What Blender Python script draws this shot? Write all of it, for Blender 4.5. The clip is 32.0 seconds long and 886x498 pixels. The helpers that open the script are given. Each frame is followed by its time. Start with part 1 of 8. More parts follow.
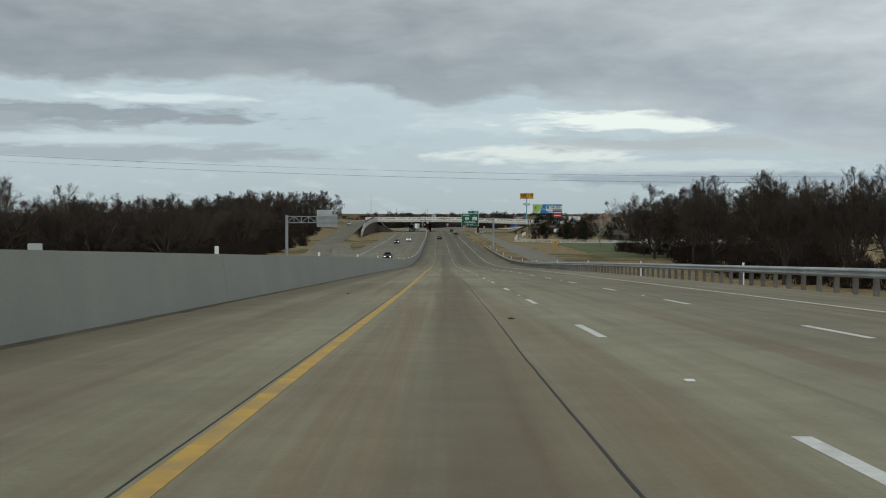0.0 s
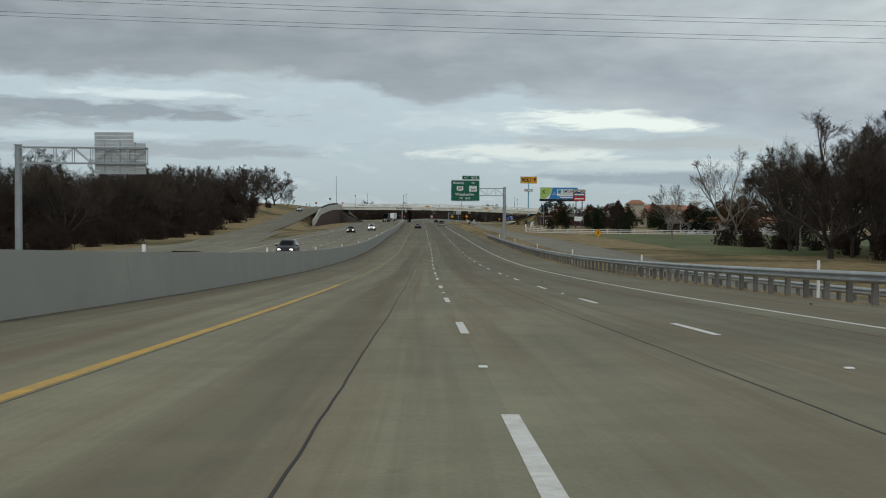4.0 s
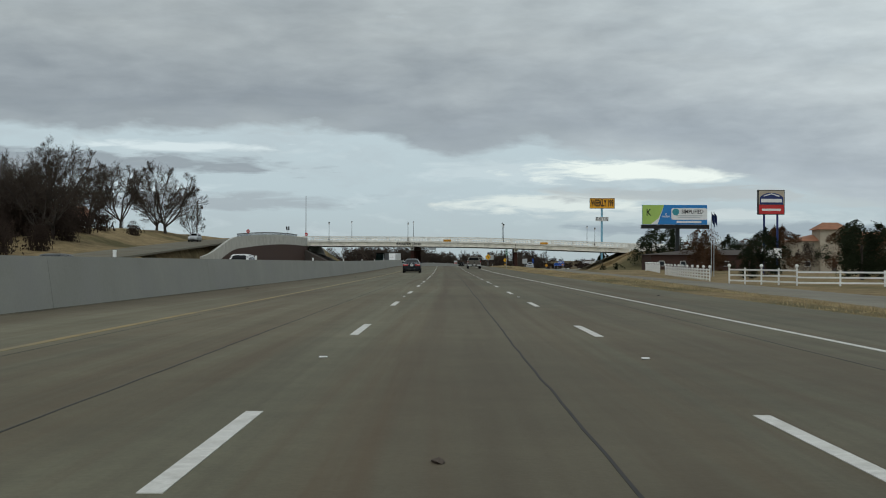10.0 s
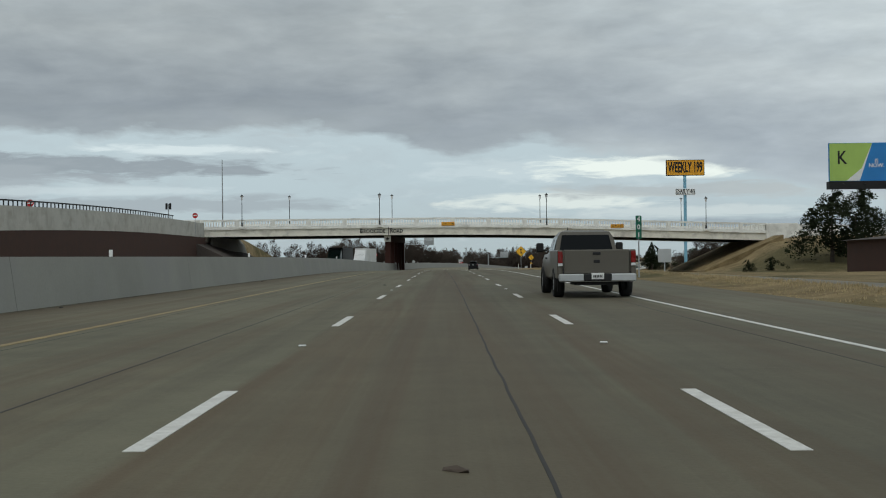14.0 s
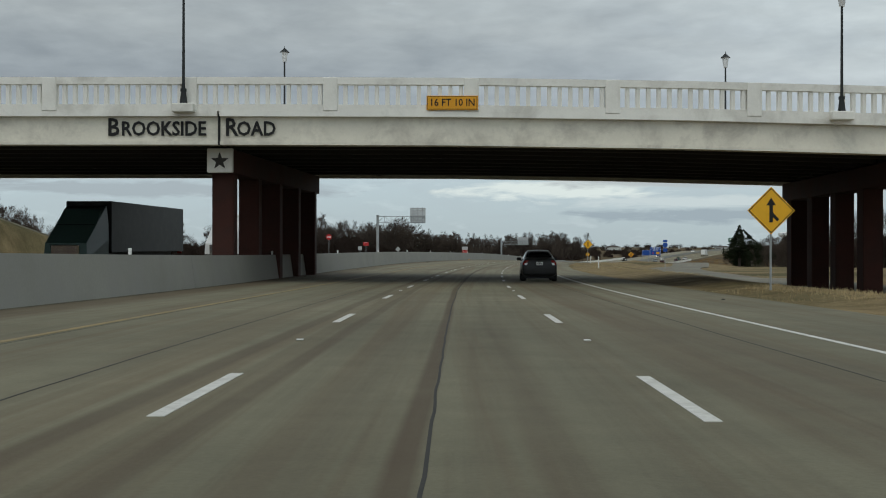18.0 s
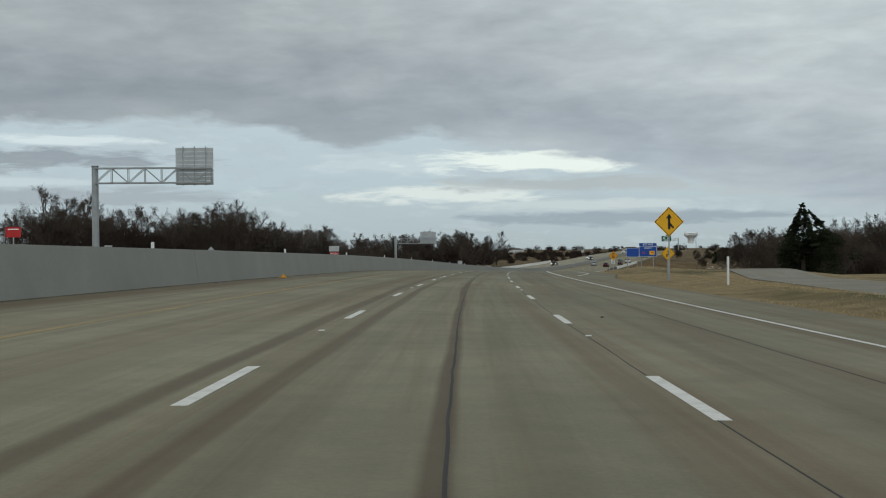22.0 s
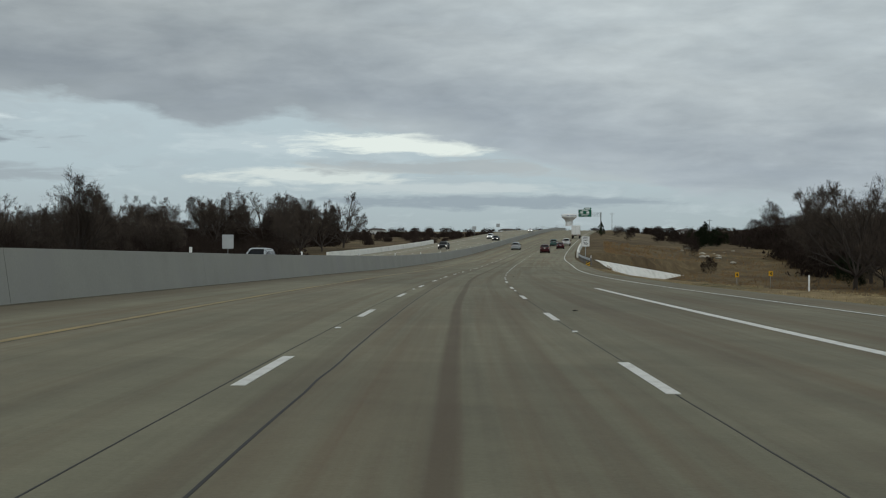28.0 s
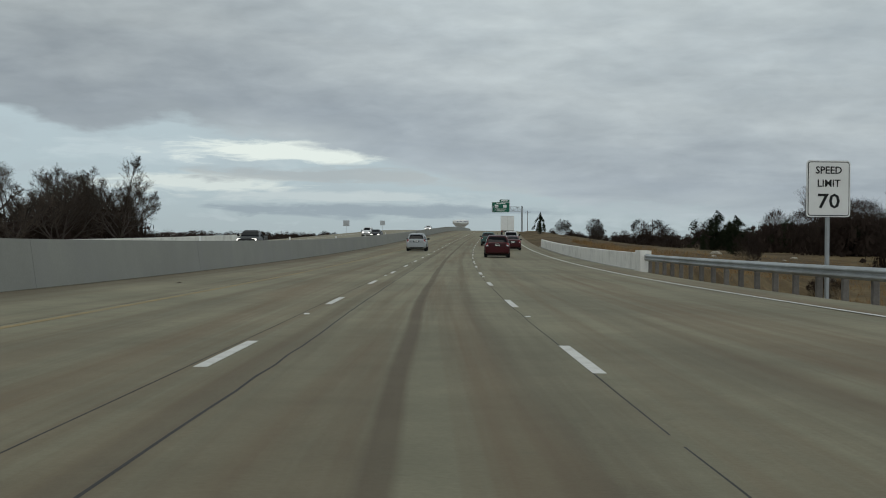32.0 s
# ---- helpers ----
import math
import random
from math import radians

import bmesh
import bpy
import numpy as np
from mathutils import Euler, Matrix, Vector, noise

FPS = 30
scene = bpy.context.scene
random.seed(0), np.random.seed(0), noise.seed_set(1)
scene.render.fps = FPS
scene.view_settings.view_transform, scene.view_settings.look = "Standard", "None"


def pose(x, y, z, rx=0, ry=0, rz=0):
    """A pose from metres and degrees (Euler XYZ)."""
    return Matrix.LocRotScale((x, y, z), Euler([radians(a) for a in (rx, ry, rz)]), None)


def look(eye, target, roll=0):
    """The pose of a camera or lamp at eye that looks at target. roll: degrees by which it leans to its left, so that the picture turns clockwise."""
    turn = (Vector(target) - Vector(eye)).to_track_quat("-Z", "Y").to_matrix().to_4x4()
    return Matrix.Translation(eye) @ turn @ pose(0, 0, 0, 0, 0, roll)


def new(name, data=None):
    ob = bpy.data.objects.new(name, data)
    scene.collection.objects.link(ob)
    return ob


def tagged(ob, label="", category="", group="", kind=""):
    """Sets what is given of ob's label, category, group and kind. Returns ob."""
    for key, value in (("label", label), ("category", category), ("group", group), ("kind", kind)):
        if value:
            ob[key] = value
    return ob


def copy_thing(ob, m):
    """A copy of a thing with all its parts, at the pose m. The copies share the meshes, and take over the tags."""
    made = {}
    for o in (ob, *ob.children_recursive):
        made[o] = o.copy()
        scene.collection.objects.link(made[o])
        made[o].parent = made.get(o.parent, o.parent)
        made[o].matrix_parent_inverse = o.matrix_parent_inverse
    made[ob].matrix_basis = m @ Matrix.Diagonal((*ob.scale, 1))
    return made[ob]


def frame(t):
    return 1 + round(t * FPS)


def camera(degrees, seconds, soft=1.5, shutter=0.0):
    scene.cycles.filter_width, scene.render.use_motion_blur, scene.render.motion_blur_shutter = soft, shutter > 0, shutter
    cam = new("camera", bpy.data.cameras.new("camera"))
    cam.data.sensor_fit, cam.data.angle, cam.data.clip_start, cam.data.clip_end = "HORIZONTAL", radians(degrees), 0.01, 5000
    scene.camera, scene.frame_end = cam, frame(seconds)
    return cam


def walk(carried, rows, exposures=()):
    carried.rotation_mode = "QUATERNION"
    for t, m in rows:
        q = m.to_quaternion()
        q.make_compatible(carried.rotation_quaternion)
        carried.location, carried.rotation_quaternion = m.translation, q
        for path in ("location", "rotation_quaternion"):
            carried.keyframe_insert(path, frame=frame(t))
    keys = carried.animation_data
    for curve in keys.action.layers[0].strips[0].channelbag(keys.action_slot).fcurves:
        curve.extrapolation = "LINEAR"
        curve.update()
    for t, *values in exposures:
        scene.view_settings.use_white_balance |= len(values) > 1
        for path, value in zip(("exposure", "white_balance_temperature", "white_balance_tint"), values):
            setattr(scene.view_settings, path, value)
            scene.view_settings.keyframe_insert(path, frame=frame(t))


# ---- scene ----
from mathutils.bvhtree import BVHTree

cam = camera(40.92, 32.0, soft=1.05)

# seconds, place, heading to the right, pitch, lean to the right
PATH = [
    (0.0, 0.00, -0.00, 0.00, 0.11, -1.73, 0.00), (0.5, 0.13, 18.14, -0.70, 0.25, -1.70, -0.12),
    (1.0, 0.30, 36.28, -1.40, 0.40, -1.67, -0.21), (1.5, 0.51, 54.41, -2.09, 0.54, -1.54, -0.26),
    (2.0, 0.75, 72.55, -2.79, 0.64, -1.59, -0.34), (2.5, 1.02, 90.69, -3.49, 0.78, -1.53, -0.45),
    (3.0, 1.32, 108.83, -4.21, 0.85, -1.67, -0.51), (3.5, 1.64, 126.96, -4.95, 0.91, -1.76, -0.47),
    (4.0, 1.96, 145.10, -5.70, 0.79, -1.82, -0.34), (4.5, 2.24, 163.23, -6.44, 0.70, -1.79, -0.29),
    (5.0, 2.51, 181.37, -7.15, 0.71, -1.65, -0.32), (5.5, 2.79, 199.51, -7.80, 0.79, -1.41, -0.42),
    (6.0, 3.07, 217.64, -8.35, 0.79, -1.06, -0.54), (6.5, 3.34, 235.78, -8.79, 0.72, -0.77, -0.51),
    (7.0, 3.58, 253.91, -9.13, 0.42, -0.43, -0.50), (7.5, 3.74, 272.05, -9.36, 0.17, -0.07, -0.36),
    (8.0, 3.80, 290.19, -9.52, -0.04, 0.11, -0.23), (8.5, 3.78, 308.33, -9.62, -0.23, 0.17, -0.21),
    (9.0, 3.72, 326.47, -9.64, -0.28, 0.61, -0.36), (9.5, 3.69, 344.61, -9.64, -0.37, 0.74, -0.27),
    (10.0, 3.64, 362.75, -9.63, -0.42, 0.63, -0.25), (10.5, 3.59, 380.89, -9.63, -0.33, 0.59, 0.03),
    (11.0, 3.58, 399.04, -9.64, -0.18, 0.40, 0.08), (11.5, 3.61, 417.18, -9.67, -0.07, 0.40, 0.25),
    (12.0, 3.65, 435.32, -9.70, -0.15, 0.43, 0.39), (12.5, 3.64, 453.46, -9.71, -0.44, 0.49, 0.47),
    (13.0, 3.57, 471.61, -9.70, -0.57, 0.54, 0.46), (13.5, 3.48, 489.75, -9.68, -0.65, 0.52, 0.66),
    (14.0, 3.38, 507.90, -9.63, -0.58, 0.60, 0.65), (14.5, 3.28, 526.04, -9.57, -0.66, 0.67, 0.52),
    (15.0, 3.18, 544.18, -9.50, -0.65, 0.72, 0.33), (15.5, 3.08, 562.32, -9.43, -0.71, 0.72, 0.22),
    (16.0, 2.95, 580.46, -9.37, -0.84, 0.68, 0.16), (16.5, 2.79, 598.60, -9.34, -0.97, 0.58, 0.15),
    (17.0, 2.62, 616.75, -9.36, -0.81, 0.32, 0.23), (17.5, 2.46, 634.88, -9.44, -0.65, 0.06, -0.05),
    (18.0, 2.36, 653.00, -9.57, -0.51, 0.00, -0.06), (18.5, 2.33, 671.14, -9.74, -0.23, -0.12, 0.03),
    (19.0, 2.48, 689.28, -9.90, 0.57, -0.04, -0.26), (19.5, 2.86, 707.41, -10.03, 1.26, 0.08, 0.02),
    (20.0, 3.46, 725.54, -10.11, 1.82, 0.30, -0.17), (20.5, 4.24, 743.67, -10.17, 2.41, 0.37, -0.04),
    (21.0, 5.23, 761.79, -10.22, 3.02, 0.25, 0.41), (21.5, 6.48, 779.89, -10.28, 3.87, 0.31, 0.60),
    (22.0, 7.98, 797.97, -10.35, 4.63, 0.20, 0.67), (22.5, 9.74, 816.02, -10.43, 5.37, 0.37, 0.50),
    (23.0, 11.74, 834.04, -10.50, 6.02, 0.43, 0.39), (23.5, 13.83, 852.06, -10.59, 6.54, 0.32, 0.29),
    (24.0, 16.07, 870.06, -10.70, 7.05, 0.23, 0.21), (24.5, 18.45, 888.04, -10.84, 7.53, 0.01, 0.34),
    (25.0, 21.02, 906.00, -11.01, 8.22, -0.09, 0.00), (25.5, 23.78, 923.93, -11.23, 8.87, -0.38, -0.21),
    (26.0, 26.72, 941.83, -11.50, 9.34, -0.44, -0.11), (26.5, 29.80, 959.71, -11.79, 9.74, -0.47, -0.05),
    (27.0, 33.02, 977.56, -12.11, 10.14, -0.51, 0.01), (27.5, 36.37, 995.39, -12.44, 10.60, -0.57, 0.07),
    (28.0, 39.90, 1013.18, -12.81, 11.25, -0.67, -0.01), (28.5, 43.62, 1030.93, -13.19, 11.86, -0.63, 0.00),
    (29.0, 47.53, 1048.65, -13.58, 12.53, -0.78, -0.03), (29.5, 51.65, 1066.31, -13.97, 13.30, -0.70, -0.12),
    (30.0, 56.02, 1083.92, -14.33, 14.08, -0.69, -0.06), (30.5, 60.63, 1101.46, -14.67, 14.76, -0.64, 0.16),
    (31.0, 65.42, 1118.96, -14.95, 15.47, -0.50, 0.09), (31.5, 70.38, 1136.41, -15.19, 16.09, -0.36, 0.13),
    (32.0, 75.54, 1153.80, -15.34, 16.71, -0.23, -0.41),
]
walk(cam, [(t, pose(x, y, z, 90 + pitch, lean, -head)) for t, x, y, z, head, pitch, lean in PATH],
     exposures=[(0.0, 0.0), (17.6, 0.0), (18.6, 0.08), (19.1, 0.28), (19.6, 0.36), (20.2, 0.34), (21.0, 0.24), (22.0, -0.02), (23.0, -0.08), (25.0, -0.15), (28.0, -0.13), (32.0, -0.12)])

# ---- world and sun: an overcast winter day, the cloud deck torn open low ahead ----
SUN_AZ, SUN_EL = 214.0, 56.0


def wire(tree, a, out, b, into):
    tree.links.new(a.outputs[out], b.inputs[into])


def arith(tree, op, a, b=None, clamp=False):
    n = tree.nodes.new("ShaderNodeMath")
    n.operation, n.use_clamp = op, clamp
    for i, v in enumerate((a, b)):
        if v is None:
            continue
        if isinstance(v, (int, float)):
            n.inputs[i].default_value = v
        else:
            tree.links.new(v, n.inputs[i])
    return n.outputs[0]


def ramp(tree, fac, stops, mode="LINEAR"):
    n = tree.nodes.new("ShaderNodeValToRGB")
    n.color_ramp.interpolation = mode
    els = n.color_ramp.elements
    while len(els) < len(stops):
        els.new(0.5)
    for e, (p, c) in zip(els, stops):
        e.position = p
        e.color = (c, c, c, 1) if isinstance(c, (int, float)) else (*c, 1)
    tree.links.new(fac, n.inputs[0])
    return n.outputs[0]


def mixed(tree, fac, a, b, how="MIX"):
    n = tree.nodes.new("ShaderNodeMixRGB")
    n.blend_type = how
    for i, v in enumerate((fac, a, b)):
        if isinstance(v, (int, float)):
            n.inputs[i].default_value = v if i == 0 else (v, v, v, 1)
        elif isinstance(v, tuple):
            n.inputs[i].default_value = (*v, 1)
        else:
            tree.links.new(v, n.inputs[i])
    return n.outputs[0]


def noise_tex(tree, vec, scale, detail=4.0, rough=0.55, warp=0.0):
    n = tree.nodes.new("ShaderNodeTexNoise")
    n.inputs["Scale"].default_value, n.inputs["Detail"].default_value = scale, detail
    n.inputs["Roughness"].default_value, n.inputs["Distortion"].default_value = rough, warp
    if vec is not None:
        tree.links.new(vec, n.inputs["Vector"])
    return n.outputs["Fac"]


def make_sky():
    world = bpy.data.worlds.new("sky")
    scene.world = world
    world.use_nodes = True
    tr = world.node_tree
    tr.nodes.clear()
    out = tr.nodes.new("ShaderNodeOutputWorld")
    back = tr.nodes.new("ShaderNodeBackground")
    sky = tr.nodes.new("ShaderNodeTexSky")
    sky.sky_type, sky.sun_disc = "NISHITA", False
    sky.sun_elevation, sky.sun_rotation = radians(SUN_EL), radians(SUN_AZ)
    sky.air_density, sky.dust_density = 1.0, 2.0
    co = tr.nodes.new("ShaderNodeTexCoord").outputs["Generated"]
    sep = tr.nodes.new("ShaderNodeSeparateXYZ")
    tr.links.new(co, sep.inputs[0])
    az = arith(tr, "MULTIPLY", arith(tr, "ARCTAN2", sep.outputs[0], sep.outputs[1]), 57.2958)
    el = arith(tr, "MULTIPLY", arith(tr, "ARCSINE", sep.outputs[2]), 57.2958)
    # the deck seen in perspective, as a plane overhead
    high = arith(tr, "MAXIMUM", arith(tr, "ADD", sep.outputs[2], 0.10), 0.05)
    plane = tr.nodes.new("ShaderNodeCombineXYZ")
    tr.links.new(arith(tr, "DIVIDE", sep.outputs[0], high), plane.inputs[0])
    tr.links.new(arith(tr, "DIVIDE", sep.outputs[1], high), plane.inputs[1])
    big = noise_tex(tr, plane.outputs[0], 1.1, 6, 0.55, 0.4)
    flat = tr.nodes.new("ShaderNodeCombineXYZ")
    tr.links.new(arith(tr, "MULTIPLY", az, 0.17), flat.inputs[0])
    tr.links.new(arith(tr, "MULTIPLY", el, 0.55), flat.inputs[1])
    fine = noise_tex(tr, flat.outputs[0], 1.05, 7, 0.55, 0.35)
    streak = noise_tex(tr, flat.outputs[0], 1.1, 8, 0.6, 0.5)
    ragged = noise_tex(tr, flat.outputs[0], 2.2, 8, 0.55, 0.25)
    thin = tr.nodes.new("ShaderNodeCombineXYZ")
    tr.links.new(arith(tr, "MULTIPLY", az, 0.34), thin.inputs[0])
    tr.links.new(arith(tr, "MULTIPLY", el, 2.1), thin.inputs[1])
    wisp = noise_tex(tr, thin.outputs[0], 1.0, 8, 0.6, 0.6)
    # lower edge of the deck by azimuth (degrees -30..45 mapped to 0..1, height / 12)
    a01 = arith(tr, "DIVIDE", arith(tr, "ADD", az, 30.0), 75.0, True)
    edge = ramp(tr, a01, SKY_EDGE)
    edge = arith(tr, "MULTIPLY", edge, 12.0)
    over = arith(tr, "SUBTRACT", el, edge)
    over = arith(tr, "ADD", over, arith(tr, "MULTIPLY", arith(tr, "SUBTRACT", ragged, 0.5), 1.9))
    deck = arith(tr, "DIVIDE", arith(tr, "ADD", over, 0.2), 0.55, True)

    def blob(a0, e0, wa, we, rag=1.6):
        """A soft-edged bank of cloud at that azimuth and height."""
        da = arith(tr, "DIVIDE", arith(tr, "SUBTRACT", az, a0), wa)
        de = arith(tr, "DIVIDE", arith(tr, "SUBTRACT", el, e0), we)
        r = arith(tr, "SQRT", arith(tr, "ADD", arith(tr, "MULTIPLY", da, da), arith(tr, "MULTIPLY", de, de)))
        r = arith(tr, "ADD", r, arith(tr, "MULTIPLY", arith(tr, "SUBTRACT", ragged, 0.5), rag))
        r = arith(tr, "ADD", r, arith(tr, "MULTIPLY", arith(tr, "SUBTRACT", wisp, 0.5), 2.6))
        return arith(tr, "MULTIPLY", arith(tr, "SUBTRACT", 1.25, r), 1.7, True)

    clear = mixed(tr, 1.0, sky.outputs[0], (0.06, 0.06, 0.06), "MULTIPLY")
    haze = ramp(tr, arith(tr, "DIVIDE", el, 9.0, True), [(0.0, (0.50, 0.555, 0.585)), (0.35, (0.56, 0.635, 0.69)), (1.0, (0.62, 0.69, 0.74))])
    low = mixed(tr, 0.88, clear, haze)
    low = mixed(tr, arith(tr, "MULTIPLY", arith(tr, "SUBTRACT", streak, 0.48, True), 1.8, True), low, (0.46, 0.49, 0.53))
    low = mixed(tr, arith(tr, "MULTIPLY", arith(tr, "SUBTRACT", ragged, 0.55, True), 2.0, True), low, (0.72, 0.77, 0.80))
    for a0, e0, wa, we, col, amount in SKY_BANKS:
        low = mixed(tr, arith(tr, "MULTIPLY", blob(a0, e0, wa, we), amount, True), low, col)
    grey = mixed(tr, ramp(tr, fine, [(0.3, 0.0), (0.7, 1.0)]), (0.352, 0.375, 0.404), (0.43, 0.451, 0.474))
    grey = mixed(tr, ramp(tr, big, [(0.35, 0.0), (0.65, 1.0)]), mixed(tr, 1.0, grey, (0.86, 0.87, 0.89), "MULTIPLY"), grey)
    # the deck's edge is a little darker, its top a little lighter
    thick = ramp(tr, arith(tr, "DIVIDE", over, 7.0, True), [(0.0, (1.02, 1.03, 1.04)), (0.22, (0.88, 0.89, 0.92)), (0.7, (1.06, 1.05, 1.04)), (1.0, (1.14, 1.13, 1.11))])
    grey = mixed(tr, 1.0, grey, thick, "MULTIPLY")
    side = ramp(tr, a01, [(0.0, 1.0), (0.33, 1.04), (0.47, 1.16), (0.6, 1.34), (1.0, 1.28)])
    grey = mixed(tr, 1.0, grey, side, "MULTIPLY")
    grey = mixed(tr, 1.0, grey, ramp(tr, ragged, [(0.3, 0.94), (0.5, 1.0), (0.72, 1.07)]), "MULTIPLY")
    hole = arith(tr, "MULTIPLY", arith(tr, "SUBTRACT", fine, 0.66, True), 3.0, True)
    grey = mixed(tr, hole, grey, (0.60, 0.68, 0.76))
    full = mixed(tr, deck, low, grey)
    full = mixed(tr, 1.0, full, (0.932, 1.0, 0.99), "MULTIPLY")
    # the cloud is thinner and brighter behind the drive
    rear = ramp(tr, arith(tr, "MULTIPLY", sep.outputs[1], -1.0, True), [(0.1, 1.0), (0.7, 1.55)])
    full = mixed(tr, 1.0, full, rear, "MULTIPLY")
    tr.links.new(full, back.inputs[0])
    back.inputs[1].default_value = 1.0
    tr.links.new(back.outputs[0], out.inputs[0])


def s12(*pairs):
    return [((a + 30.0) / 75.0, e / 12.0) for a, e in pairs]


SKY_EDGE = s12((-30, 6.5), (-20, 6.1), (-11.5, 6.0), (-8.6, 6.4), (-4.3, 6.1), (-1.5, 5.5), (0.0, 5.0), (1.6, 5.3), (3.5, 5.7), (6.5, 5.25), (10, 4.75), (13.8, 3.95), (18, 2.9), (24, 1.7), (45, 0.6))
# azimuth, height, half widths (degrees), colour, amount
SKY_BANKS = [
    (-20.0, 4.55, 10.0, 0.55, (0.33, 0.36, 0.40), 0.95),
    (-25.0, 3.9, 9.0, 0.8, (0.40, 0.43, 0.47), 0.8),
    (-13.0, 2.85, 8.5, 0.38, (0.40, 0.435, 0.475), 0.85),
    (-13.0, 5.4, 4.5, 0.22, (0.76, 0.81, 0.84), 0.8),
    (-17.0, 3.45, 5.0, 0.25, (0.66, 0.72, 0.76), 0.6),
    (3.0, 4.3, 4.0, 0.5, (0.66, 0.72, 0.76), 0.5),
    (9.2, 4.35, 5.0, 0.46, (0.90, 0.92, 0.88), 1.0),
    (5.0, 2.85, 4.4, 0.42, (0.82, 0.84, 0.81), 0.8),
    (11.0, 3.3, 5.6, 0.34, (0.47, 0.49, 0.51), 0.8),
    (11.0, 2.25, 6.0, 0.26, (0.68, 0.71, 0.72), 0.6),
    (13.5, 1.6, 7.0, 0.30, (0.33, 0.375, 0.43), 0.75),
    (24.0, 3.2, 10.0, 0.6, (0.52, 0.54, 0.56), 0.6),
]
make_sky()
sun = new("sun", bpy.data.lights.new("sun", "SUN"))
sun.data.energy, sun.data.angle, sun.data.color = 0.62, radians(25), (1.0, 0.96, 0.9)
sun.matrix_world = look((0, 0, 50), (-50 * math.sin(radians(SUN_AZ)), -50 * math.cos(radians(SUN_AZ)), 50 - 50 * math.tan(radians(SUN_EL))))

# ---- materials ----
def surface(name, base, rough=0.8, metal=0.0, vary=0.15, scale=2.0, fine=30.0, bump=0.0, spec=0.3, stain=None, stain_scale=0.4, coat=0.0, per_piece=0.0):
    """A worn surface: base colour varied at two scales, with an optional stain colour and fine relief."""
    m = bpy.data.materials.new(name)
    m.use_nodes = True
    tr = m.node_tree
    b = tr.nodes["Principled BSDF"]
    co = tr.nodes.new("ShaderNodeTexCoord").outputs["Object"]
    n1, n2 = noise_tex(tr, co, scale, 5, 0.6), noise_tex(tr, co, fine, 3, 0.6)
    dark, light = tuple(c * (1 - vary) for c in base), tuple(min(1, c * (1 + vary)) for c in base)
    col = mixed(tr, ramp(tr, n1, [(0.3, 0.0), (0.7, 1.0)]), dark, light)
    col = mixed(tr, 1.0, col, ramp(tr, n2, [(0.2, 1 - vary * 0.7), (0.8, 1 + vary * 0.5)]), "MULTIPLY")
    if stain:
        n3 = noise_tex(tr, co, stain_scale, 6, 0.65, 0.4)
        col = mixed(tr, ramp(tr, n3, [(0.48, 0.0), (0.68, 0.8)]), col, stain)
    if per_piece:
        oi = tr.nodes.new("ShaderNodeObjectInfo").outputs["Random"]
        col = mixed(tr, 1.0, col, ramp(tr, oi, [(0.0, 1 - per_piece), (1.0, 1 + per_piece)]), "MULTIPLY")
    tr.links.new(col, b.inputs["Base Color"])
    b.inputs["Metallic"].default_value = metal
    b.inputs["Specular IOR Level"].default_value = spec
    b.inputs["Coat Weight"].default_value = coat
    b.inputs["Coat Roughness"].default_value = 0.06
    tr.links.new(ramp(tr, n1, [(0.2, max(0.0, rough - 0.08)), (0.8, min(1.0, rough + 0.08))]), b.inputs["Roughness"])
    if bump:
        bp = tr.nodes.new("ShaderNodeBump")
        bp.inputs["Strength"].default_value, bp.inputs["Distance"].default_value = bump, 0.02
        tr.links.new(n2, bp.inputs["Height"])
        tr.links.new(bp.outputs[0], b.inputs["Normal"])
    return m


# older and newer pours along the road: (y + 100) / 1300, shade
PAVE_AGE = [(0.0, 1.26), (0.15, 1.24), (0.23, 0.97), (0.32, 0.77), (0.42, 0.66), (0.54, 0.62), (0.60, 0.85), (0.66, 0.97), (0.72, 0.94), (0.78, 0.84), (0.93, 0.83), (0.975, 1.0), (1.0, 1.06)]


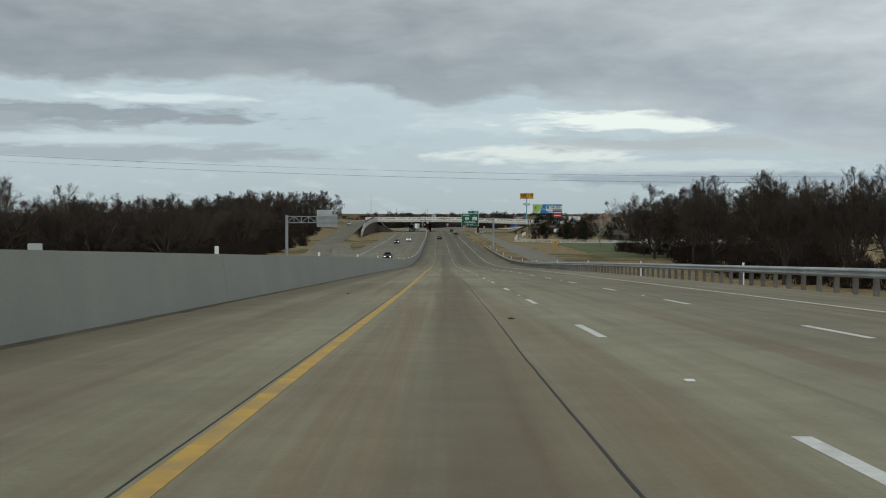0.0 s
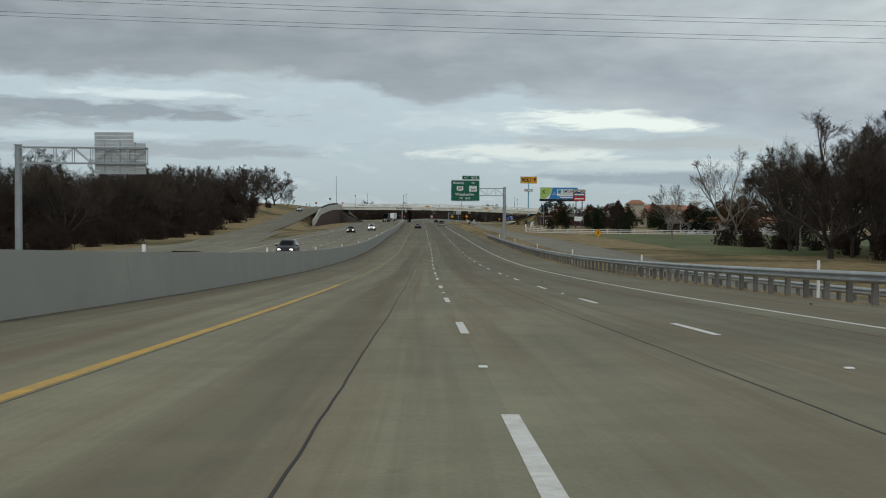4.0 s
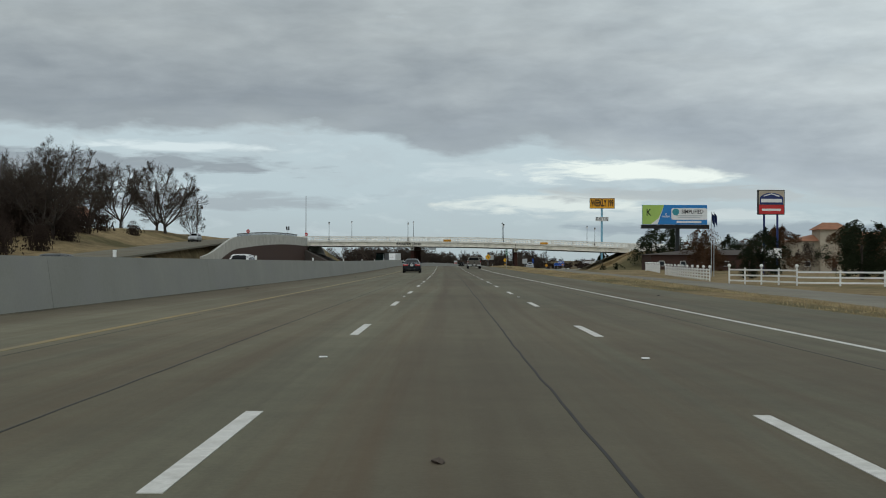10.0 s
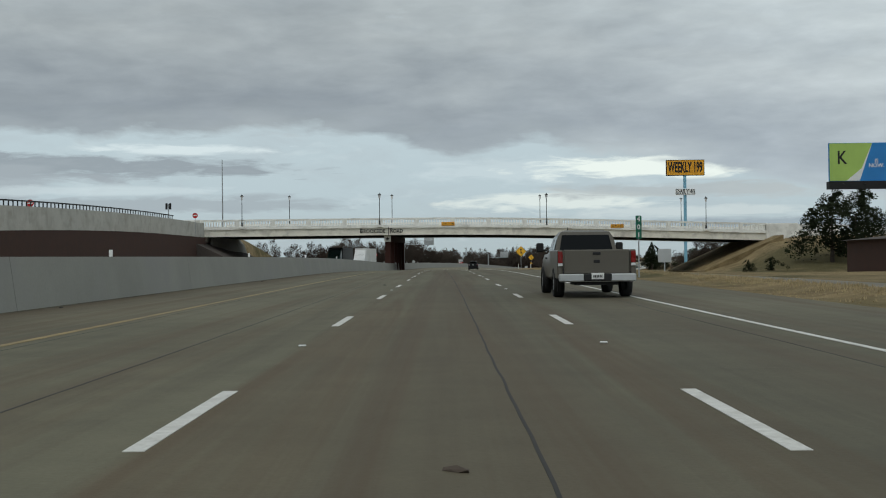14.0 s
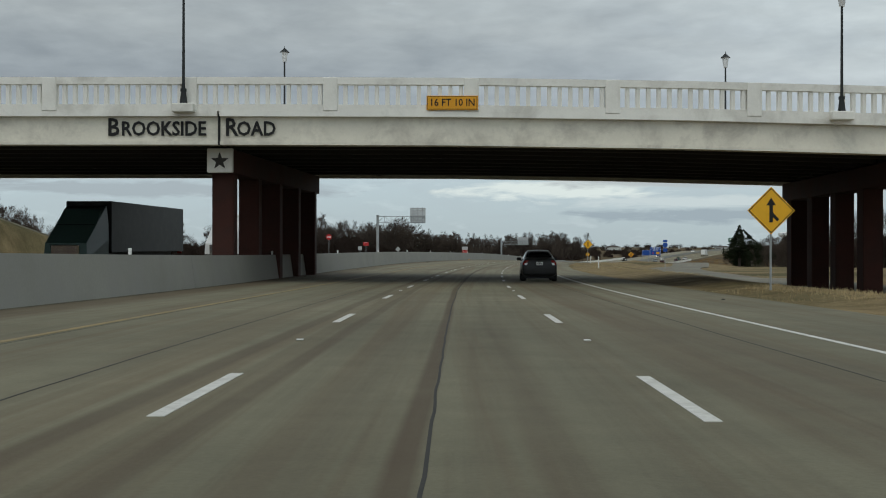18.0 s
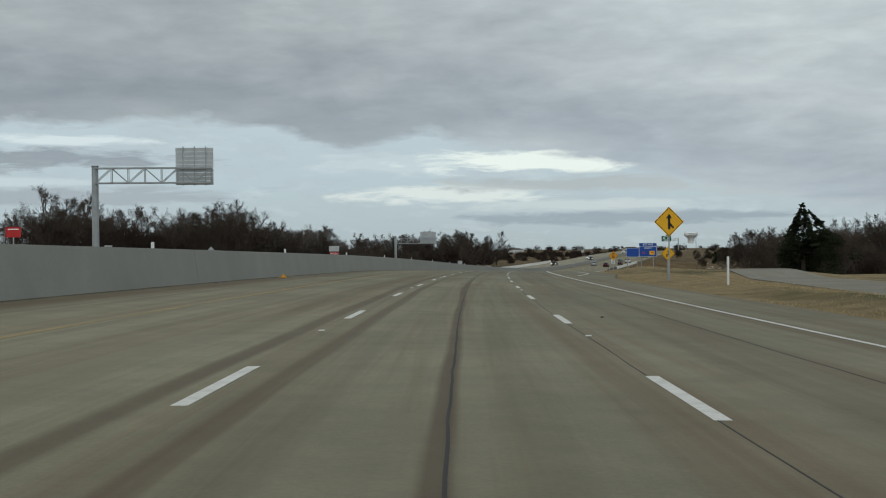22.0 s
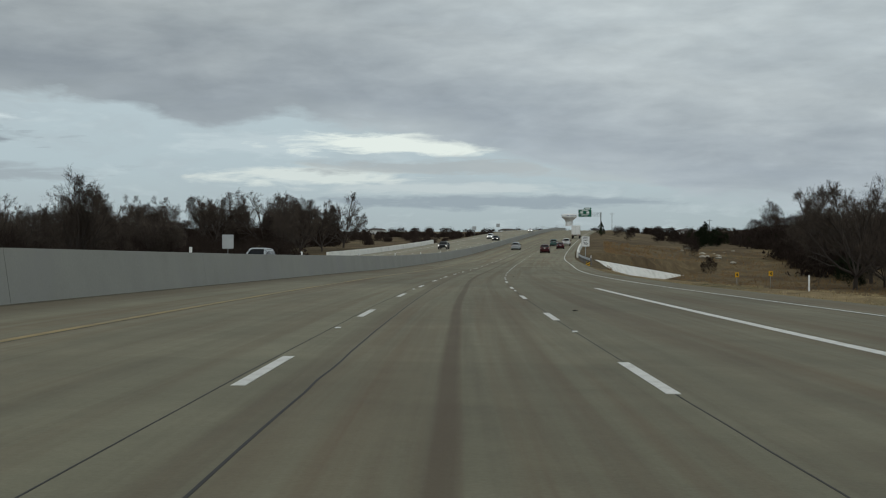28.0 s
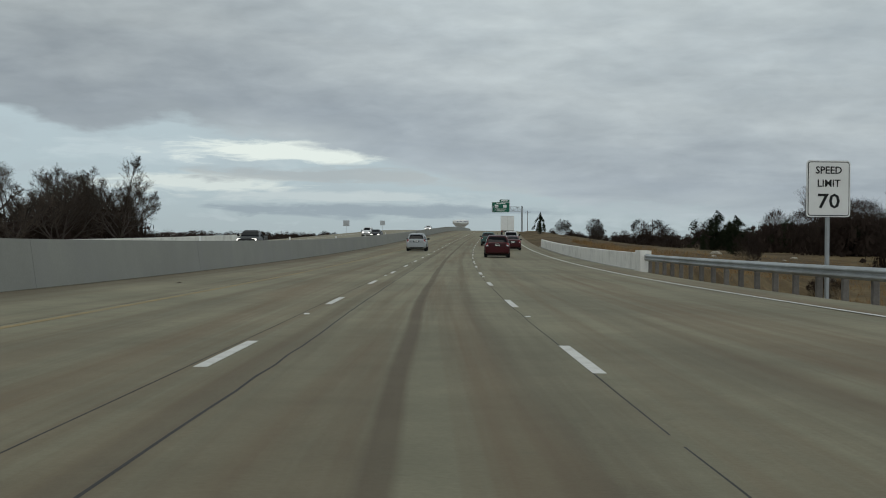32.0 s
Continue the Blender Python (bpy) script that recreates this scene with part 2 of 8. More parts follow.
def pavement(name, base, wheel, bands, aged=True):
    """Concrete paving in road coordinates: u across, v along. bands: dark lanes of oil and rubber (across, half width, amount, from, to)."""
    m = bpy.data.materials.new(name)
    m.use_nodes = True
    tr = m.node_tree
    b = tr.nodes["Principled BSDF"]
    uv = tr.nodes.new("ShaderNodeUVMap")
    uv.uv_map = "road"
    sep = tr.nodes.new("ShaderNodeSeparateXYZ")
    tr.links.new(uv.outputs[0], sep.inputs[0])
    u, v = sep.outputs[0], sep.outputs[1]
    co = tr.nodes.new("ShaderNodeTexCoord").outputs["Object"]
    big, mid, fine = noise_tex(tr, co, 0.12, 5, 0.6), noise_tex(tr, co, 1.3, 6, 0.65), noise_tex(tr, co, 26, 4, 0.7)
    col = mixed(tr, ramp(tr, big, [(0.35, 0.0), (0.65, 1.0)]), tuple(c * 0.80 for c in base), tuple(c * 1.08 for c in base))
    col = mixed(tr, 1.0, col, ramp(tr, mid, [(0.3, 0.87), (0.7, 1.08)]), "MULTIPLY")
    col = mixed(tr, 1.0, col, ramp(tr, fine, [(0.25, 0.87), (0.75, 1.10)]), "MULTIPLY")
    st = tr.nodes.new("ShaderNodeCombineXYZ")
    tr.links.new(arith(tr, "MULTIPLY", u, 1.9), st.inputs[0])
    tr.links.new(arith(tr, "MULTIPLY", v, 0.035), st.inputs[1])
    long = noise_tex(tr, st.outputs[0], 1.0, 6, 0.65, 0.3)
    col = mixed(tr, ramp(tr, long, [(0.46, 0.0), (0.74, 0.48)]), col, wheel)
    brown = noise_tex(tr, st.outputs[0], 0.45, 5, 0.7, 0.8)
    col = mixed(tr, ramp(tr, brown, [(0.46, 0.0), (0.66, 0.55)]), col, (wheel[0] * 1.7, wheel[1] * 1.45, wheel[2] * 1.2))
    along = ramp(tr, arith(tr, "DIVIDE", arith(tr, "ADD", v, 100.0), 1300.0, True), PAVE_AGE)
    if aged:
        col = mixed(tr, 1.0, col, along, "MULTIPLY")
    # the right-hand lanes are darker and browner where the paving is old
    side = ramp(tr, arith(tr, "DIVIDE", arith(tr, "ADD", u, 8.0), 18.0, True), [(0.0, (1.0, 1.0, 1.0)), (0.43, (1.0, 1.0, 1.0)), (0.56, (0.86, 0.85, 0.86)), (0.68, (0.78, 0.77, 0.79)), (1.0, (0.82, 0.81, 0.82))])
    old = ramp(tr, arith(tr, "DIVIDE", v, 800.0, True), [(0.0, 1.0), (0.28, 1.0), (0.55, 0.45), (0.78, 0.4), (0.85, 0.15)])
    col = mixed(tr, old, col, mixed(tr, 1.0, col, side, "MULTIPLY"))
    # slabs poured at different times
    slab = tr.nodes.new("ShaderNodeTexWhiteNoise")
    slab.noise_dimensions = "2D"
    cell = tr.nodes.new("ShaderNodeCombineXYZ")
    tr.links.new(arith(tr, "FLOOR", arith(tr, "DIVIDE", u, 3.63)), cell.inputs[0])
    tr.links.new(arith(tr, "FLOOR", arith(tr, "DIVIDE", v, 38.0)), cell.inputs[1])
    tr.links.new(cell.outputs[0], slab.inputs["Vector"])
    col = mixed(tr, 1.0, col, ramp(tr, slab.outputs["Value"], [(0.0, 0.94), (1.0, 1.05)]), "MULTIPLY")
    for at, half, amount, v0, v1 in bands:
        wob = arith(tr, "MULTIPLY", arith(tr, "SUBTRACT", noise_tex(tr, uv.outputs[0], 0.03, 3), 0.5), 0.4)
        d = arith(tr, "ABSOLUTE", arith(tr, "SUBTRACT", arith(tr, "SUBTRACT", u, at), wob))
        f = arith(tr, "SUBTRACT", 1.0, arith(tr, "DIVIDE", arith(tr, "SUBTRACT", d, half * 0.55), half * 0.6), True)
        f = arith(tr, "MINIMUM", f, 1.0, True)
        f = arith(tr, "MULTIPLY", f, arith(tr, "DIVIDE", arith(tr, "SUBTRACT", v, v0), 40.0, True))
        f = arith(tr, "MULTIPLY", f, arith(tr, "DIVIDE", arith(tr, "SUBTRACT", v1, v), 40.0, True))
        f = arith(tr, "MULTIPLY", f, ramp(tr, noise_tex(tr, co, 0.5, 4, 0.6), [(0.3, amount * 0.75), (0.7, amount)]))
        col = mixed(tr, f, col, wheel)
    # tining across the slab and drips
    spot = noise_tex(tr, co, 3.2, 2, 0.5)
    col = mixed(tr, ramp(tr, spot, [(0.72, 0.0), (0.78, 0.45)]), col, tuple(c * 0.55 for c in base))
    tr.links.new(col, b.inputs["Base Color"])
    b.inputs["Roughness"].default_value = 0.82
    b.inputs["Specular IOR Level"].default_value = 0.28
    bp = tr.nodes.new("ShaderNodeBump")
    bp.inputs["Strength"].default_value, bp.inputs["Distance"].default_value = 0.35, 0.01
    tr.links.new(fine, bp.inputs["Height"])
    tr.links.new(bp.outputs[0], b.inputs["Normal"])
    return m


def ground_material():
    m = bpy.data.materials.new("winter_grass")
    m.use_nodes = True
    tr = m.node_tree
    b = tr.nodes["Principled BSDF"]
    co = tr.nodes.new("ShaderNodeTexCoord").outputs["Object"]
    big, mid, fine = noise_tex(tr, co, 0.035, 5, 0.6, 0.5), noise_tex(tr, co, 0.5, 6, 0.7), noise_tex(tr, co, 9, 5, 0.75)
    col = mixed(tr, ramp(tr, mid, [(0.3, 0.0), (0.7, 1.0)]), (0.135, 0.098, 0.050), (0.330, 0.250, 0.135))
    col = mixed(tr, 1.0, col, ramp(tr, fine, [(0.25, 0.6), (0.75, 1.3)]), "MULTIPLY")
    col = mixed(tr, ramp(tr, big, [(0.5, 0.0), (0.62, 0.75)]), col, (0.058, 0.058, 0.024))
    col = mixed(tr, ramp(tr, noise_tex(tr, co, 0.11, 6, 0.7, 0.6), [(0.60, 0.0), (0.70, 0.7)]), col, (0.20, 0.155, 0.095))
    # the creek's low ground: dark wet earth and dead scrub
    sep = tr.nodes.new("ShaderNodeSeparateXYZ")
    tr.links.new(co, sep.inputs[0])
    low = arith(tr, "DIVIDE", arith(tr, "SUBTRACT", sep.outputs[1], 1060.0), 110.0, True)
    patch = ramp(tr, noise_tex(tr, co, 0.07, 6, 0.7, 0.8), [(0.38, 0.95), (0.62, 0.45)])
    col = mixed(tr, arith(tr, "MULTIPLY", low, patch), col, (0.072, 0.050, 0.029))
    tr.links.new(col, b.inputs["Base Color"])
    b.inputs["Roughness"].default_value = 0.95
    b.inputs["Specular IOR Level"].default_value = 0.1
    bp = tr.nodes.new("ShaderNodeBump")
    bp.inputs["Strength"].default_value, bp.inputs["Distance"].default_value = 0.8, 0.06
    tr.links.new(fine, bp.inputs["Height"])
    tr.links.new(bp.outputs[0], b.inputs["Normal"])
    return m


def glass(name, tint=(0.02, 0.025, 0.03), rough=0.05, spec=0.6, coat=0.5):
    m = bpy.data.materials.new(name)
    m.use_nodes = True
    b = m.node_tree.nodes["Principled BSDF"]
    b.inputs["Base Color"].default_value = (*tint, 1)
    b.inputs["Roughness"].default_value = rough
    b.inputs["Specular IOR Level"].default_value = spec
    b.inputs["Coat Weight"].default_value = coat
    b.inputs["Coat Roughness"].default_value = 0.03
    return m


def glow(name, col, strength):
    m = bpy.data.materials.new(name)
    m.use_nodes = True
    b = m.node_tree.nodes["Principled BSDF"]
    b.inputs["Base Color"].default_value = (*col, 1)
    b.inputs["Emission Color"].default_value = (*col, 1)
    b.inputs["Emission Strength"].default_value = strength
    return m


M = {}
M["concrete_road"] = pavement("concrete_road", (0.222, 0.206, 0.136), (0.080, 0.055, 0.034), [
    (1.85, 0.10, 0.85, 560, 890), (1.80, 0.11, 0.75, 870, 1400), (-0.36, 0.15, 0.70, 560, 900), (0.42, 0.13, 0.62, 600, 960), (0.45, 0.16, 0.40, 960, 1400), (-1.5, 0.4, 0.18, 640, 900), (-1.9, 0.55, 0.5, -60, 330),
    (1.9, 0.85, 0.42, 200, 640), (1.2, 0.2, 0.3, 200, 700), (2.7, 0.2, 0.3, 200, 700), (5.3, 0.8, 0.25, 60, 900), (-5.4, 0.5, 0.3, -60, 300), (2.8, 0.16, 0.28, 900, 1400), (5.2, 0.4, 0.2, 850, 1400), (-2.2, 0.5, 0.2, 850, 1400), (-7.05, 0.75, 0.55, -140, 1500), (-6.2, 0.4, 0.25, -140, 1500)])
M["concrete_far"] = pavement("concrete_far", (0.262, 0.245, 0.178), (0.11, 0.085, 0.056), [])
M["asphalt"] = pavement("asphalt", (0.205, 0.195, 0.155), (0.11, 0.095, 0.07), [], False)
M["ground"] = ground_material()
M["barrier"] = surface("barrier_concrete", (0.278, 0.275, 0.245), 0.85, vary=0.10, scale=0.35, fine=14, bump=0.15, stain=(0.27, 0.265, 0.25), stain_scale=0.25)
M["white_line"] = surface("white_line", (0.62, 0.61, 0.57), 0.7, vary=0.14, scale=6, fine=60, stain=(0.42, 0.40, 0.36), stain_scale=3.0)
M["yellow_line"] = surface("yellow_line", (0.50, 0.30, 0.06), 0.7, vary=0.18, scale=3, fine=50, stain=(0.30, 0.22, 0.11), stain_scale=1.2)
M["yellow_worn"] = surface("yellow_worn", (0.27, 0.20, 0.09), 0.75, vary=0.25, scale=2, fine=50, stain=(0.165, 0.15, 0.10), stain_scale=0.5)
M["grime"] = surface("road_grime", (0.085, 0.072, 0.048), 0.95, vary=0.35, scale=1.2, fine=20, stain=(0.15, 0.135, 0.09), stain_scale=0.7)
M["seam"] = surface("seam_tar", (0.035, 0.033, 0.03), 0.8, vary=0.3, scale=2)
M["galv"] = surface("galvanised_steel", (0.42, 0.44, 0.45), 0.55, 0.55, vary=0.14, scale=1.5, fine=20, stain=(0.30, 0.31, 0.30))
M["galv_post"] = surface("galvanised_post", (0.36, 0.38, 0.39), 0.6, 0.4, vary=0.12, scale=1.2, fine=25)
M["rail_post"] = surface("weathered_post", (0.16, 0.145, 0.13), 0.85, vary=0.25, scale=4, fine=30, per_piece=0.2)
M["bridge_white"] = surface("bridge_paint", (0.80, 0.785, 0.73), 0.75, vary=0.06, scale=0.5, fine=12, stain=(0.55, 0.53, 0.48), stain_scale=0.6)
M["bridge_beam"] = surface("bridge_beam", (0.72, 0.685, 0.59), 0.8, vary=0.08, scale=0.4, fine=10, stain=(0.40, 0.37, 0.32), stain_scale=0.5)
M["wall_concrete"] = surface("wall_concrete", (0.47, 0.46, 0.42), 0.85, vary=0.1, scale=0.4, fine=10, stain=(0.33, 0.31, 0.27), stain_scale=0.5)
# girder concrete coloured near-black: the shade below the deck is in the colour
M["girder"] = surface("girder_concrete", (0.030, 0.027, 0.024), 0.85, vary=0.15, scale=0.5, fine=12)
# dark red pier paint, deepened further to include the shade beneath the bridge
M["pier_red"] = surface("pier_red", (0.055, 0.019, 0.014), 0.8, vary=0.18, scale=0.9, fine=14, stain=(0.04, 0.019, 0.015))
M["sign_green"] = surface("sign_green", (0.012, 0.115, 0.072), 0.5, vary=0.06, scale=0.8)
M["sign_white"] = surface("sign_white", (0.74, 0.74, 0.72), 0.5, vary=0.05, scale=2)
M["sign_yellow"] = surface("sign_yellow", (0.80, 0.42, 0.02), 0.5, vary=0.06, scale=2)
M["sign_orange"] = surface("sign_orange", (0.72, 0.33, 0.02), 0.55, vary=0.08, scale=2)
M["sign_red"] = surface("sign_red", (0.48, 0.03, 0.03), 0.5, vary=0.08, scale=2)
M["sign_blue"] = surface("sign_blue", (0.012, 0.07, 0.33), 0.5, vary=0.06, scale=2)
M["sign_back"] = surface("sign_back", (0.46, 0.47, 0.47), 0.45, 0.5, vary=0.08, scale=1)
M["black"] = surface("black_paint", (0.012, 0.012, 0.012), 0.6, vary=0.2)
M["bronze"] = surface("dark_lettering", (0.05, 0.045, 0.04), 0.6, vary=0.2)
M["dark_steel"] = surface("dark_steel", (0.03, 0.033, 0.034), 0.55, 0.3, vary=0.2)
M["bark_pale"] = surface("bark_pale", (0.20, 0.18, 0.155), 0.9, vary=0.3, scale=3, fine=14)
M["bark"] = surface("bark", (0.060, 0.048, 0.040), 0.95, vary=0.3, scale=3, fine=14)


def foliage(name, base, vary=0.3, scale=0.25, piece=0.25):
    """Thin twigs and leaves: they scatter light back and let some through."""
    m = bpy.data.materials.new(name)
    m.use_nodes = True
    tr = m.node_tree
    tr.nodes.clear()
    out, mix = tr.nodes.new("ShaderNodeOutputMaterial"), tr.nodes.new("ShaderNodeMixShader")
    dif, thru = tr.nodes.new("ShaderNodeBsdfDiffuse"), tr.nodes.new("ShaderNodeBsdfTranslucent")
    co = tr.nodes.new("ShaderNodeTexCoord").outputs["Object"]
    n1 = noise_tex(tr, co, scale, 4, 0.6)
    col = mixed(tr, ramp(tr, n1, [(0.3, 0.0), (0.7, 1.0)]), tuple(c * (1 - vary) for c in base), tuple(c * (1 + vary) for c in base))
    oi = tr.nodes.new("ShaderNodeObjectInfo").outputs["Random"]
    col = mixed(tr, 1.0, col, ramp(tr, oi, [(0.0, 1 - piece), (1.0, 1 + piece)]), "MULTIPLY")
    mix.inputs[0].default_value = 0.4
    tr.links.new(col, dif.inputs[0])
    tr.links.new(col, thru.inputs[0])
    tr.links.new(dif.outputs[0], mix.inputs[1])
    tr.links.new(thru.outputs[0], mix.inputs[2])
    tr.links.new(mix.outputs[0], out.inputs[0])
    return m


M["twig"] = foliage("twig", (0.088, 0.070, 0.057), 0.25, 3.0)
M["twig_pale"] = foliage("twig_pale", (0.16, 0.135, 0.11), 0.25, 3.0)
M["twig_dark"] = foliage("twig_dark", (0.046, 0.034, 0.028), 0.3, 0.12)
M["cedar"] = foliage("cedar_leaf", (0.024, 0.030, 0.017), 0.35, 3.0)
M["brown_leaf"] = foliage("brown_leaf", (0.085, 0.048, 0.028), 0.35, 3.0)
M["dry_grass"] = foliage("dry_grass", (0.36, 0.285, 0.165), 0.35, 0.4)
M["russet_grass"] = foliage("russet_grass", (0.24, 0.15, 0.07), 0.4, 0.08)
M["fence_white"] = surface("fence_white", (0.74, 0.74, 0.72), 0.6, vary=0.06, scale=2)
M["brick_wall"] = surface("dark_brick", (0.058, 0.030, 0.023), 0.85, vary=0.2, scale=1.0, fine=8)
M["roof_brown"] = surface("roof_brown", (0.075, 0.062, 0.055), 0.9, vary=0.2, scale=0.6)
M["stucco"] = surface("stucco", (0.42, 0.36, 0.28), 0.85, vary=0.12, scale=0.6)
M["tile_roof"] = surface("tile_roof", (0.28, 0.13, 0.075), 0.85, vary=0.2, scale=0.8)
M["white_wall"] = surface("white_wall", (0.60, 0.60, 0.58), 0.8, vary=0.1, scale=0.5)
M["rock"] = surface("limestone_rock", (0.36, 0.33, 0.27), 0.9, vary=0.2, scale=1.2, per_piece=0.2)
M["pole_blue"] = surface("pale_blue_paint", (0.20, 0.42, 0.55), 0.5, vary=0.08)
M["wood_pole"] = surface("wood_pole", (0.09, 0.07, 0.055), 0.9, vary=0.2)
M["window"] = glass("window_glass", (0.03, 0.035, 0.04))
M["tyre"] = surface("tyre_rubber", (0.018, 0.018, 0.018), 0.85, vary=0.2, scale=4)
M["car_glass"] = glass("car_glass", (0.004, 0.005, 0.006), 0.04, 0.10, 0.0)
M["alloy"] = surface("alloy_wheel", (0.45, 0.46, 0.47), 0.3, 0.9, vary=0.06)
M["chrome"] = surface("chrome_trim", (0.75, 0.76, 0.77), 0.12, 1.0, vary=0.03)
M["tail_red"] = surface("tail_lamp_red", (0.20, 0.006, 0.006), 0.25, vary=0.1, coat=0.6)
M["brake_glow"] = glow("lit_brake_lamp", (0.26, 0.006, 0.005), 0.22)
M["head_glow"] = glow("lit_headlamp", (1.0, 0.96, 0.88), 2.5)
M["lamp_clear"] = surface("clear_lamp", (0.6, 0.6, 0.6), 0.15, vary=0.05, coat=0.6)
M["plastic"] = surface("black_plastic", (0.015, 0.015, 0.016), 0.6, vary=0.15)

PAINT = {}


def paint(name, col):
    if name not in PAINT:
        PAINT[name] = surface("paint_" + name, col, 0.35, 0.0, vary=0.04, scale=0.8, fine=6, spec=0.10, coat=0.16)
    return PAINT[name]


# ---- shapes ----
def part(name, bm, material, parent=None, label=""):
    """Links a bmesh as one mesh object under a thing or a part."""
    me = bpy.data.meshes.new(name)
    bm.to_mesh(me)
    bm.free()
    me.materials.append(material)
    ob = new(name, me)
    if parent:
        ob.parent = parent
    if label:
        ob["label"] = label
    return ob


def sharing(name, mesh, parent, m=None):
    ob = new(name, mesh)
    ob.parent = parent
    if m is not None:
        ob.matrix_basis = m
    return ob


def empty(name, m=None):
    ob = new(name)
    ob.empty_display_size = 0.2
    if m is not None:
        ob.matrix_basis = m
    return ob


def box(bm, c, s, turn=0.0, bevel=0.0, m=None):
    """A box of centre c and size s, turned about z in degrees."""
    mat = pose(*c, 0, 0, turn) @ Matrix.Diagonal((*s, 1))
    if m is not None:
        mat = m @ mat
    r = bmesh.ops.create_cube(bm, size=1.0, matrix=mat)
    if bevel:
        es = list({e for v in r["verts"] for e in v.link_edges})
        bmesh.ops.bevel(bm, geom=es, offset=bevel, segments=1, affect="EDGES")
    return bm


def bar(bm, a, b, ra, rb=None, seg=8, caps=True):
    """A round bar, tapered, from a to b."""
    a, b = Vector(a), Vector(b)
    rb = ra if rb is None else rb
    d = b - a
    q = d.to_track_quat("Z", "Y").to_matrix().to_4x4()
    bmesh.ops.create_cone(bm, cap_ends=caps, segments=seg, radius1=ra, radius2=rb, depth=d.length, matrix=Matrix.Translation((a + b) / 2) @ q)
    return bm


def beam(bm, a, b, w, h):
    """A square bar from a to b."""
    a, b = Vector(a), Vector(b)
    d = b - a
    q = d.to_track_quat("Y", "Z").to_matrix().to_4x4()
    bmesh.ops.create_cube(bm, size=1.0, matrix=Matrix.Translation((a + b) / 2) @ q @ Matrix.Diagonal((w, d.length, h, 1)))
    return bm


def prism(bm, pts, depth, m=None):
    """An outline in x and z, given depth along y from 0, by the pose m."""
    m = m or Matrix()
    f = [bm.verts.new(m @ Vector((x, 0, z))) for x, z in pts]
    b = [bm.verts.new(m @ Vector((x, depth, z))) for x, z in pts]
    bm.faces.new(f)
    bm.faces.new(b[::-1])
    n = len(pts)
    for i in range(n):
        bm.faces.new((f[i], b[i], b[(i + 1) % n], f[(i + 1) % n]))
    bmesh.ops.recalc_face_normals(bm, faces=bm.faces)
    return bm


def B():
    return bmesh.new()


def mesh_object(name, verts, faces, material, parent=None, uv=None, smooth=False):
    me = bpy.data.meshes.new(name)
    me.from_pydata(verts, [], faces)
    me.materials.append(material)
    if uv is not None:
        lay = me.uv_layers.new(name="road")
        idx = np.empty(len(me.loops), dtype=np.int32)
        me.loops.foreach_get("vertex_index", idx)
        lay.data.foreach_set("uv", np.asarray(uv, dtype=np.float32)[idx].ravel())
    if smooth:
        me.polygons.foreach_set("use_smooth", [True] * len(me.polygons))
    me.update()
    ob = new(name, me)
    if parent:
        ob.parent = parent
    return ob


def lettering(name, text, height, m, material, parent, label="", narrow=1.0, depth=0.006, align="CENTER", bold=0.012):
    """Raised lettering that stands upright, read from -y, centred at the pose m."""
    cu = bpy.data.curves.new("text", "FONT")
    cu.body, cu.size, cu.align_x, cu.align_y, cu.extrude, cu.resolution_u, cu.offset = text, height * 1.4, align, "CENTER", depth, 2, height * 1.4 * bold
    tmp = bpy.data.objects.new("text", cu)
    me = bpy.data.meshes.new_from_object(tmp)
    bpy.data.objects.remove(tmp)
    me.name = name
    me.transform(m @ pose(0, 0, 0, 90, 0, 0) @ Matrix.Diagonal((narrow, 1, 1, 1)))
    me.materials.clear()
    me.materials.append(material)
    ob = new(name, me)
    ob.parent = parent
    if label:
        ob["label"] = label
    return ob


# ---- the road's line: x and height of the stripe between the two left lanes, every 47 m ----
LINE_X = [2.15, 2.36, 2.46, 2.55, 2.48, 2.46, 2.56, 2.42, 2.20, 2.08, 1.89, 1.53, 1.15, 0.65, 0.29, 0.83, 2.75, 6.10, 11.02, 17.10, 24.42, 32.86, 42.43, 53.38, 65.97, 79.6, 94.2, 109.6, 125.6, 142.1, 158.9, 176.0, 193.3, 210.8, 228.4]
LINE_Z = [-1.08, -2.89, -4.71, -6.61, -8.43, -9.78, -10.49, -10.70, -10.72, -10.76, -10.77, -10.68, -10.51, -10.47, -10.71, -11.07, -11.27, -11.44, -11.65, -11.99, -12.57, -13.38, -14.34, -15.33, -16.15, -16.52, -16.42, -15.9, -15.05, -14.05, -12.95, -11.9, -11.1, -10.6, -10.5]
STEP = 47.0


def spline(values, y):
    """Smooth value at y of a row of values 47 m apart, carried on straight at both ends."""
    k = y / STEP
    n = len(values) - 1
    if k <= 0:
        return values[0] + (values[1] - values[0]) * k
    if k >= n:
        return values[n] + (values[n] - values[n - 1]) * (k - n)
    i = min(int(k), n - 1)
    f = k - i
    p1, p2 = values[i], values[i + 1]
    p0 = values[i - 1] if i else 2 * p1 - p2
    p3 = values[i + 2] if i + 2 <= n else 2 * p2 - p1
    return p1 + 0.5 * f * (p2 - p0 + f * (2 * p0 - 5 * p1 + 4 * p2 - p3 + f * (3 * (p1 - p2) + p3 - p0)))


def smooth(a, b, v):
    k = min(1.0, max(0.0, (v - a) / (b - a)))
    return k * k * (3 - 2 * k)


def tilt(y):
    """Banking of the curve: the left side stands higher."""
    return 0.03 * smooth(690, 790, y) - 0.015 * smooth(880, 1010, y) - 0.010 * smooth(1080, 1200, y)


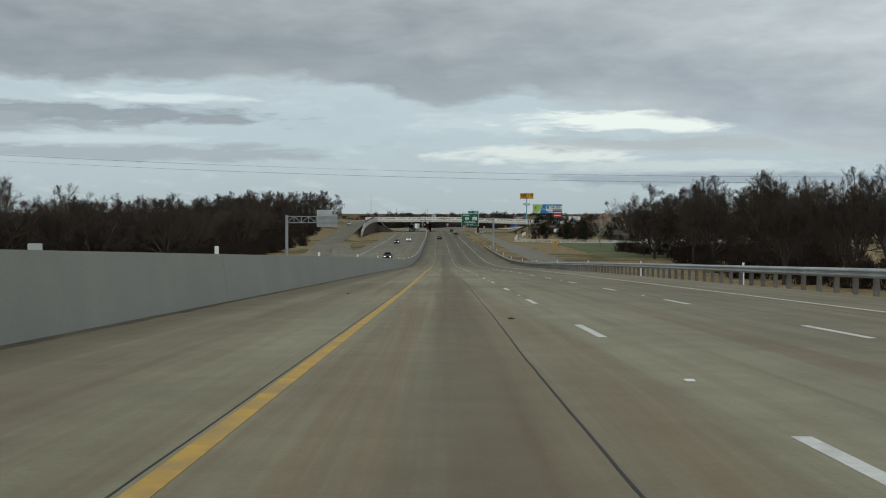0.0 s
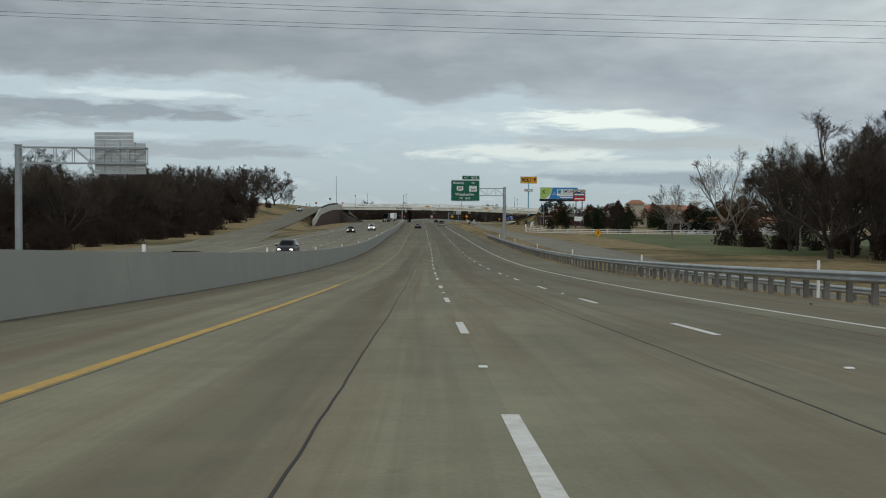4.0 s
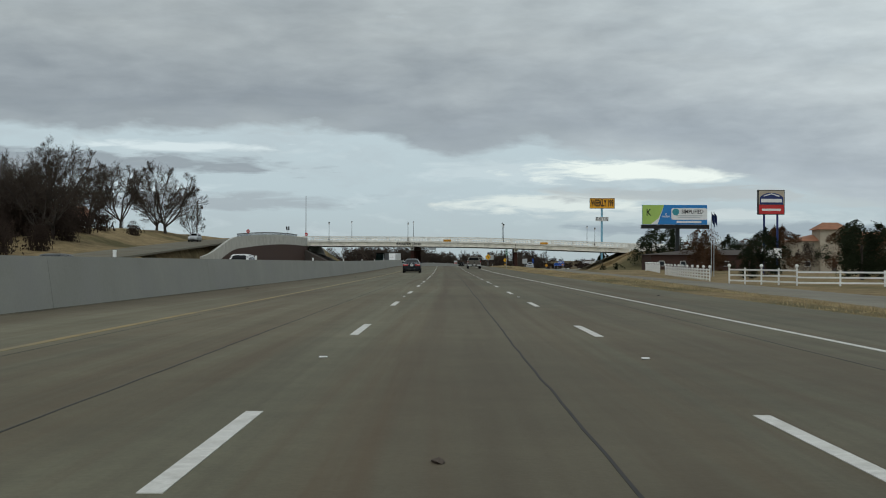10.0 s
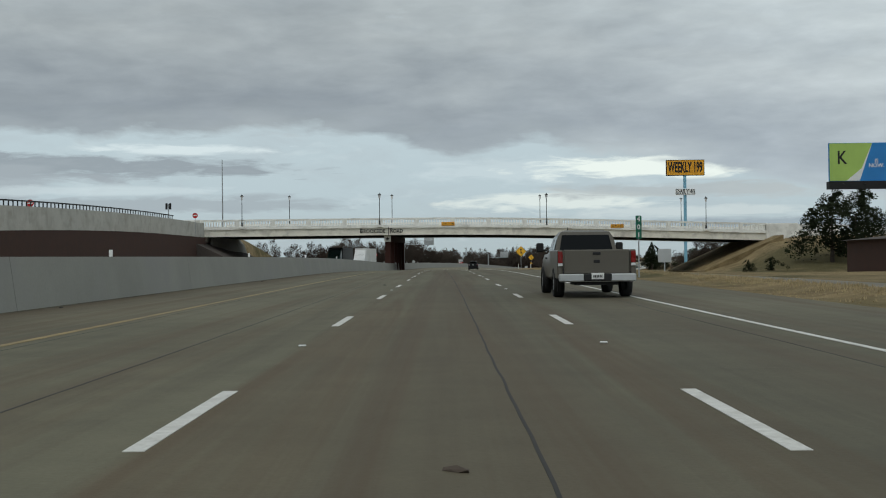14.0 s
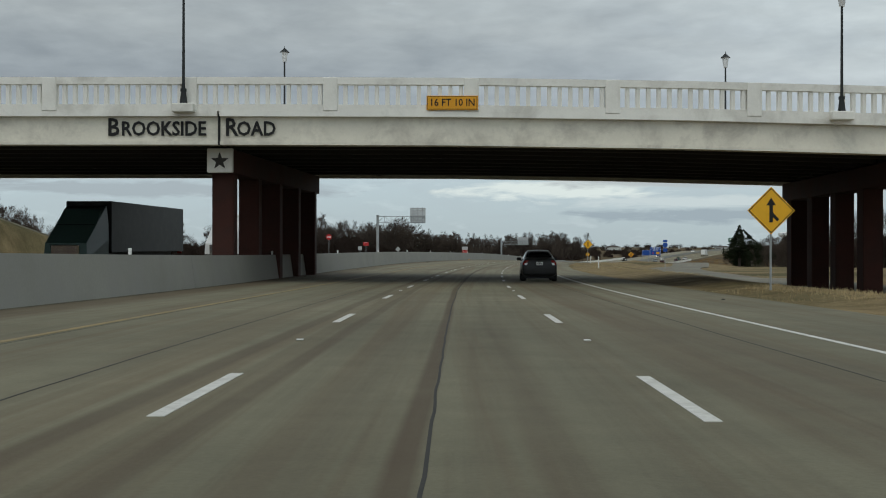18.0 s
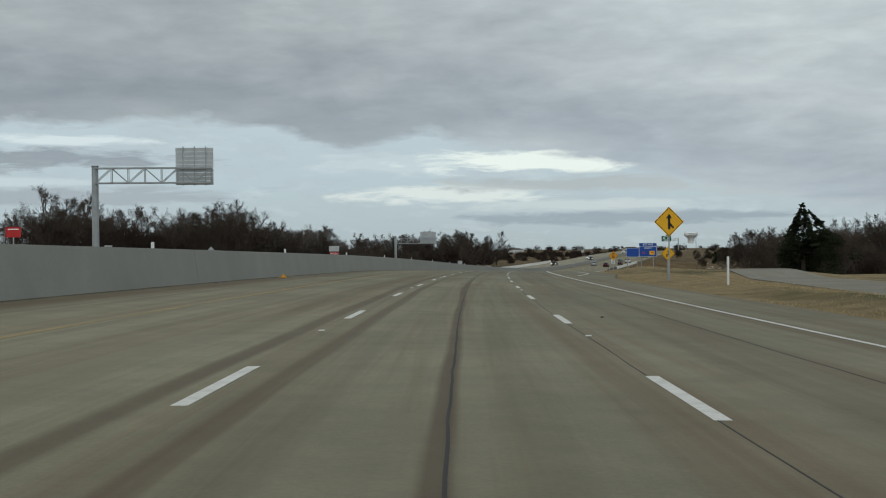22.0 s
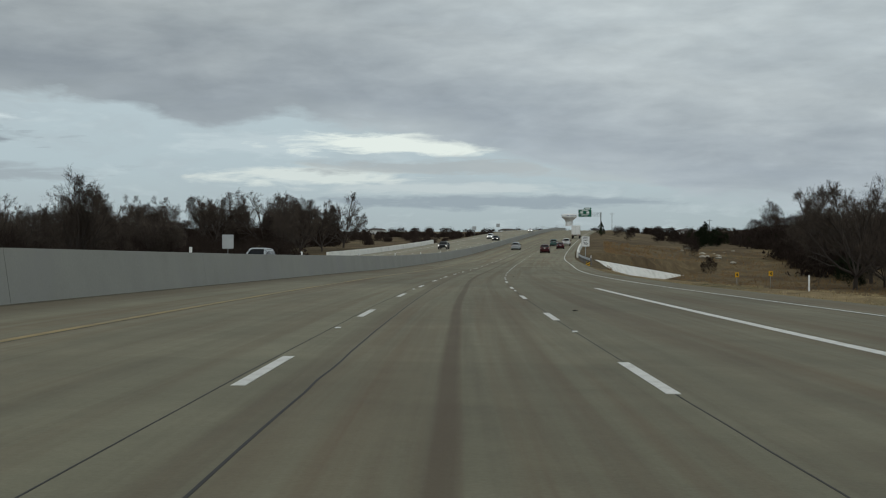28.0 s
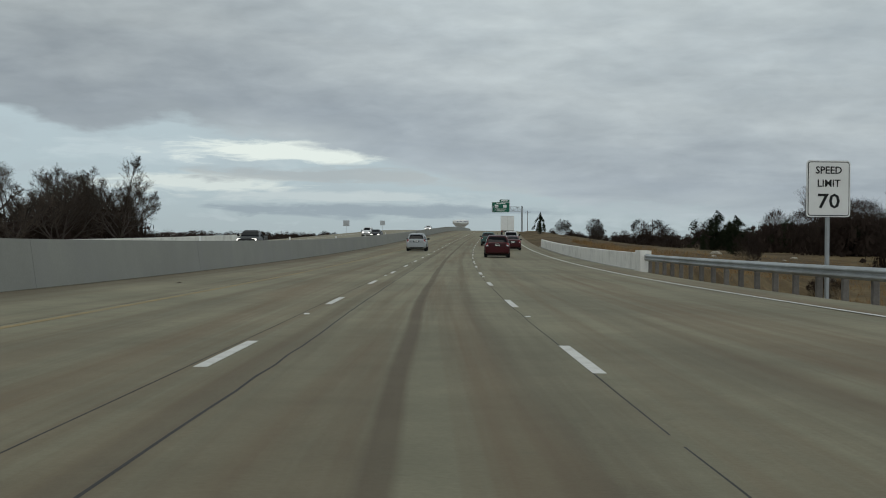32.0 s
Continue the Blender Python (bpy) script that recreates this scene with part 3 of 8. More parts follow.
def line_z(y):
    if y > 1598:
        return -10.5
    return spline(LINE_Z, y)


def heading(y):
    return math.atan2(spline(LINE_X, y + 2) - spline(LINE_X, y - 2), 4.0)


def at(y, n, up=0.0):
    """The place n metres to the right of the stripe at y, up metres above the paving."""
    h = heading(y)
    return Vector((spline(LINE_X, y) + n * math.cos(h), y - n * math.sin(h), line_z(y) - tilt(y) * (n - 2.0) + up))


def frame_at(y, n, up=0.0):
    """The pose whose y axis runs along the road there."""
    p = at(y, n, up)
    return pose(*p, 0, 0, -math.degrees(heading(y)))


def stations(y0, y1, step):
    k = max(1, round((y1 - y0) / step))
    return [y0 + (y1 - y0) * i / k for i in range(k + 1)]


def sweep(name, y0, y1, step, profile, material, parent=None, closed=True, level=False):
    """A profile of (n, up) or a function of y that gives it, drawn along the road. level: follow the land's height, not the road's."""
    ys = stations(y0, y1, step)
    rows = [(profile(y) if callable(profile) else profile) for y in ys]
    k = len(rows[0])
    verts, uv, faces = [], [], []
    for y, row in zip(ys, rows):
        for n, up in row:
            verts.append(at(y, n, up))
            uv.append((n, y))
    for i in range(len(ys) - 1):
        for j in range(k if closed else k - 1):
            a, b = i * k + j, i * k + (j + 1) % k
            faces.append((a, b, b + k, a + k))
    if closed:
        faces.append(tuple(range(k))[::-1])
        faces.append(tuple((len(ys) - 1) * k + j for j in range(k)))
    return mesh_object(name, verts, faces, material, parent, uv)

# ---- the land ----
FRONT_R = (24.0, 33.0)   # service road on the right, between its edges


def front_left(y):
    """Middle of the service road on the left, and its height."""
    n = -35.0 - 9.5 * smooth(300, 470, y)
    z = -11.4 + 7.3 * smooth(420, 680, y) - 7.4 * smooth(718, 800, y)
    return n, z


def land_far(y):
    """Height of the country well away from the road."""
    z = -11.7 - 0.2 * smooth(200, 300, y) - 5.0 * smooth(880, 1080, y) - 5.3 * smooth(1050, 1160, y) + 4.9 * smooth(1265, 1350, y) + 2.6 * smooth(1390, 1690, y)
    return z + 9.0 * smooth(2000, 3400, y)


def land(y, n):
    zr = line_z(y)
    e = tilt(y)
    far = land_far(y)
    right = road_right(y)
    if n > right:
        edge = zr - e * (right - 2) - 0.12
        front = far + 0.4 if y < 300 else min(zr - 0.75, far + 1.2)
        front += (min(zr - 0.75, far + 0.6) - front) * smooth(800, 900, y)
        d = n - right
        hump = 0.0
        wing = 1228.0 + 1.95 * (min(n, 52.0) - 12.0)
        reach = 11.0 + 4.0 * (1 - smooth(200, 260, y)) + 36.0 * smooth(wing, wing + 4.0, y)
        z = edge + (front - edge) * smooth(0.5, reach, d)
        # a rougher bank of dry grass between the carriageway and the service road
        z += 0.35 * smooth(1.5, 4, d) * (1 - smooth(7, 10, d)) * smooth(400, 460, y)
        z += 0.25 * smooth(2.5, 7, d) * (1 - smooth(10, 16, d)) * smooth(700, 770, y) * (1 - smooth(960, 1010, y))
        z += 1.1 * smooth(2, 9, d) * (1 - smooth(24, 36, d)) * smooth(925, 960, y) * (1 - smooth(1000, 1040, y))
        z -= 0.5 * smooth(2, 8, d) * smooth(735, 780, y) * (1 - smooth(1000, 1060, y))
        # bridge embankment on the right
        z += 5.6 * smooth(43, 56, n) * smooth(664, 699, y) * (1 - smooth(729, 765, y))
        # creek banks and the hill past it
        z -= 0.8 * smooth(16, 30, n) * smooth(1150, 1200, y) * (1 - smooth(1240, 1275, y))
        z += (far + 0.015 * (n - 60) - z) * smooth(70, 200, n) if n > 70 else 0.0
        z += 5.0 * smooth(70, 150, n) * smooth(1290, 1400, y) * (1 - smooth(1640, 1940, y))
        return z
    if n < -26.8:
        d = -26.8 - n
        edge = zr - e * (-28.8) - 0.12
        fn, fz = front_left(y)
        z = edge + (far + 0.6 - edge) * smooth(0.3, 14, d)
        on = smooth(300, 360, y) * (1 - smooth(880, 980, y))
        step = 3.2 * smooth(520, 536, y) * (1 - smooth(700, 712, y))
        z = z + (fz - 0.12 - z) * on * smooth(-fn - 8.2 + step, -fn - 5.6 + step * 0.9, -n)
        # the knoll behind it
        z = z + (-3.0 - 0.01 * (n + 60) - z) * smooth(-fn + 6, -fn + 20, -n) * smooth(500, 612, y) * (1 - smooth(716, 745, y))
        z += (far + 0.6 - z) * smooth(130, 220, -n)
        return z
    return zr - e * (n - 2.0) - 0.35


def road_right(y):
    """Right edge of the paving."""
    return 10.4 + 3.4 * smooth(865, 915, y) - 1.6 * smooth(1030, 1135, y) - 0.9 * smooth(1150, 1205, y)


def make_ground():
    ys = [-4000, -1500, -500, -200] + stations(-100, 1196, 9.0) + stations(1199, 1310, 3.0) + stations(1318, 1700, 9.0) + [1760, 1840, 1950, 2100, 2300, 2600, 3000, 3500, 4200, 5200, 7000]
    ns = [-320, -240, -180, -140, -115, -95, -80, -70, -63, -58, -54, -50, -47, -44, -41.5, -39.5, -38.2, -37, -35.5, -33.5, -31.5, -29.5, -28, -26.9, -26.5, -18, -8, 0, 8]
    ns = [("n", n) for n in ns] + [("r", d) for d in (-0.3, 0.05, 0.8, 1.8, 3, 4.5, 6, 8, 10, 12, 14.5, 17, 20, 23, 27, 32, 37, 42, 48, 55, 63, 72, 85, 105, 135, 180, 240, 310)]
    outer_l, outer_r = [-6000, -3000, -1500, -900, -550], [450, 700, 1100, 2000, 3500, 6000]
    verts, faces = [], []
    for y in ys:
        yc = min(max(y, -100), 1600) if y < -100 else y
        rr = road_right(y)
        row = []
        for kind, n in ns:
            nn = n if kind == "n" else rr + n
            row.append((nn, land(y, nn)))
        pl, pr = at(y, row[0][0]), at(y, row[-1][0])
        zl, zr = row[0][1], row[-1][1]
        rough = lambda n: noise.noise(Vector((y * 0.012, n * 0.02, 3.1)))
        for d in outer_l:
            far = land_far(y)
            verts.append((pl.x + d + 320, pl.y, zl + (far + 1.0 - zl) * smooth(320, 900, -d) + 6 * smooth(900, 3500, -d)))
        for nn, z in row:
            p = at(y, nn)
            off = max(0.0, abs(nn) - 30) / 30
            wob = noise.noise(Vector((p.x * 0.05, p.y * 0.05, 0.0))) * 0.5 * min(1.0, off) + noise.noise(Vector((p.x * 0.25, p.y * 0.25, 7.0))) * 0.10 * (1.0 if (nn > rr + 0.5 or nn < -27.5) else 0.0)
            verts.append((p.x, p.y, z + wob))
        for d in outer_r:
            far = land_far(y)
            verts.append((pr.x + d - 310, pr.y, zr + (far + 1.0 - zr) * smooth(310, 1100, d) + 6 * smooth(900, 3500, d)))
    k = len(ns) + len(outer_l) + len(outer_r)
    for i in range(len(ys) - 1):
        for j in range(k - 1):
            a = i * k + j
            faces.append((a, a + 1, a + 1 + k, a + k))
    g = mesh_object("ground", verts, faces, M["ground"], smooth=True)
    return tagged(g, "dry winter grass and bare earth beside the freeway", "ground", kind="structure")


ground = make_ground()

# ---- carriageways ----
road = sweep("road", -150, 2400, 6.0, lambda y: [(-8.1, -0.3), (-8.1, 0.0), (0.0, 0.0), (7.0, 0.0), (road_right(y), -0.02), (road_right(y) + 0.05, -0.3)], M["concrete_road"])
tagged(road, "worn grey concrete freeway lanes with rubber-darkened wheel tracks", "road", kind="structure")
road_far = sweep("road_opposite", -150, 2400, 8.0, [(-26.7, -0.3), (-26.6, 0.0), (-15, 0.0), (-8.2, 0.0), (-8.2, -0.3)], M["concrete_far"])
tagged(road_far, "pale concrete lanes of the opposite carriageway", "road", kind="structure")

STRIPE = 12.192


def strip(name, y0, y1, n, w, mat, parent, step=6.0, up=0.004, wobble=0.0, seed=0.0):
    def prof(y):
        c = n(y) if callable(n) else n
        if wobble:
            c += wobble * noise.noise(Vector((y * 0.11, seed, 0))) + 0.6 * wobble * noise.noise(Vector((y * 0.9, seed, 4)))
        return [(c - w / 2, 0.0), (c - w / 2, up), (c + w / 2, up), (c + w / 2, 0.0)]
    return sweep(name, y0, y1, step, prof, mat, parent, closed=False)


def dash_mesh(mat):
    bm = B()
    box(bm, (0, 1.524, 0.002), (0.125, 3.048, 0.005))
    me = bpy.data.meshes.new("lane_dash")
    bm.to_mesh(me)
    bm.free()
    me.materials.append(mat)
    return me


# how far the painted dashes run ahead of an even spacing, by y
DASH_DRIFT = [(-30, 1.2), (117, 1.35), (225, 0.2), (300, 0.1), (340, -0.25), (408, -0.35), (444, -0.65), (481, -0.6), (517, -0.3), (590, 0.1), (628, 0.3), (664, -0.05), (700, -0.15), (736, -0.85), (809, -0.85), (845, -1.25), (881, -1.25), (917, -1.6), (960, -1.2), (1003, -0.65), (1026, -0.7), (1062, -0.9), (1110, -0.95), (1167, -1.05), (1600, -1.05)]
LANE_TWO = [(-100, 3.63), (420, 3.64), (520, 3.72), (600, 3.82), (930, 3.78), (1020, 3.68), (1120, 3.6), (2400, 3.6)]
EDGE_RIGHT = [(-150, 6.72), (130, 6.78), (380, 6.86), (490, 6.55), (570, 6.7), (640, 6.95), (720, 7.3), (785, 7.65), (925, 7.6), (1035, 7.2), (2400, 7.2)]


def between(pairs, y):
    return float(np.interp(y, [p[0] for p in pairs], [p[1] for p in pairs]))


def make_lines():
    dash = dash_mesh(M["white_line"])
    for lane, ph in ((0, 2.8), (1, 2.65)):
        s, y, nxt = -30.0, -30.0, ph - 2 * STRIPE
        while y < 1580:
            if s >= nxt + between(DASH_DRIFT, y):
                n = between(LANE_TWO, y) if lane else 0.0
                a, b = at(y, n), at(y + 3.05 * math.cos(heading(y)), n)
                m = Matrix.Translation(a) @ (b - a).normalized().to_track_quat("Y", "Z").to_matrix().to_4x4()
                sharing("lane_dash", dash, road, m)
                nxt += STRIPE
            y += 0.1
            s += 0.1 / math.cos(heading(y))
    for n in (-15.5, -19.2):
        k = 0
        while 20 + k * STRIPE < 1500:
            y = 20 + k * STRIPE
            a, b = at(y, n), at(y + 3.05, n)
            m = Matrix.Translation(a) @ (b - a).normalized().to_track_quat("Y", "Z").to_matrix().to_4x4()
            sharing("lane_dash", dash, road_far, m)
            k += 1
    strip("yellow_edge_line", -150, 190, lambda y: -3.56 - 0.24 * smooth(20, 130, y), 0.15, M["yellow_line"], road)
    strip("yellow_edge_line", 190, 2300, lambda y: -3.8 - 0.2 * smooth(250, 380, y) + 0.35 * smooth(600, 760, y) - 0.15 * smooth(850, 930, y) + 0.3 * smooth(1050, 1170, y), 0.14, M["yellow_worn"], road)
    strip("white_edge_line", -150, 884, lambda y: between(EDGE_RIGHT, y), 0.105, M["white_line"], road)
    strip("white_edge_line", 884, 1062, lambda y: between(EDGE_RIGHT, y), 0.22, M["white_line"], road)
    strip("white_edge_line", 884, 2300, lambda y: road_right(y) - 2.6 + 0.9 * smooth(1030, 1200, y), 0.13, M["white_line"], road)
    strip("white_edge_line", -150, 2300, -23.1, 0.13, M["white_line"], road_far)
    strip("yellow_edge_line", -150, 2300, -12.0, 0.13, M["yellow_worn"], road_far)
    strip("joint", -150, 720, lambda y: -1.28 - 0.15 * smooth(200, 370, y), 0.022, M["seam"], road, step=0.5, up=0.002, wobble=0.03, seed=1.0)
    strip("joint", 100, 900, lambda y: 2.28 - 0.36 * smooth(500, 660, y), 0.024, M["seam"], road, step=0.5, up=0.002, wobble=0.03, seed=2.0)
    strip("joint", 890, 1300, 0.62, 0.024, M["seam"], road, step=1.0, up=0.002, wobble=0.04, seed=3.0)
    strip("joint", 860, 1300, -0.12, 0.014, M["seam"], road, step=1.2, up=0.002, wobble=0.02, seed=4.0)
    strip("joint", 700, 1300, lambda y: 3.76 - 0.22 * smooth(950, 1160, y), 0.014, M["seam"], road, step=1.2, up=0.002, wobble=0.03, seed=5.0)
    strip("joint", -150, 860, 5.9, 0.018, M["seam"], road, step=1.5, up=0.002, wobble=0.05, seed=6.0)
    strip("joint", -150, 1300, -3.68, 0.016, M["seam"], road, step=1.5, up=0.002, wobble=0.02, seed=7.0)


make_lines()

# ---- median barrier: a wall of cast sections, each 9 m long ----
barrier = empty("median_barrier")
tagged(barrier, "tall smooth grey concrete median barrier with joints", "barrier", kind="structure")


def make_barrier():
    prof = [(-8.27, 0.0), (-8.10, 1.20), (-7.83, 1.20), (-7.66, 0.0)]
    y = -60.0
    while y < 1580:
        strip("grime", y, y + 18.0, -7.56, 0.26, M["grime"], barrier, step=1.5, up=0.003, wobble=0.10, seed=9.0)
        sweep("barrier_section", y + 0.012, y + 18.0 - 0.012, 6.0, prof, M["barrier"], barrier)
        y += 18.0


make_barrier()


def ribbon(name, y0, y1, step, middle, width, height, mat, parent=None, label="", thick=0.25):
    """A road of its own line: middle(y) gives n, height(y, n) the height of its surface."""
    ys = stations(y0, y1, step)
    verts, uv, faces = [], [], []
    for y in ys:
        c, w = middle(y), (width(y) if callable(width) else width)
        for n, dz in ((c - w / 2, -thick), (c - w / 2, 0), (c, 0.03), (c + w / 2, 0), (c + w / 2, -thick)):
            p = at(y, n)
            verts.append((p.x, p.y, height(y, c) + dz))
            uv.append((n - c, y))
    for i in range(len(ys) - 1):
        for j in range(4):
            a = i * 5 + j
            faces.append((a, a + 1, a + 6, a + 5))
    ob = mesh_object(name, verts, faces, mat, parent, uv)
    if label:
        tagged(ob, label, "road", kind="structure")
    return ob


service_right = ribbon("road_service_right", -80, 1010, 6, lambda y: 23.0 - 3.6 * smooth(385, 450, y) * (1 - smooth(650, 690, y)) + 3.0 * smooth(740, 800, y) + 9 * smooth(820, 960, y), lambda y: 8.5 + 0.8 * smooth(385, 450, y) * (1 - smooth(650, 690, y)), lambda y, n: max(land(y, n + 2), land(y, n)) + 0.12, M["asphalt"], label="grey asphalt service road with faded markings")
service_left = ribbon("road_service_left", 230, 940, 6, lambda y: front_left(y)[0], 9.5, lambda y, n: front_left(y)[1] + 0.12 if y > 360 else max(land(y, n), land(y, n - 3), land(y, n + 3)) + 0.12, M["concrete_far"], label="pale concrete service road that climbs to the overpass")
ramp_left = ribbon("road_ramp_left", 285, 425, 5, lambda y: -27.5 - 9.0 * smooth(285, 430, y), 6.0, lambda y, n: max(land(y, n - 2), land(y, n + 2), line_z(y) - 0.3) + 0.14, M["concrete_far"], label="pale concrete ramp between carriageway and service road")


def retaining_wall():
    th = empty("retaining_wall")
    y0, y1 = 557.0, 702.0
    def profile(y, lo, hi, out):
        n = front_left(y)[0] + 6.1
        base = land(y, n + 1.0) - 0.4
        top = front_left(y)[1] + 1.15 - 2.6 * (1 - smooth(y0, y0 + 34, y))
        split = max(base + 0.1, top - 2.3)
        z0, z1 = (base, split) if lo else (split, top)
        r = at(y, n).z
        return [(n - 0.4, z0 - r), (n + out, z0 - r), (n + out, z1 - r), (n - 0.4, z1 - r)]
    sweep("lower_wall", y0, y1, 6, lambda y: profile(y, True, False, 0.0), M["brick_wall"], th)
    y = y0
    while y < y1 - 1:
        sweep("wall_panel", y + 0.01, min(y1, y + 6.0) - 0.01, 3, lambda q: profile(q, False, True, 0.05), M["wall_concrete"], th)
        y += 6.0
    y = y0 + 34.4
    bm = B()
    box(bm, (0, 0, 0.25), (0.10, 0.10, 0.5))
    me = bpy.data.meshes.new("rail_post")
    bm.to_mesh(me)
    bm.free()
    me.materials.append(M["dark_steel"])
    while y < y1 - 20:
        n = front_left(y)[0] + 6.0
        p = at(y, n)
        sharing("rail_post", me, th, pose(p.x, p.y, front_left(y)[1] + 1.12))
        y += 1.2
    sweep("top_rail", y0 + 34, y1 - 20, 6, lambda q: [(front_left(q)[0] + 6.0 + a, front_left(q)[1] + 1.6 + b - at(q, front_left(q)[0] + 6.0).z) for a, b in ((-0.06, 0), (0.06, 0), (0.06, 0.14), (-0.06, 0.14))], M["dark_steel"], th)
    tagged(th, "white-topped brick retaining wall below the service road", "wall", kind="structure")


retaining_wall()

# ---- overpass ----
DECK_Y0, DECK_Y1 = 702.6, 726.4


def deck_z(x):
    """Top of the deck's coping along the bridge: it falls gently to the right."""
    if x < -5:
        return -3.80
    if x < 26.5:
        return -3.80 - 0.0006 * (x + 5) ** 2
    return -4.395 - 0.035 * (x - 26.5)


def make_bridge():
    br = empty("overpass")
    tagged(br, "white-painted concrete overpass with balustrade and dark red piers", "bridge", kind="structure")
    x0, x1 = -38.5, 54.5
    def along(xa, xb, za, zb, ya, yb, mat, name, label=""):
        """A slab between xa and xb whose heights follow the deck."""
        bm = B()
        k = max(1, int((xb - xa) / 8))
        top, bot = [], []
        for i in range(k + 1):
            x = xa + (xb - xa) * i / k
            c = deck_z(x)
            top.append((x, c + zb))
            bot.append((x, c + za))
        prism(bm, bot + top[::-1], yb - ya, pose(0, ya, 0))
        return part(name, bm, mat, br, label)
    spans = [(x0, -7.55), (-7.45, 21.83), (21.93, x1)]
    for a, b in spans:
        along(a, b, -1.25, -0.22, DECK_Y0 + 0.25, DECK_Y0 + 0.75, M["bridge_beam"], "edge_beam")
        along(a, b, -1.40, -1.25, DECK_Y0 + 0.15, DECK_Y0 + 0.85, M["bridge_beam"], "beam_flange")
        along(a, b, -0.22, 0.0, DECK_Y0, DECK_Y1, M["bridge_white"], "deck_slab")
        along(a, b, -1.25, -0.22, DECK_Y1 - 0.75, DECK_Y1 - 0.25, M["bridge_beam"], "edge_beam")
        along(a, b, -1.42, -1.25, DECK_Y1 - 0.85, DECK_Y1 - 0.15, M["bridge_beam"], "beam_flange")
        # inner girders, their near-black colour standing in for the underside's shade
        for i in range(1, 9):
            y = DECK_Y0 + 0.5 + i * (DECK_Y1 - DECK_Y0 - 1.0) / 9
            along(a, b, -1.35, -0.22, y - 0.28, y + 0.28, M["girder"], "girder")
    # parapet: a low wall, posts, balusters and rail, on both sides
    for ya, sides in ((DECK_Y0 + 0.02, 1), (DECK_Y1 - 0.34, 0)):
        along(x0, x1, 0.0, 0.28, ya, ya + 0.32, M["bridge_white"], "parapet_base")
        along(x0, x1, 1.12, 1.42, ya - 0.02, ya + 0.34, M["bridge_white"], "parapet_rail")
        bm = B()
        box(bm, (0, 0, 0.42), (0.17, 0.24, 0.85), bevel=0.02)
        balu = bpy.data.meshes.new("baluster")
        bm.to_mesh(balu); bm.free()
        balu.materials.append(M["bridge_white"])
        bm = B()
        box(bm, (0, 0, 0.71), (0.62, 0.40, 1.42), bevel=0.03)
        blk = bpy.data.meshes.new("parapet_post")
        bm.to_mesh(blk); bm.free()
        blk.materials.append(M["bridge_white"])
        x, i = x0 + 0.3, 0
        while x < x1 - 0.3:
            if i % 13 == 0:
                sharing("parapet_post", blk, br, pose(x, ya + 0.16, deck_z(x)))
                x += 0.62
            else:
                if sides or i % 2:
                    sharing("baluster", balu, br, pose(x, ya + 0.16, deck_z(x) + 0.27))
                x += 0.44
            i += 1
    # approach wall on the right: the balustrade goes on over the embankment
    xr = 95.0
    along(x1 + 5.0, xr, -1.6, 0.28, DECK_Y0 + 0.02, DECK_Y0 + 0.34, M["bridge_white"], "approach_wall")
    along(x1 + 5.0, xr, 1.12, 1.42, DECK_Y0, DECK_Y0 + 0.36, M["bridge_white"], "parapet_rail")
    x, i = x1 + 5.3, 0
    while x < xr - 0.2:
        sharing("baluster" if i % 13 else "parapet_post", balu if i % 13 else blk, br, pose(x, DECK_Y0 + 0.18, deck_z(x) + (0.27 if i % 13 else 0.0)))
        x += 0.46
        i += 1
    # piers: a cap and five columns in each bent
    for xc, base, skew in ((-7.75, -11.3, 1.5), (22.1, -12.1, 0.45)):
        bm = B()
        box(bm, (xc + skew / 2, 714.3, deck_z(xc) - 1.95), (1.05, 20.0, 1.05), turn=-math.degrees(math.atan(skew / 19.0)), bevel=0.04)
        part("pier_cap", bm, M["pier_red"], br)
        for i in range(5):
            y = 705.4 + i * 4.4
            bm = B()
            top = deck_z(xc) - 2.4
            box(bm, (xc + skew * i / 4, y, (base + top) / 2), (0.95, 0.95, top - base), bevel=0.05)
            part("column", bm, M["pier_red"], br)
        bm = B()
        box(bm, (xc, 704.35, deck_z(xc) - 1.95), (1.12, 0.22, 1.05), bevel=0.03)
        pl = part("star_panel", bm, M["bridge_white"], br, "white panel with a raised dark star")
        pts = []
        for j in range(10):
            r = 0.40 if j % 2 == 0 else 0.16
            pts.append((r * math.sin(j * math.pi / 5), r * math.cos(j * math.pi / 5)))
        bm = B()
        prism(bm, pts, 0.05, pose(xc, 704.20, deck_z(xc) - 1.98))
        part("star", bm, M["bronze"], pl)
    # expansion joints in the fascia
    for x in (-7.5, 21.88):
        bm = B()
        box(bm, (x, DECK_Y0 + 0.45, deck_z(x) - 0.75), (0.09, 0.5, 1.3))
        part("expansion_joint", bm, M["black"], br)
    # abutments with wing walls
    for xa, xb in ((x0 - 6.0, x0 + 0.2), (x1 - 0.2, x1 + 5.0)):
        bm = B()
        box(bm, ((xa + xb) / 2, 713.6, -7.5), (abs(xb - xa), 22.4, 7.0), bevel=0.05)
        part("abutment", bm, M["bridge_white"], br)
        bm = B()
        box(bm, ((xa + xb) / 2, 702.8, deck_z(xb) + 0.71), (abs(xb - xa), 0.4, 1.42), bevel=0.03)
        part("end_block", bm, M["bridge_white"], br)
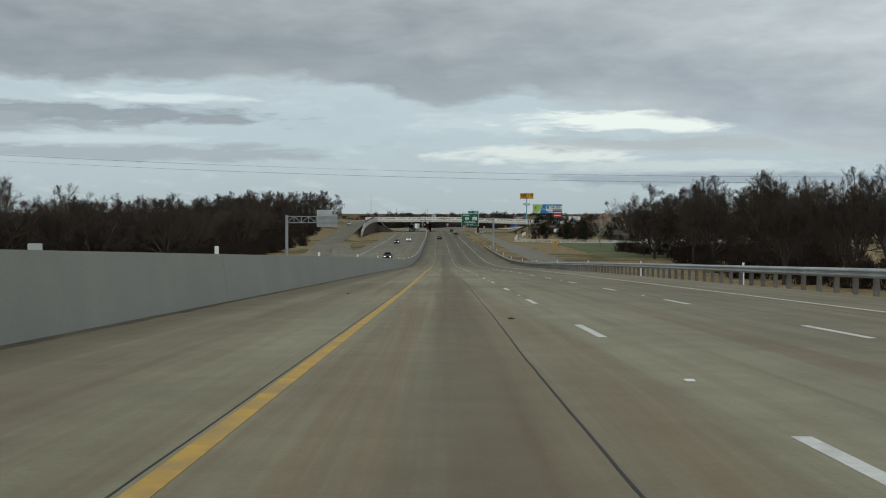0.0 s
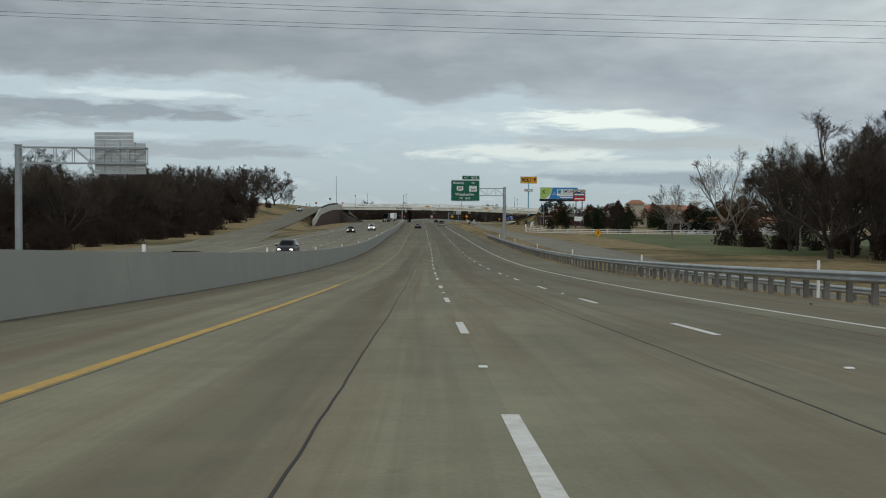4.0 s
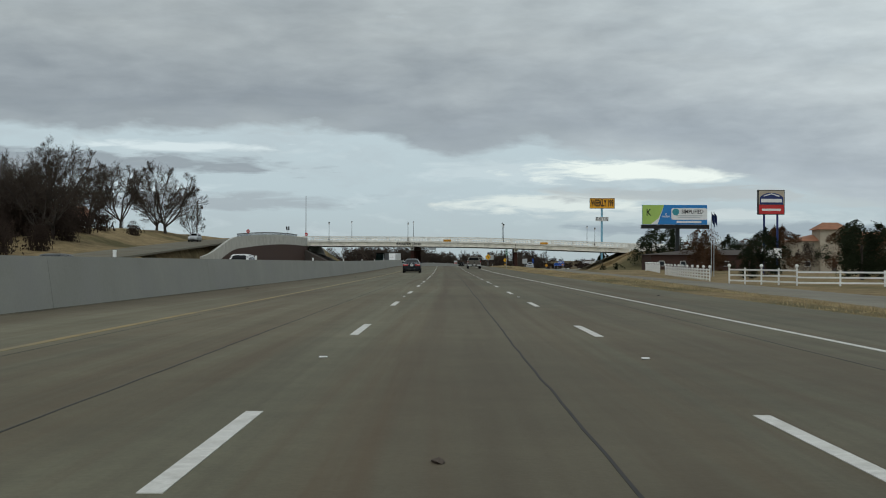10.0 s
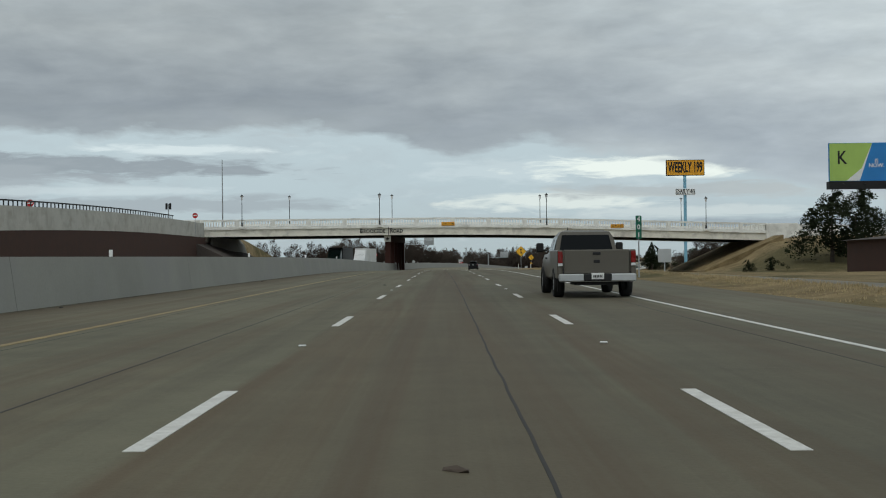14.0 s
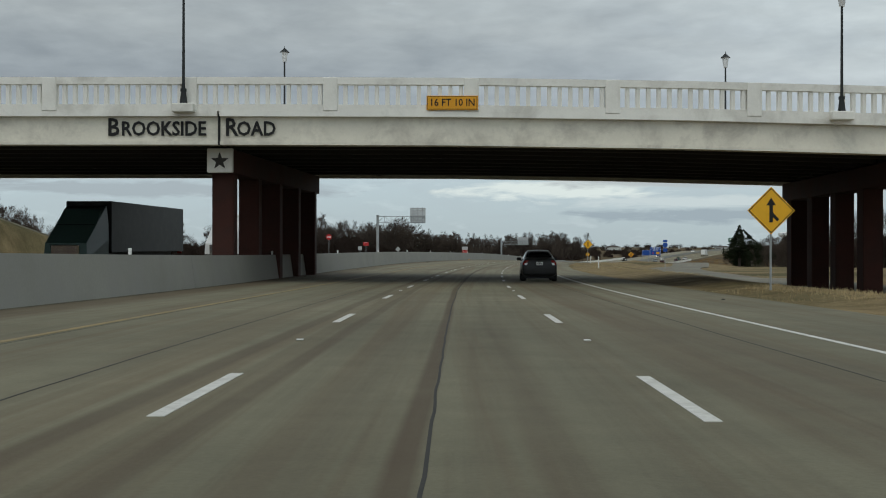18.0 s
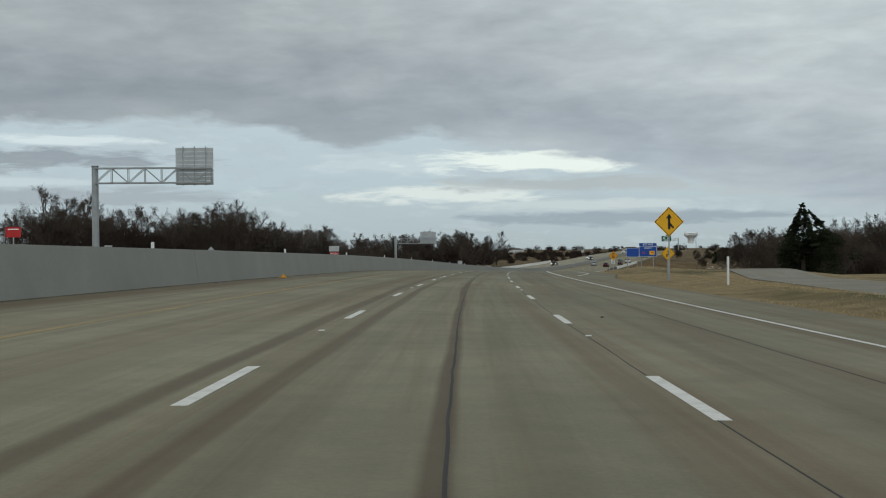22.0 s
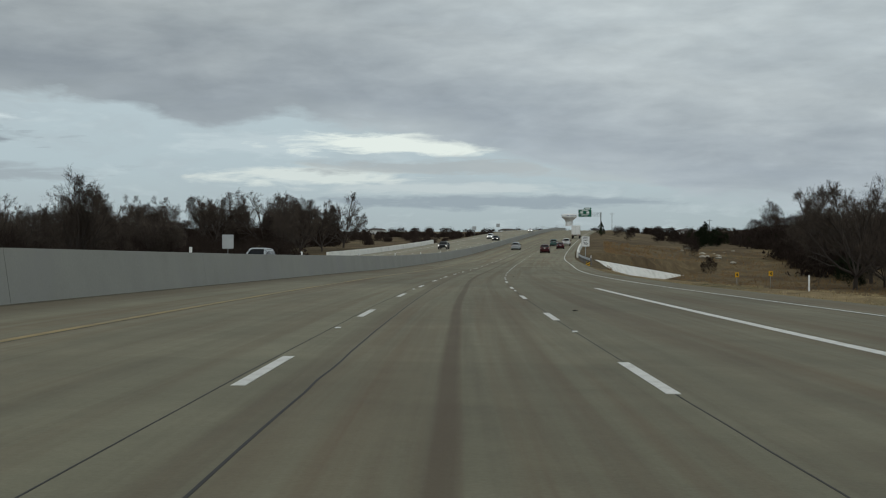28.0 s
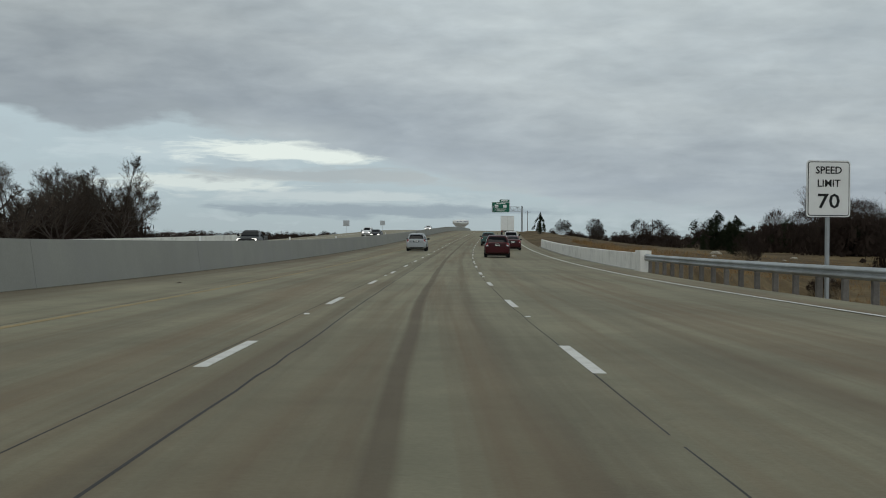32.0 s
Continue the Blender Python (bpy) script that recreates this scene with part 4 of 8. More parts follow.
    for text, x, h in (("B", -11.95, 0.74), ("ROOKSIDE", -9.83, 0.60), ("R", -6.98, 0.74), ("OAD", -5.93, 0.60)):
        lettering("lettering", text, h, pose(x, DECK_Y0 + 0.20, deck_z(-8) - 0.75 + (0.05 if len(text) == 1 else 0.0)), M["black"], br, "raised dark lettering", narrow=0.88, depth=0.02, bold=0.02)
    # clearance plates
    for x, text in ((2.3, "16 FT 10 IN"), (30.0, "16 FT 3 IN")):
        bm = B()
        z = deck_z(x) + 0.36
        box(bm, (x, DECK_Y0 - 0.06, z), (2.15, 0.04, 0.60), bevel=0.01)
        pl = part("clearance_plate", bm, M["sign_orange"], br, "yellow clearance plate")
        for h, w, mat, y in ((0.54, 2.07, M["black"], -0.085), (0.50, 2.03, M["sign_orange"], -0.089)):
            bm = B()
            box(bm, (x, DECK_Y0 + y, z), (w, 0.006, h))
            part("border", bm, mat, pl)
        lettering("lettering", text, 0.30, pose(x, DECK_Y0 - 0.095, z), M["black"], pl, narrow=0.92)
    # embankment slope faces under the ends
    for xa, xb, sgn in ((x0 - 1.0, x0 + 10.5, 1), (x1 - 12.0, x1 + 1.0, -1)):
        bm = B()
        za, zb = (-5.5, -11.2) if sgn > 0 else (-11.7, -6.0)
        prism(bm, [(xa, za), (xb, zb), (xb, -13.5), (xa, -13.5)], 30, pose(0, 696.6, 0))
        part("slope_paving", bm, M["roof_brown"] if sgn > 0 else M["ground"], br)
    return br


bridge = make_bridge()


def bridge_lamp():
    th = empty("lamp_post")
    bm = B()
    bar(bm, (0, 0, 0), (0, 0, 0.5), 0.16, 0.10, 10)
    bar(bm, (0, 0, 0.5), (0, 0, 0.62), 0.13, 0.13, 10)
    part("base", bm, M["dark_steel"], th)
    part("post", bar(B(), (0, 0, 0.6), (0, 0, 4.35), 0.065, 0.05, 8), M["dark_steel"], th)
    bm = B()
    bar(bm, (0, 0, 4.35), (0, 0, 4.95), 0.12, 0.22, 8)
    part("lantern", bm, M["lamp_clear"], th, "clear glass lantern")
    bm = B()
    bar(bm, (0, 0, 4.95), (0, 0, 5.2), 0.32, 0.05, 8)
    bar(bm, (0, 0, 5.2), (0, 0, 5.35), 0.03, 0.01, 6)
    part("cap", bm, M["dark_steel"], th)
    tagged(th, "black lantern-topped lamp post on the overpass parapet", "lamp post", "lamp posts on the overpass")
    return th


def place_bridge_lamps():
    first = None
    for x, y, up in ((-8.9, DECK_Y0 - 0.22, 0.0), (18.45, DECK_Y0 - 0.22, 0.0), (-8.1, DECK_Y1 - 0.1, 0.0), (19.1, DECK_Y1 - 0.1, 0.0), (-27.0, DECK_Y1 - 0.1, 0.0), (-31.5, DECK_Y0 - 0.22, 0), (44.5, DECK_Y0 - 0.22, 0.0), (45, DECK_Y1 - 0.1, 0.0)):
        m = pose(x, y, deck_z(x) + (1.42 if y > 710 else 0.28))
        if first is None:
            first = bridge_lamp()
            first.matrix_basis = m
        else:
            copy_thing(first, m)
        if y < 710:
            bm = B()
            box(bm, (x, DECK_Y0 - 0.2, deck_z(x) + 0.1), (0.9, 0.5, 0.36), bevel=0.03)
            part("lamp_bracket", bm, M["bridge_white"], bridge)


place_bridge_lamps()

# ---- guardrails ----
def w_profile(n):
    """The two-wave section of a steel guardrail beam that faces the road at n."""
    pts = [(0.00, 0.40), (0.03, 0.42), (0.08, 0.47), (0.08, 0.50), (0.01, 0.545), (0.01, 0.575), (0.08, 0.62), (0.08, 0.65), (0.03, 0.70), (0.00, 0.72)]
    return [(n - a, u + 0.06) for a, u in pts] + [(n - a + 0.012, u + 0.06) for a, u in reversed(pts)]


def guardrail(y0, y1, n, label, sign=1, low=0.0):
    th = empty("guardrail")
    tagged(th, label, "guardrail", kind="structure")
    y = y0
    while y < y1 - 0.1:
        b = min(y + 7.62, y1)
        prof = lambda q: [((n(q) if callable(n) else n) + sign * (a - 0.0), u - low) for a, u in w_profile(0.0)]
        sweep("rail_beam", y, b - 0.004, 3.81, prof, M["galv"], th)
        y += 7.62
    bm = B()
    box(bm, (0.13, 0, -0.05), (0.16, 0.16, 1.62), bevel=0.012)
    me = bpy.data.meshes.new("post")
    bm.to_mesh(me); bm.free()
    me.materials.append(M["rail_post"])
    bm = B()
    box(bm, (0.03, 0, 0.62), (0.07, 0.14, 0.34))
    me2 = bpy.data.meshes.new("blockout")
    bm.to_mesh(me2); bm.free()
    me2.materials.append(M["rail_post"])
    y = y0 + 0.3
    while y < y1:
        nn = n(y) if callable(n) else n
        m = frame_at(y, nn, -low) if sign > 0 else frame_at(y, nn, -low) @ pose(0, 0, 0, 0, 0, 180)
        sharing("post", me, th, m)
        y += 1.905 if (y1 - y0) < 400 else 1.905
    return th


RAIL_N = 11.3
guardrail(-60, 374, RAIL_N, "galvanised steel guardrail on square weathered posts")
guardrail(176, 262, 17.6, "low galvanised guardrail beside the service road", low=0.9)
guardrail(1160, 1212, lambda y: road_right(y) + 0.6, "galvanised guardrail leading onto the creek bridge")


# ---- signs ----
def rounded(w, h, r, k=4):
    pts = []
    for cx, cz, a0 in ((w / 2 - r, h / 2 - r, 0), (-w / 2 + r, h / 2 - r, 90), (-w / 2 + r, -h / 2 + r, 180), (w / 2 - r, -h / 2 + r, 270)):
        for i in range(k + 1):
            a = radians(a0 + 90 * i / k)
            pts.append((cx + r * math.cos(a), cz + r * math.sin(a)))
    return pts


def plate(name, w, h, r, mat, parent, m, label="", depth=0.02):
    return part(name, prism(B(), rounded(w, h, r), depth, m), mat, parent, label)


def bordered(name, w, h, mat, parent, m, label="", edge=None, line=0.05, inset=0.0):
    """A sign panel with a rounded border line."""
    p = plate(name, w, h, 0.12 * min(w, h) * 0.6, mat, parent, m, label, 0.03)
    edge = edge or M["sign_white"]
    plate("border", w - 2 * inset, h - 2 * inset, 0.10 * min(w, h) * 0.6, edge, p, m @ pose(0, -0.006, 0), depth=0.005)
    plate("field", w - 2 * inset - 2 * line, h - 2 * inset - 2 * line, 0.08 * min(w, h) * 0.6, mat, p, m @ pose(0, -0.011, 0), depth=0.005)
    return p


def gantry(name, base, top_z, arm_to, label, beam_h=1.4, face=1):
    """A steel mast with a trussed cantilever arm. arm_to: x of the arm's free end."""
    th = empty(name)
    x, y, z = base
    r = 0.31
    part("mast", bar(B(), (x, y, z + 0.15), (x, y, top_z + 0.05), r, r * 0.9, 14), M["galv_post"], th)
    bm = B()
    bar(bm, (x, y, top_z + 0.05), (x, y, top_z + 0.12), r * 1.05, r * 1.05, 14)
    part("mast_cap", bm, M["galv_post"], th)
    bm = B()
    bar(bm, (x, y, z - 0.6), (x, y, z + 0.15), 0.55, 0.55, 14)
    part("footing", bm, M["barrier"], th)
    for dy in (-0.32, 0.32):
        for zz in (top_z - 0.12, top_z - beam_h):
            part("chord", beam(B(), (x, y + dy, zz), (arm_to, y + dy, zz), 0.12, 0.12), M["galv_post"], th)
    n = max(3, round(abs(arm_to - x) / 1.45))
    for dy in (-0.32, 0.32):
        for i in range(n):
            xa, xb = x + (arm_to - x) * i / n, x + (arm_to - x) * (i + 1) / n
            za, zb = (top_z - beam_h, top_z - 0.12) if i % 2 == 0 else (top_z - 0.12, top_z - beam_h)
            part("brace", beam(B(), (xa, y + dy, za), (xb, y + dy, zb), 0.06, 0.06), M["galv_post"], th)
            part("strut", beam(B(), (xb, y + dy, top_z - beam_h), (xb, y + dy, top_z - 0.12), 0.06, 0.06), M["galv_post"], th)
    for i in range(n + 1):
        xa = x + (arm_to - x) * i / n
        for zz in (top_z - 0.12, top_z - beam_h):
            part("strut", beam(B(), (xa, y - 0.32, zz), (xa, y + 0.32, zz), 0.05, 0.05), M["galv_post"], th)
    tagged(th, label, "sign gantry")
    return th


def shield_us(w, h):
    pts = [(-0.36, 0.5), (-0.18, 0.44), (0, 0.5), (0.18, 0.44), (0.36, 0.5), (0.5, 0.36), (0.43, 0.18), (0.5, -0.12), (0.42, -0.34), (0.2, -0.42), (0, -0.52), (-0.2, -0.42), (-0.42, -0.34), (-0.5, -0.12), (-0.43, 0.18), (-0.5, 0.36)]
    return [(a * w, b * h) for a, b in pts]


def exit_gantry():
    g = gantry("sign_gantry", (15.9, 358.1, -11.6), -1.45, 6.6, "galvanised cantilever sign gantry behind the guardrail")
    m = pose(8.84, 357.15, -2.0)
    th = empty("exit_sign")
    p = bordered("panel", 5.15, 3.78, M["sign_green"], th, m, line=0.06, inset=0.03)
    f = lambda x, z: m @ pose(x, -0.012, z)
    W = M["sign_white"]
    lettering("lettering", "B", 0.40, f(-2.02, 1.38), W, p)
    lettering("lettering", "USINESS", 0.32, f(-1.02, 1.34), W, p, narrow=0.95)
    lettering("lettering", "TO", 0.32, f(1.40, 1.32), W, p)
    part("shield", prism(B(), shield_us(1.25, 0.88), 0.006, f(-0.95, 0.37)), W, p, "white route shield")
    lettering("lettering", "287", 0.46, f(-0.95, 0.38) @ pose(0, -0.004, 0), M["black"], p, narrow=0.85)
    plate("shield", 1.36, 1.02, 0.06, W, p, f(1.38, 0.36), "white square route marker", 0.006)
    lettering("lettering", "FM", 0.15, f(1.38, 0.75) @ pose(0, -0.004, 0), M["black"], p)
    lettering("lettering", "664", 0.46, f(1.38, 0.20) @ pose(0, -0.004, 0), M["black"], p, narrow=0.95)
    lettering("lettering", "Waxahachie", 0.50, f(-0.12, -0.66), W, p, narrow=0.96)
    lettering("lettering", "3/4", 0.40, f(-0.75, -1.36), W, p, narrow=0.8)
    lettering("lettering", "MILE", 0.32, f(0.45, -1.38), W, p)
    mt = pose(9.83, 357.15, 0.32)
    t = bordered("tab", 3.15, 0.74, M["sign_green"], th, mt, line=0.05, inset=0.02)
    lettering("lettering", "EXIT", 0.26, mt @ pose(-0.85, -0.012, 0), W, t)
    lettering("lettering", "401B", 0.40, mt @ pose(0.62, -0.012, 0), W, t)
    for x in (-1.6, 0, 1.6):
        part("bracket", beam(B(), m @ Vector((x, 0.06, 1.7)), m @ Vector((x, 0.06, -1.75)), 0.1, 0.08), M["galv_post"], th)
    tagged(th, "green exit sign with route shields for Waxahachie", "road sign")


exit_gantry()


def back_gantry(base, top_z, arm_to, x0, x1, z0, z1, tab, label):
    """A gantry for the opposite carriageway, its sign seen from behind."""
    g = gantry("sign_gantry", base, top_z, arm_to, label)
    th = empty("overhead_sign")
    y = base[1] + 0.45
    h = (z1 - z0) / 9
    for i in range(9):
        bm = B()
        box(bm, ((x0 + x1) / 2, y, z0 + h * (i + 0.5)), (x1 - x0, 0.03, h * 0.94))
        part("slat", bm, M["sign_back"], th)
    if tab:
        for i in range(3):
            bm = B()
            box(bm, ((tab[0] + tab[1]) / 2, y, z1 + 0.3 * (i + 0.5)), (tab[1] - tab[0], 0.03, 0.28))
            part("slat", bm, M["sign_back"], th)
    for i in range(3):
        x = x0 + (x1 - x0) * (0.2 + 0.3 * i)
        part("bracket", beam(B(), (x, y - 0.06, z0 - 0.05), (x, y - 0.06, z1 + 0.1), 0.09, 0.07), M["galv_post"], th)
    tagged(th, "bare aluminium back of an overhead sign", "road sign")


back_gantry((-31.5, 243.0, -11.2), -0.55, -21.0, -25.4, -21.2, -2.8, -0.25, (-25.4, -22.2), "galvanised sign gantry over the opposite lanes")
back_gantry((-13.6, 902.5, -12.0), -2.58, -3.7, -6.8, -3.55, -4.15, -0.9, None, "galvanised sign gantry behind the median wall")
back_gantry((19.2, 1071.3, -15.6), -6.67, 28.7, 24.9, 28.6, -8.0, -5.4, None, "galvanised sign gantry behind the median wall")


def post_sign(name, x, y, base, top, label, category="road sign"):
    th = empty(name)
    part("post", bar(B(), (x, y + 0.06, base - 0.4), (x, y + 0.06, top), 0.04, 0.04, 8), M["galv_post"], th)
    tagged(th, label, category)
    return th


def diamond(th, x, y, zc, half, mat, sym):
    m = pose(x, y, zc)
    p = part("panel", prism(B(), [(0, half), (-half, 0), (0, -half), (half, 0)], 0.01, m), mat, th)
    for k, mm, yy in ((0.95, M["black"], -0.003), (0.90, mat, -0.006)):
        part("border", prism(B(), [(0, half * k), (-half * k, 0), (0, -half * k), (half * k, 0)], 0.003, m @ pose(0, yy, 0)), mm, p)
    if sym == "merge":
        s = half
        arrow = [(0, 0.55), (-0.2, 0.22), (-0.075, 0.22), (-0.075, -0.5), (0.075, -0.5), (0.075, -0.28), (0.26, -0.46), (0.34, -0.36), (0.075, -0.08), (0.075, 0.22), (0.2, 0.22)]
        part("symbol", prism(B(), [(a * s, b * s) for a, b in arrow], 0.003, m @ pose(0, -0.010, 0)), M["black"], p, "black merging arrow")
    elif sym == "bars":
        for k, w in enumerate((0.36, 0.62, 0.5, 0.66)):
            bm = B()
            box(bm, (x, y - 0.010, zc + half * (0.42 - 0.27 * k)), (half * w * (1.2 if k < 3 else 1.0), 0.006, half * 0.13))
            part("text_bar", bm, M["black"], p)
    elif sym == "turn":
        s = half
        part("symbol", prism(B(), [(a * s, b * s) for a, b in [(0.1, 0.5), (-0.15, 0.2), (0.0, 0.2), (0.0, -0.1), (-0.25, -0.1), (-0.25, -0.45), (-0.1, -0.45), (-0.1, -0.22), (0.15, -0.22), (0.15, 0.2), (0.3, 0.2)]], 0.003, m @ pose(0, -0.010, 0)), M["black"], p)


def merge_sign(x, y, base, top, half=0.86, mat="sign_yellow", sym="merge", label="yellow diamond merge sign on a steel post"):
    th = post_sign("warning_sign", x, y, base, top - half, label)
    diamond(th, x, y, top - half, half, M[mat], sym)
    return th


merge_sign(13.83, 696.0, -11.9, -7.31)
s = merge_sign(26.2, 864.0, -12.3, -7.86)
merge_sign(26.2, 864.3, -12.3, -10.1, 0.42, "sign_yellow", "turn", "small yellow diamond plate below the merge sign")
merge_sign(38.4, 397.0, -12.6, -9.2, 0.95, "sign_orange", "turn", "orange-yellow diamond sign beside the service road")
merge_sign(54.7, 1003.7, -14.9, -10.3, 0.85, "sign_orange", "bars", "orange diamond work sign")


def speed_sign():
    th = empty("speed_limit_sign")
    x, y = 95.05, 1182.0
    m = pose(x, y, -13.74, 0, 0, -14)
    for dx in (0,):
        part("post", beam(B(), (x + 0.03, y + 0.09, -18.4), (x + 0.03, y + 0.09, -13.1), 0.09, 0.09), M["galv_post"], th)
    p = bordered("panel", 1.22, 1.55, M["sign_white"], th, m, edge=M["black"], line=0.022, inset=0.03)
    lettering("lettering", "SPEED", 0.20, m @ pose(0, -0.014, 0.50), M["black"], p, narrow=0.98)
    lettering("lettering", "LIMIT", 0.20, m @ pose(0, -0.014, 0.14), M["black"], p, narrow=0.98)
    lettering("lettering", "70", 0.40, m @ pose(0, -0.014, -0.36), M["black"], p, narrow=1.15)
    tagged(th, "white speed limit 70 sign on a steel post", "road sign")


speed_sign()


def far_exit_sign():
    g = gantry("sign_gantry", (214.0, 1524.0, -12.2), -2.65, 203.5, "galvanised cantilever sign gantry on the crest", beam_h=1.6)
    th = empty("exit_sign")
    m = pose(206.3, 1523.4, -3.0, 0, 0, -18)
    p = bordered("panel", 5.9, 3.4, M["sign_green"], th, m, line=0.08, inset=0.03)
    for x, w in ((-1.4, 1.2), (1.3, 1.2)):
        plate("shield", w, 0.95, 0.1, M["sign_white"], p, m @ pose(x, -0.012, 0.35), "white route marker", 0.006)
    for z, w in ((-0.6, 3.6), (-1.2, 2.4), (1.25, 3.0)):
        plate("text_bar", w, 0.22, 0.05, M["sign_white"], p, m @ pose(0, -0.012, z), depth=0.006)
    mt = m @ pose(1.2, 0, 2.15)
    t = bordered("tab", 3.3, 0.8, M["sign_green"], th, mt, line=0.05, inset=0.02)
    plate("text_bar", 2.2, 0.3, 0.05, M["sign_white"], t, mt @ pose(0, -0.012, 0), depth=0.006)
    tagged(th, "green overhead exit sign far along the road", "road sign")


far_exit_sign()


# ---- billboards and tall signs ----
def billboard():
    th = empty("billboard")
    x0, x1, z0, z1, y = 51.14, 67.35, 0.0, 4.88, 659.4
    w, h = x1 - x0, z1 - z0
    cx, cz = (x0 + x1) / 2, (z0 + z1) / 2
    bm = B()
    box(bm, (cx, y + 0.2, cz), (w, 0.36, h), bevel=0.03)
    p = part("panel", bm, M["sign_blue_light"], th)
    q = lambda x, z, d=0.0: pose(x, y - 0.012 - d, z)
    part("green_field", prism(B(), [(0, 0), (0.235 * w, 0), (0.335 * w, h - 0.1), (0, h - 0.1)], 0.01, q(x0 + 0.05, z0 + 0.05)), M["sign_lime"], p)
    part("page_curl", prism(B(), [(0.13 * w, 0), (0.235 * w, 0), (0.335 * w, h - 0.1), (0.25 * w, h * 0.32)], 0.01, q(x0 + 0.05, z0 + 0.05, 0.012)), M["sign_white"], p)
    plate("white_box", 0.555 * w, 0.60 * h, 0.5, M["sign_white"], p, q(cx + 0.225 * w, cz + 0.04 * h), depth=0.01)
    part("emblem", bar(B(), (x0 + 0.515 * w, y - 0.02, cz + 0.14 * h), (x0 + 0.515 * w, y - 0.035, cz + 0.14 * h), 0.85, 0.85, 20), M["sign_teal"], p, "round teal emblem")
    lettering("lettering", "K", 1.7, q(x0 + 1.6, cz + 0.10 * h, 0.012), M["black"], p, narrow=0.8)
    lettering("lettering", "SIMPLIFIED", 1.0, q(x0 + 0.775 * w, cz + 0.15 * h, 0.014), M["black"], p, narrow=0.83)
    plate("text_bar", 6.6, 0.22, 0.06, M["sign_back"], p, q(x0 + 0.72 * w, cz - 0.05 * h, 0.014), depth=0.006)
    plate("text_bar", 5.4, 0.16, 0.05, M["sign_back"], p, q(x0 + 0.72 * w, cz - 0.13 * h, 0.014), depth=0.006)
    plate("text_bar", 6.2, 0.52, 0.06, M["sign_white"], p, q(x0 + 0.72 * w, cz - 0.37 * h, 0.0), depth=0.006)
    lettering("lettering", "IS", 0.5, q(x0 + 0.37 * w, cz + 0.02 * h), M["sign_white"], p)
    lettering("lettering", "NOW.", 0.5, q(x0 + 0.37 * w, cz - 0.10 * h), M["sign_white"], p)
    bm = B()
    box(bm, (cx, y - 0.35, z0 - 0.55), (w + 0.6, 1.3, 0.95), bevel=0.03)
    part("catwalk", bm, M["black"], th)
    bm = B()
    box(bm, (cx, y - 0.9, z0 - 1.05), (w + 1.2, 0.5, 0.06))
    part("catwalk_grate", bm, M["black"], th)
    part("column", bar(B(), (cx + 0.8, y + 0.6, -12.5), (cx + 0.8, y + 0.6, z0 + 1.5), 0.55, 0.55, 14), M["dark_steel"], th)
    for i in range(6):
        x = x0 + w * (i + 0.5) / 6
        part("lamp_arm", beam(B(), (x, y - 0.3, z0 - 0.1), (x, y - 1.7, z0 - 0.5), 0.06, 0.06), M["black"], th)
    tagged(th, "wide blue and green billboard on a black column", "billboard")


M["sign_blue_light"] = surface("billboard_blue", (0.025, 0.20, 0.50), 0.5, vary=0.08, scale=0.4)
M["sign_lime"] = surface("billboard_lime", (0.36, 0.52, 0.12), 0.5, vary=0.08, scale=0.4)
M["sign_teal"] = surface("billboard_teal", (0.05, 0.28, 0.32), 0.5, vary=0.1)
M["sign_navy"] = surface("sign_navy", (0.02, 0.035, 0.13), 0.5, vary=0.1)
billboard()


def weekly_sign():
    th = empty("pylon_sign")
    x0, x1, z0, z1, y = 52.2, 61.0, 9.49, 13.13, 781.4
    cx = (x0 + x1) / 2
    bm = B()
    box(bm, (cx, y + 0.3, (z0 + z1) / 2), (x1 - x0, 0.6, z1 - z0), bevel=0.04)
    c = part("cabinet", bm, M["black"], th)
    bm = B()
    box(bm, (cx, y - 0.01, (z0 + z1) / 2), (x1 - x0 - 0.3, 0.03, z1 - z0 - 0.3))
    part("face", bm, M["sign_orange"], c, "orange-yellow sign face")
    lettering("lettering", "WEEKLY 199", 2.35, pose(cx, y - 0.04, (z0 + z1) / 2), M["black"], c, bold=0.03, narrow=0.43, depth=0.01)
    part("pole", bar(B(), (cx - 0.1, y + 0.3, -12.5), (cx - 0.1, y + 0.3, z0), 0.36, 0.36, 12), M["pole_blue"], th, "pale blue steel pole")
    bm = B()
    box(bm, (56.5, y - 0.2, 5.75), (4.5, 0.3, 1.4), bevel=0.03)
    d = part("lower_panel", bm, M["sign_white"], th)
    bm = B()
    box(bm, (56.5, y - 0.36, 5.75), (4.3, 0.01, 1.2))
    part("border", bm, M["black"], d)
    bm = B()
    box(bm, (56.5, y - 0.37, 5.75), (4.16, 0.01, 1.06))
    part("face", bm, M["sign_white"], d)
    lettering("lettering", "DAILY 40", 0.95, pose(56.5, y - 0.385, 5.75), M["black"], d, narrow=0.78)
    tagged(th, "tall orange weekly-rate sign on a pale blue pole", "pylon sign")


weekly_sign()


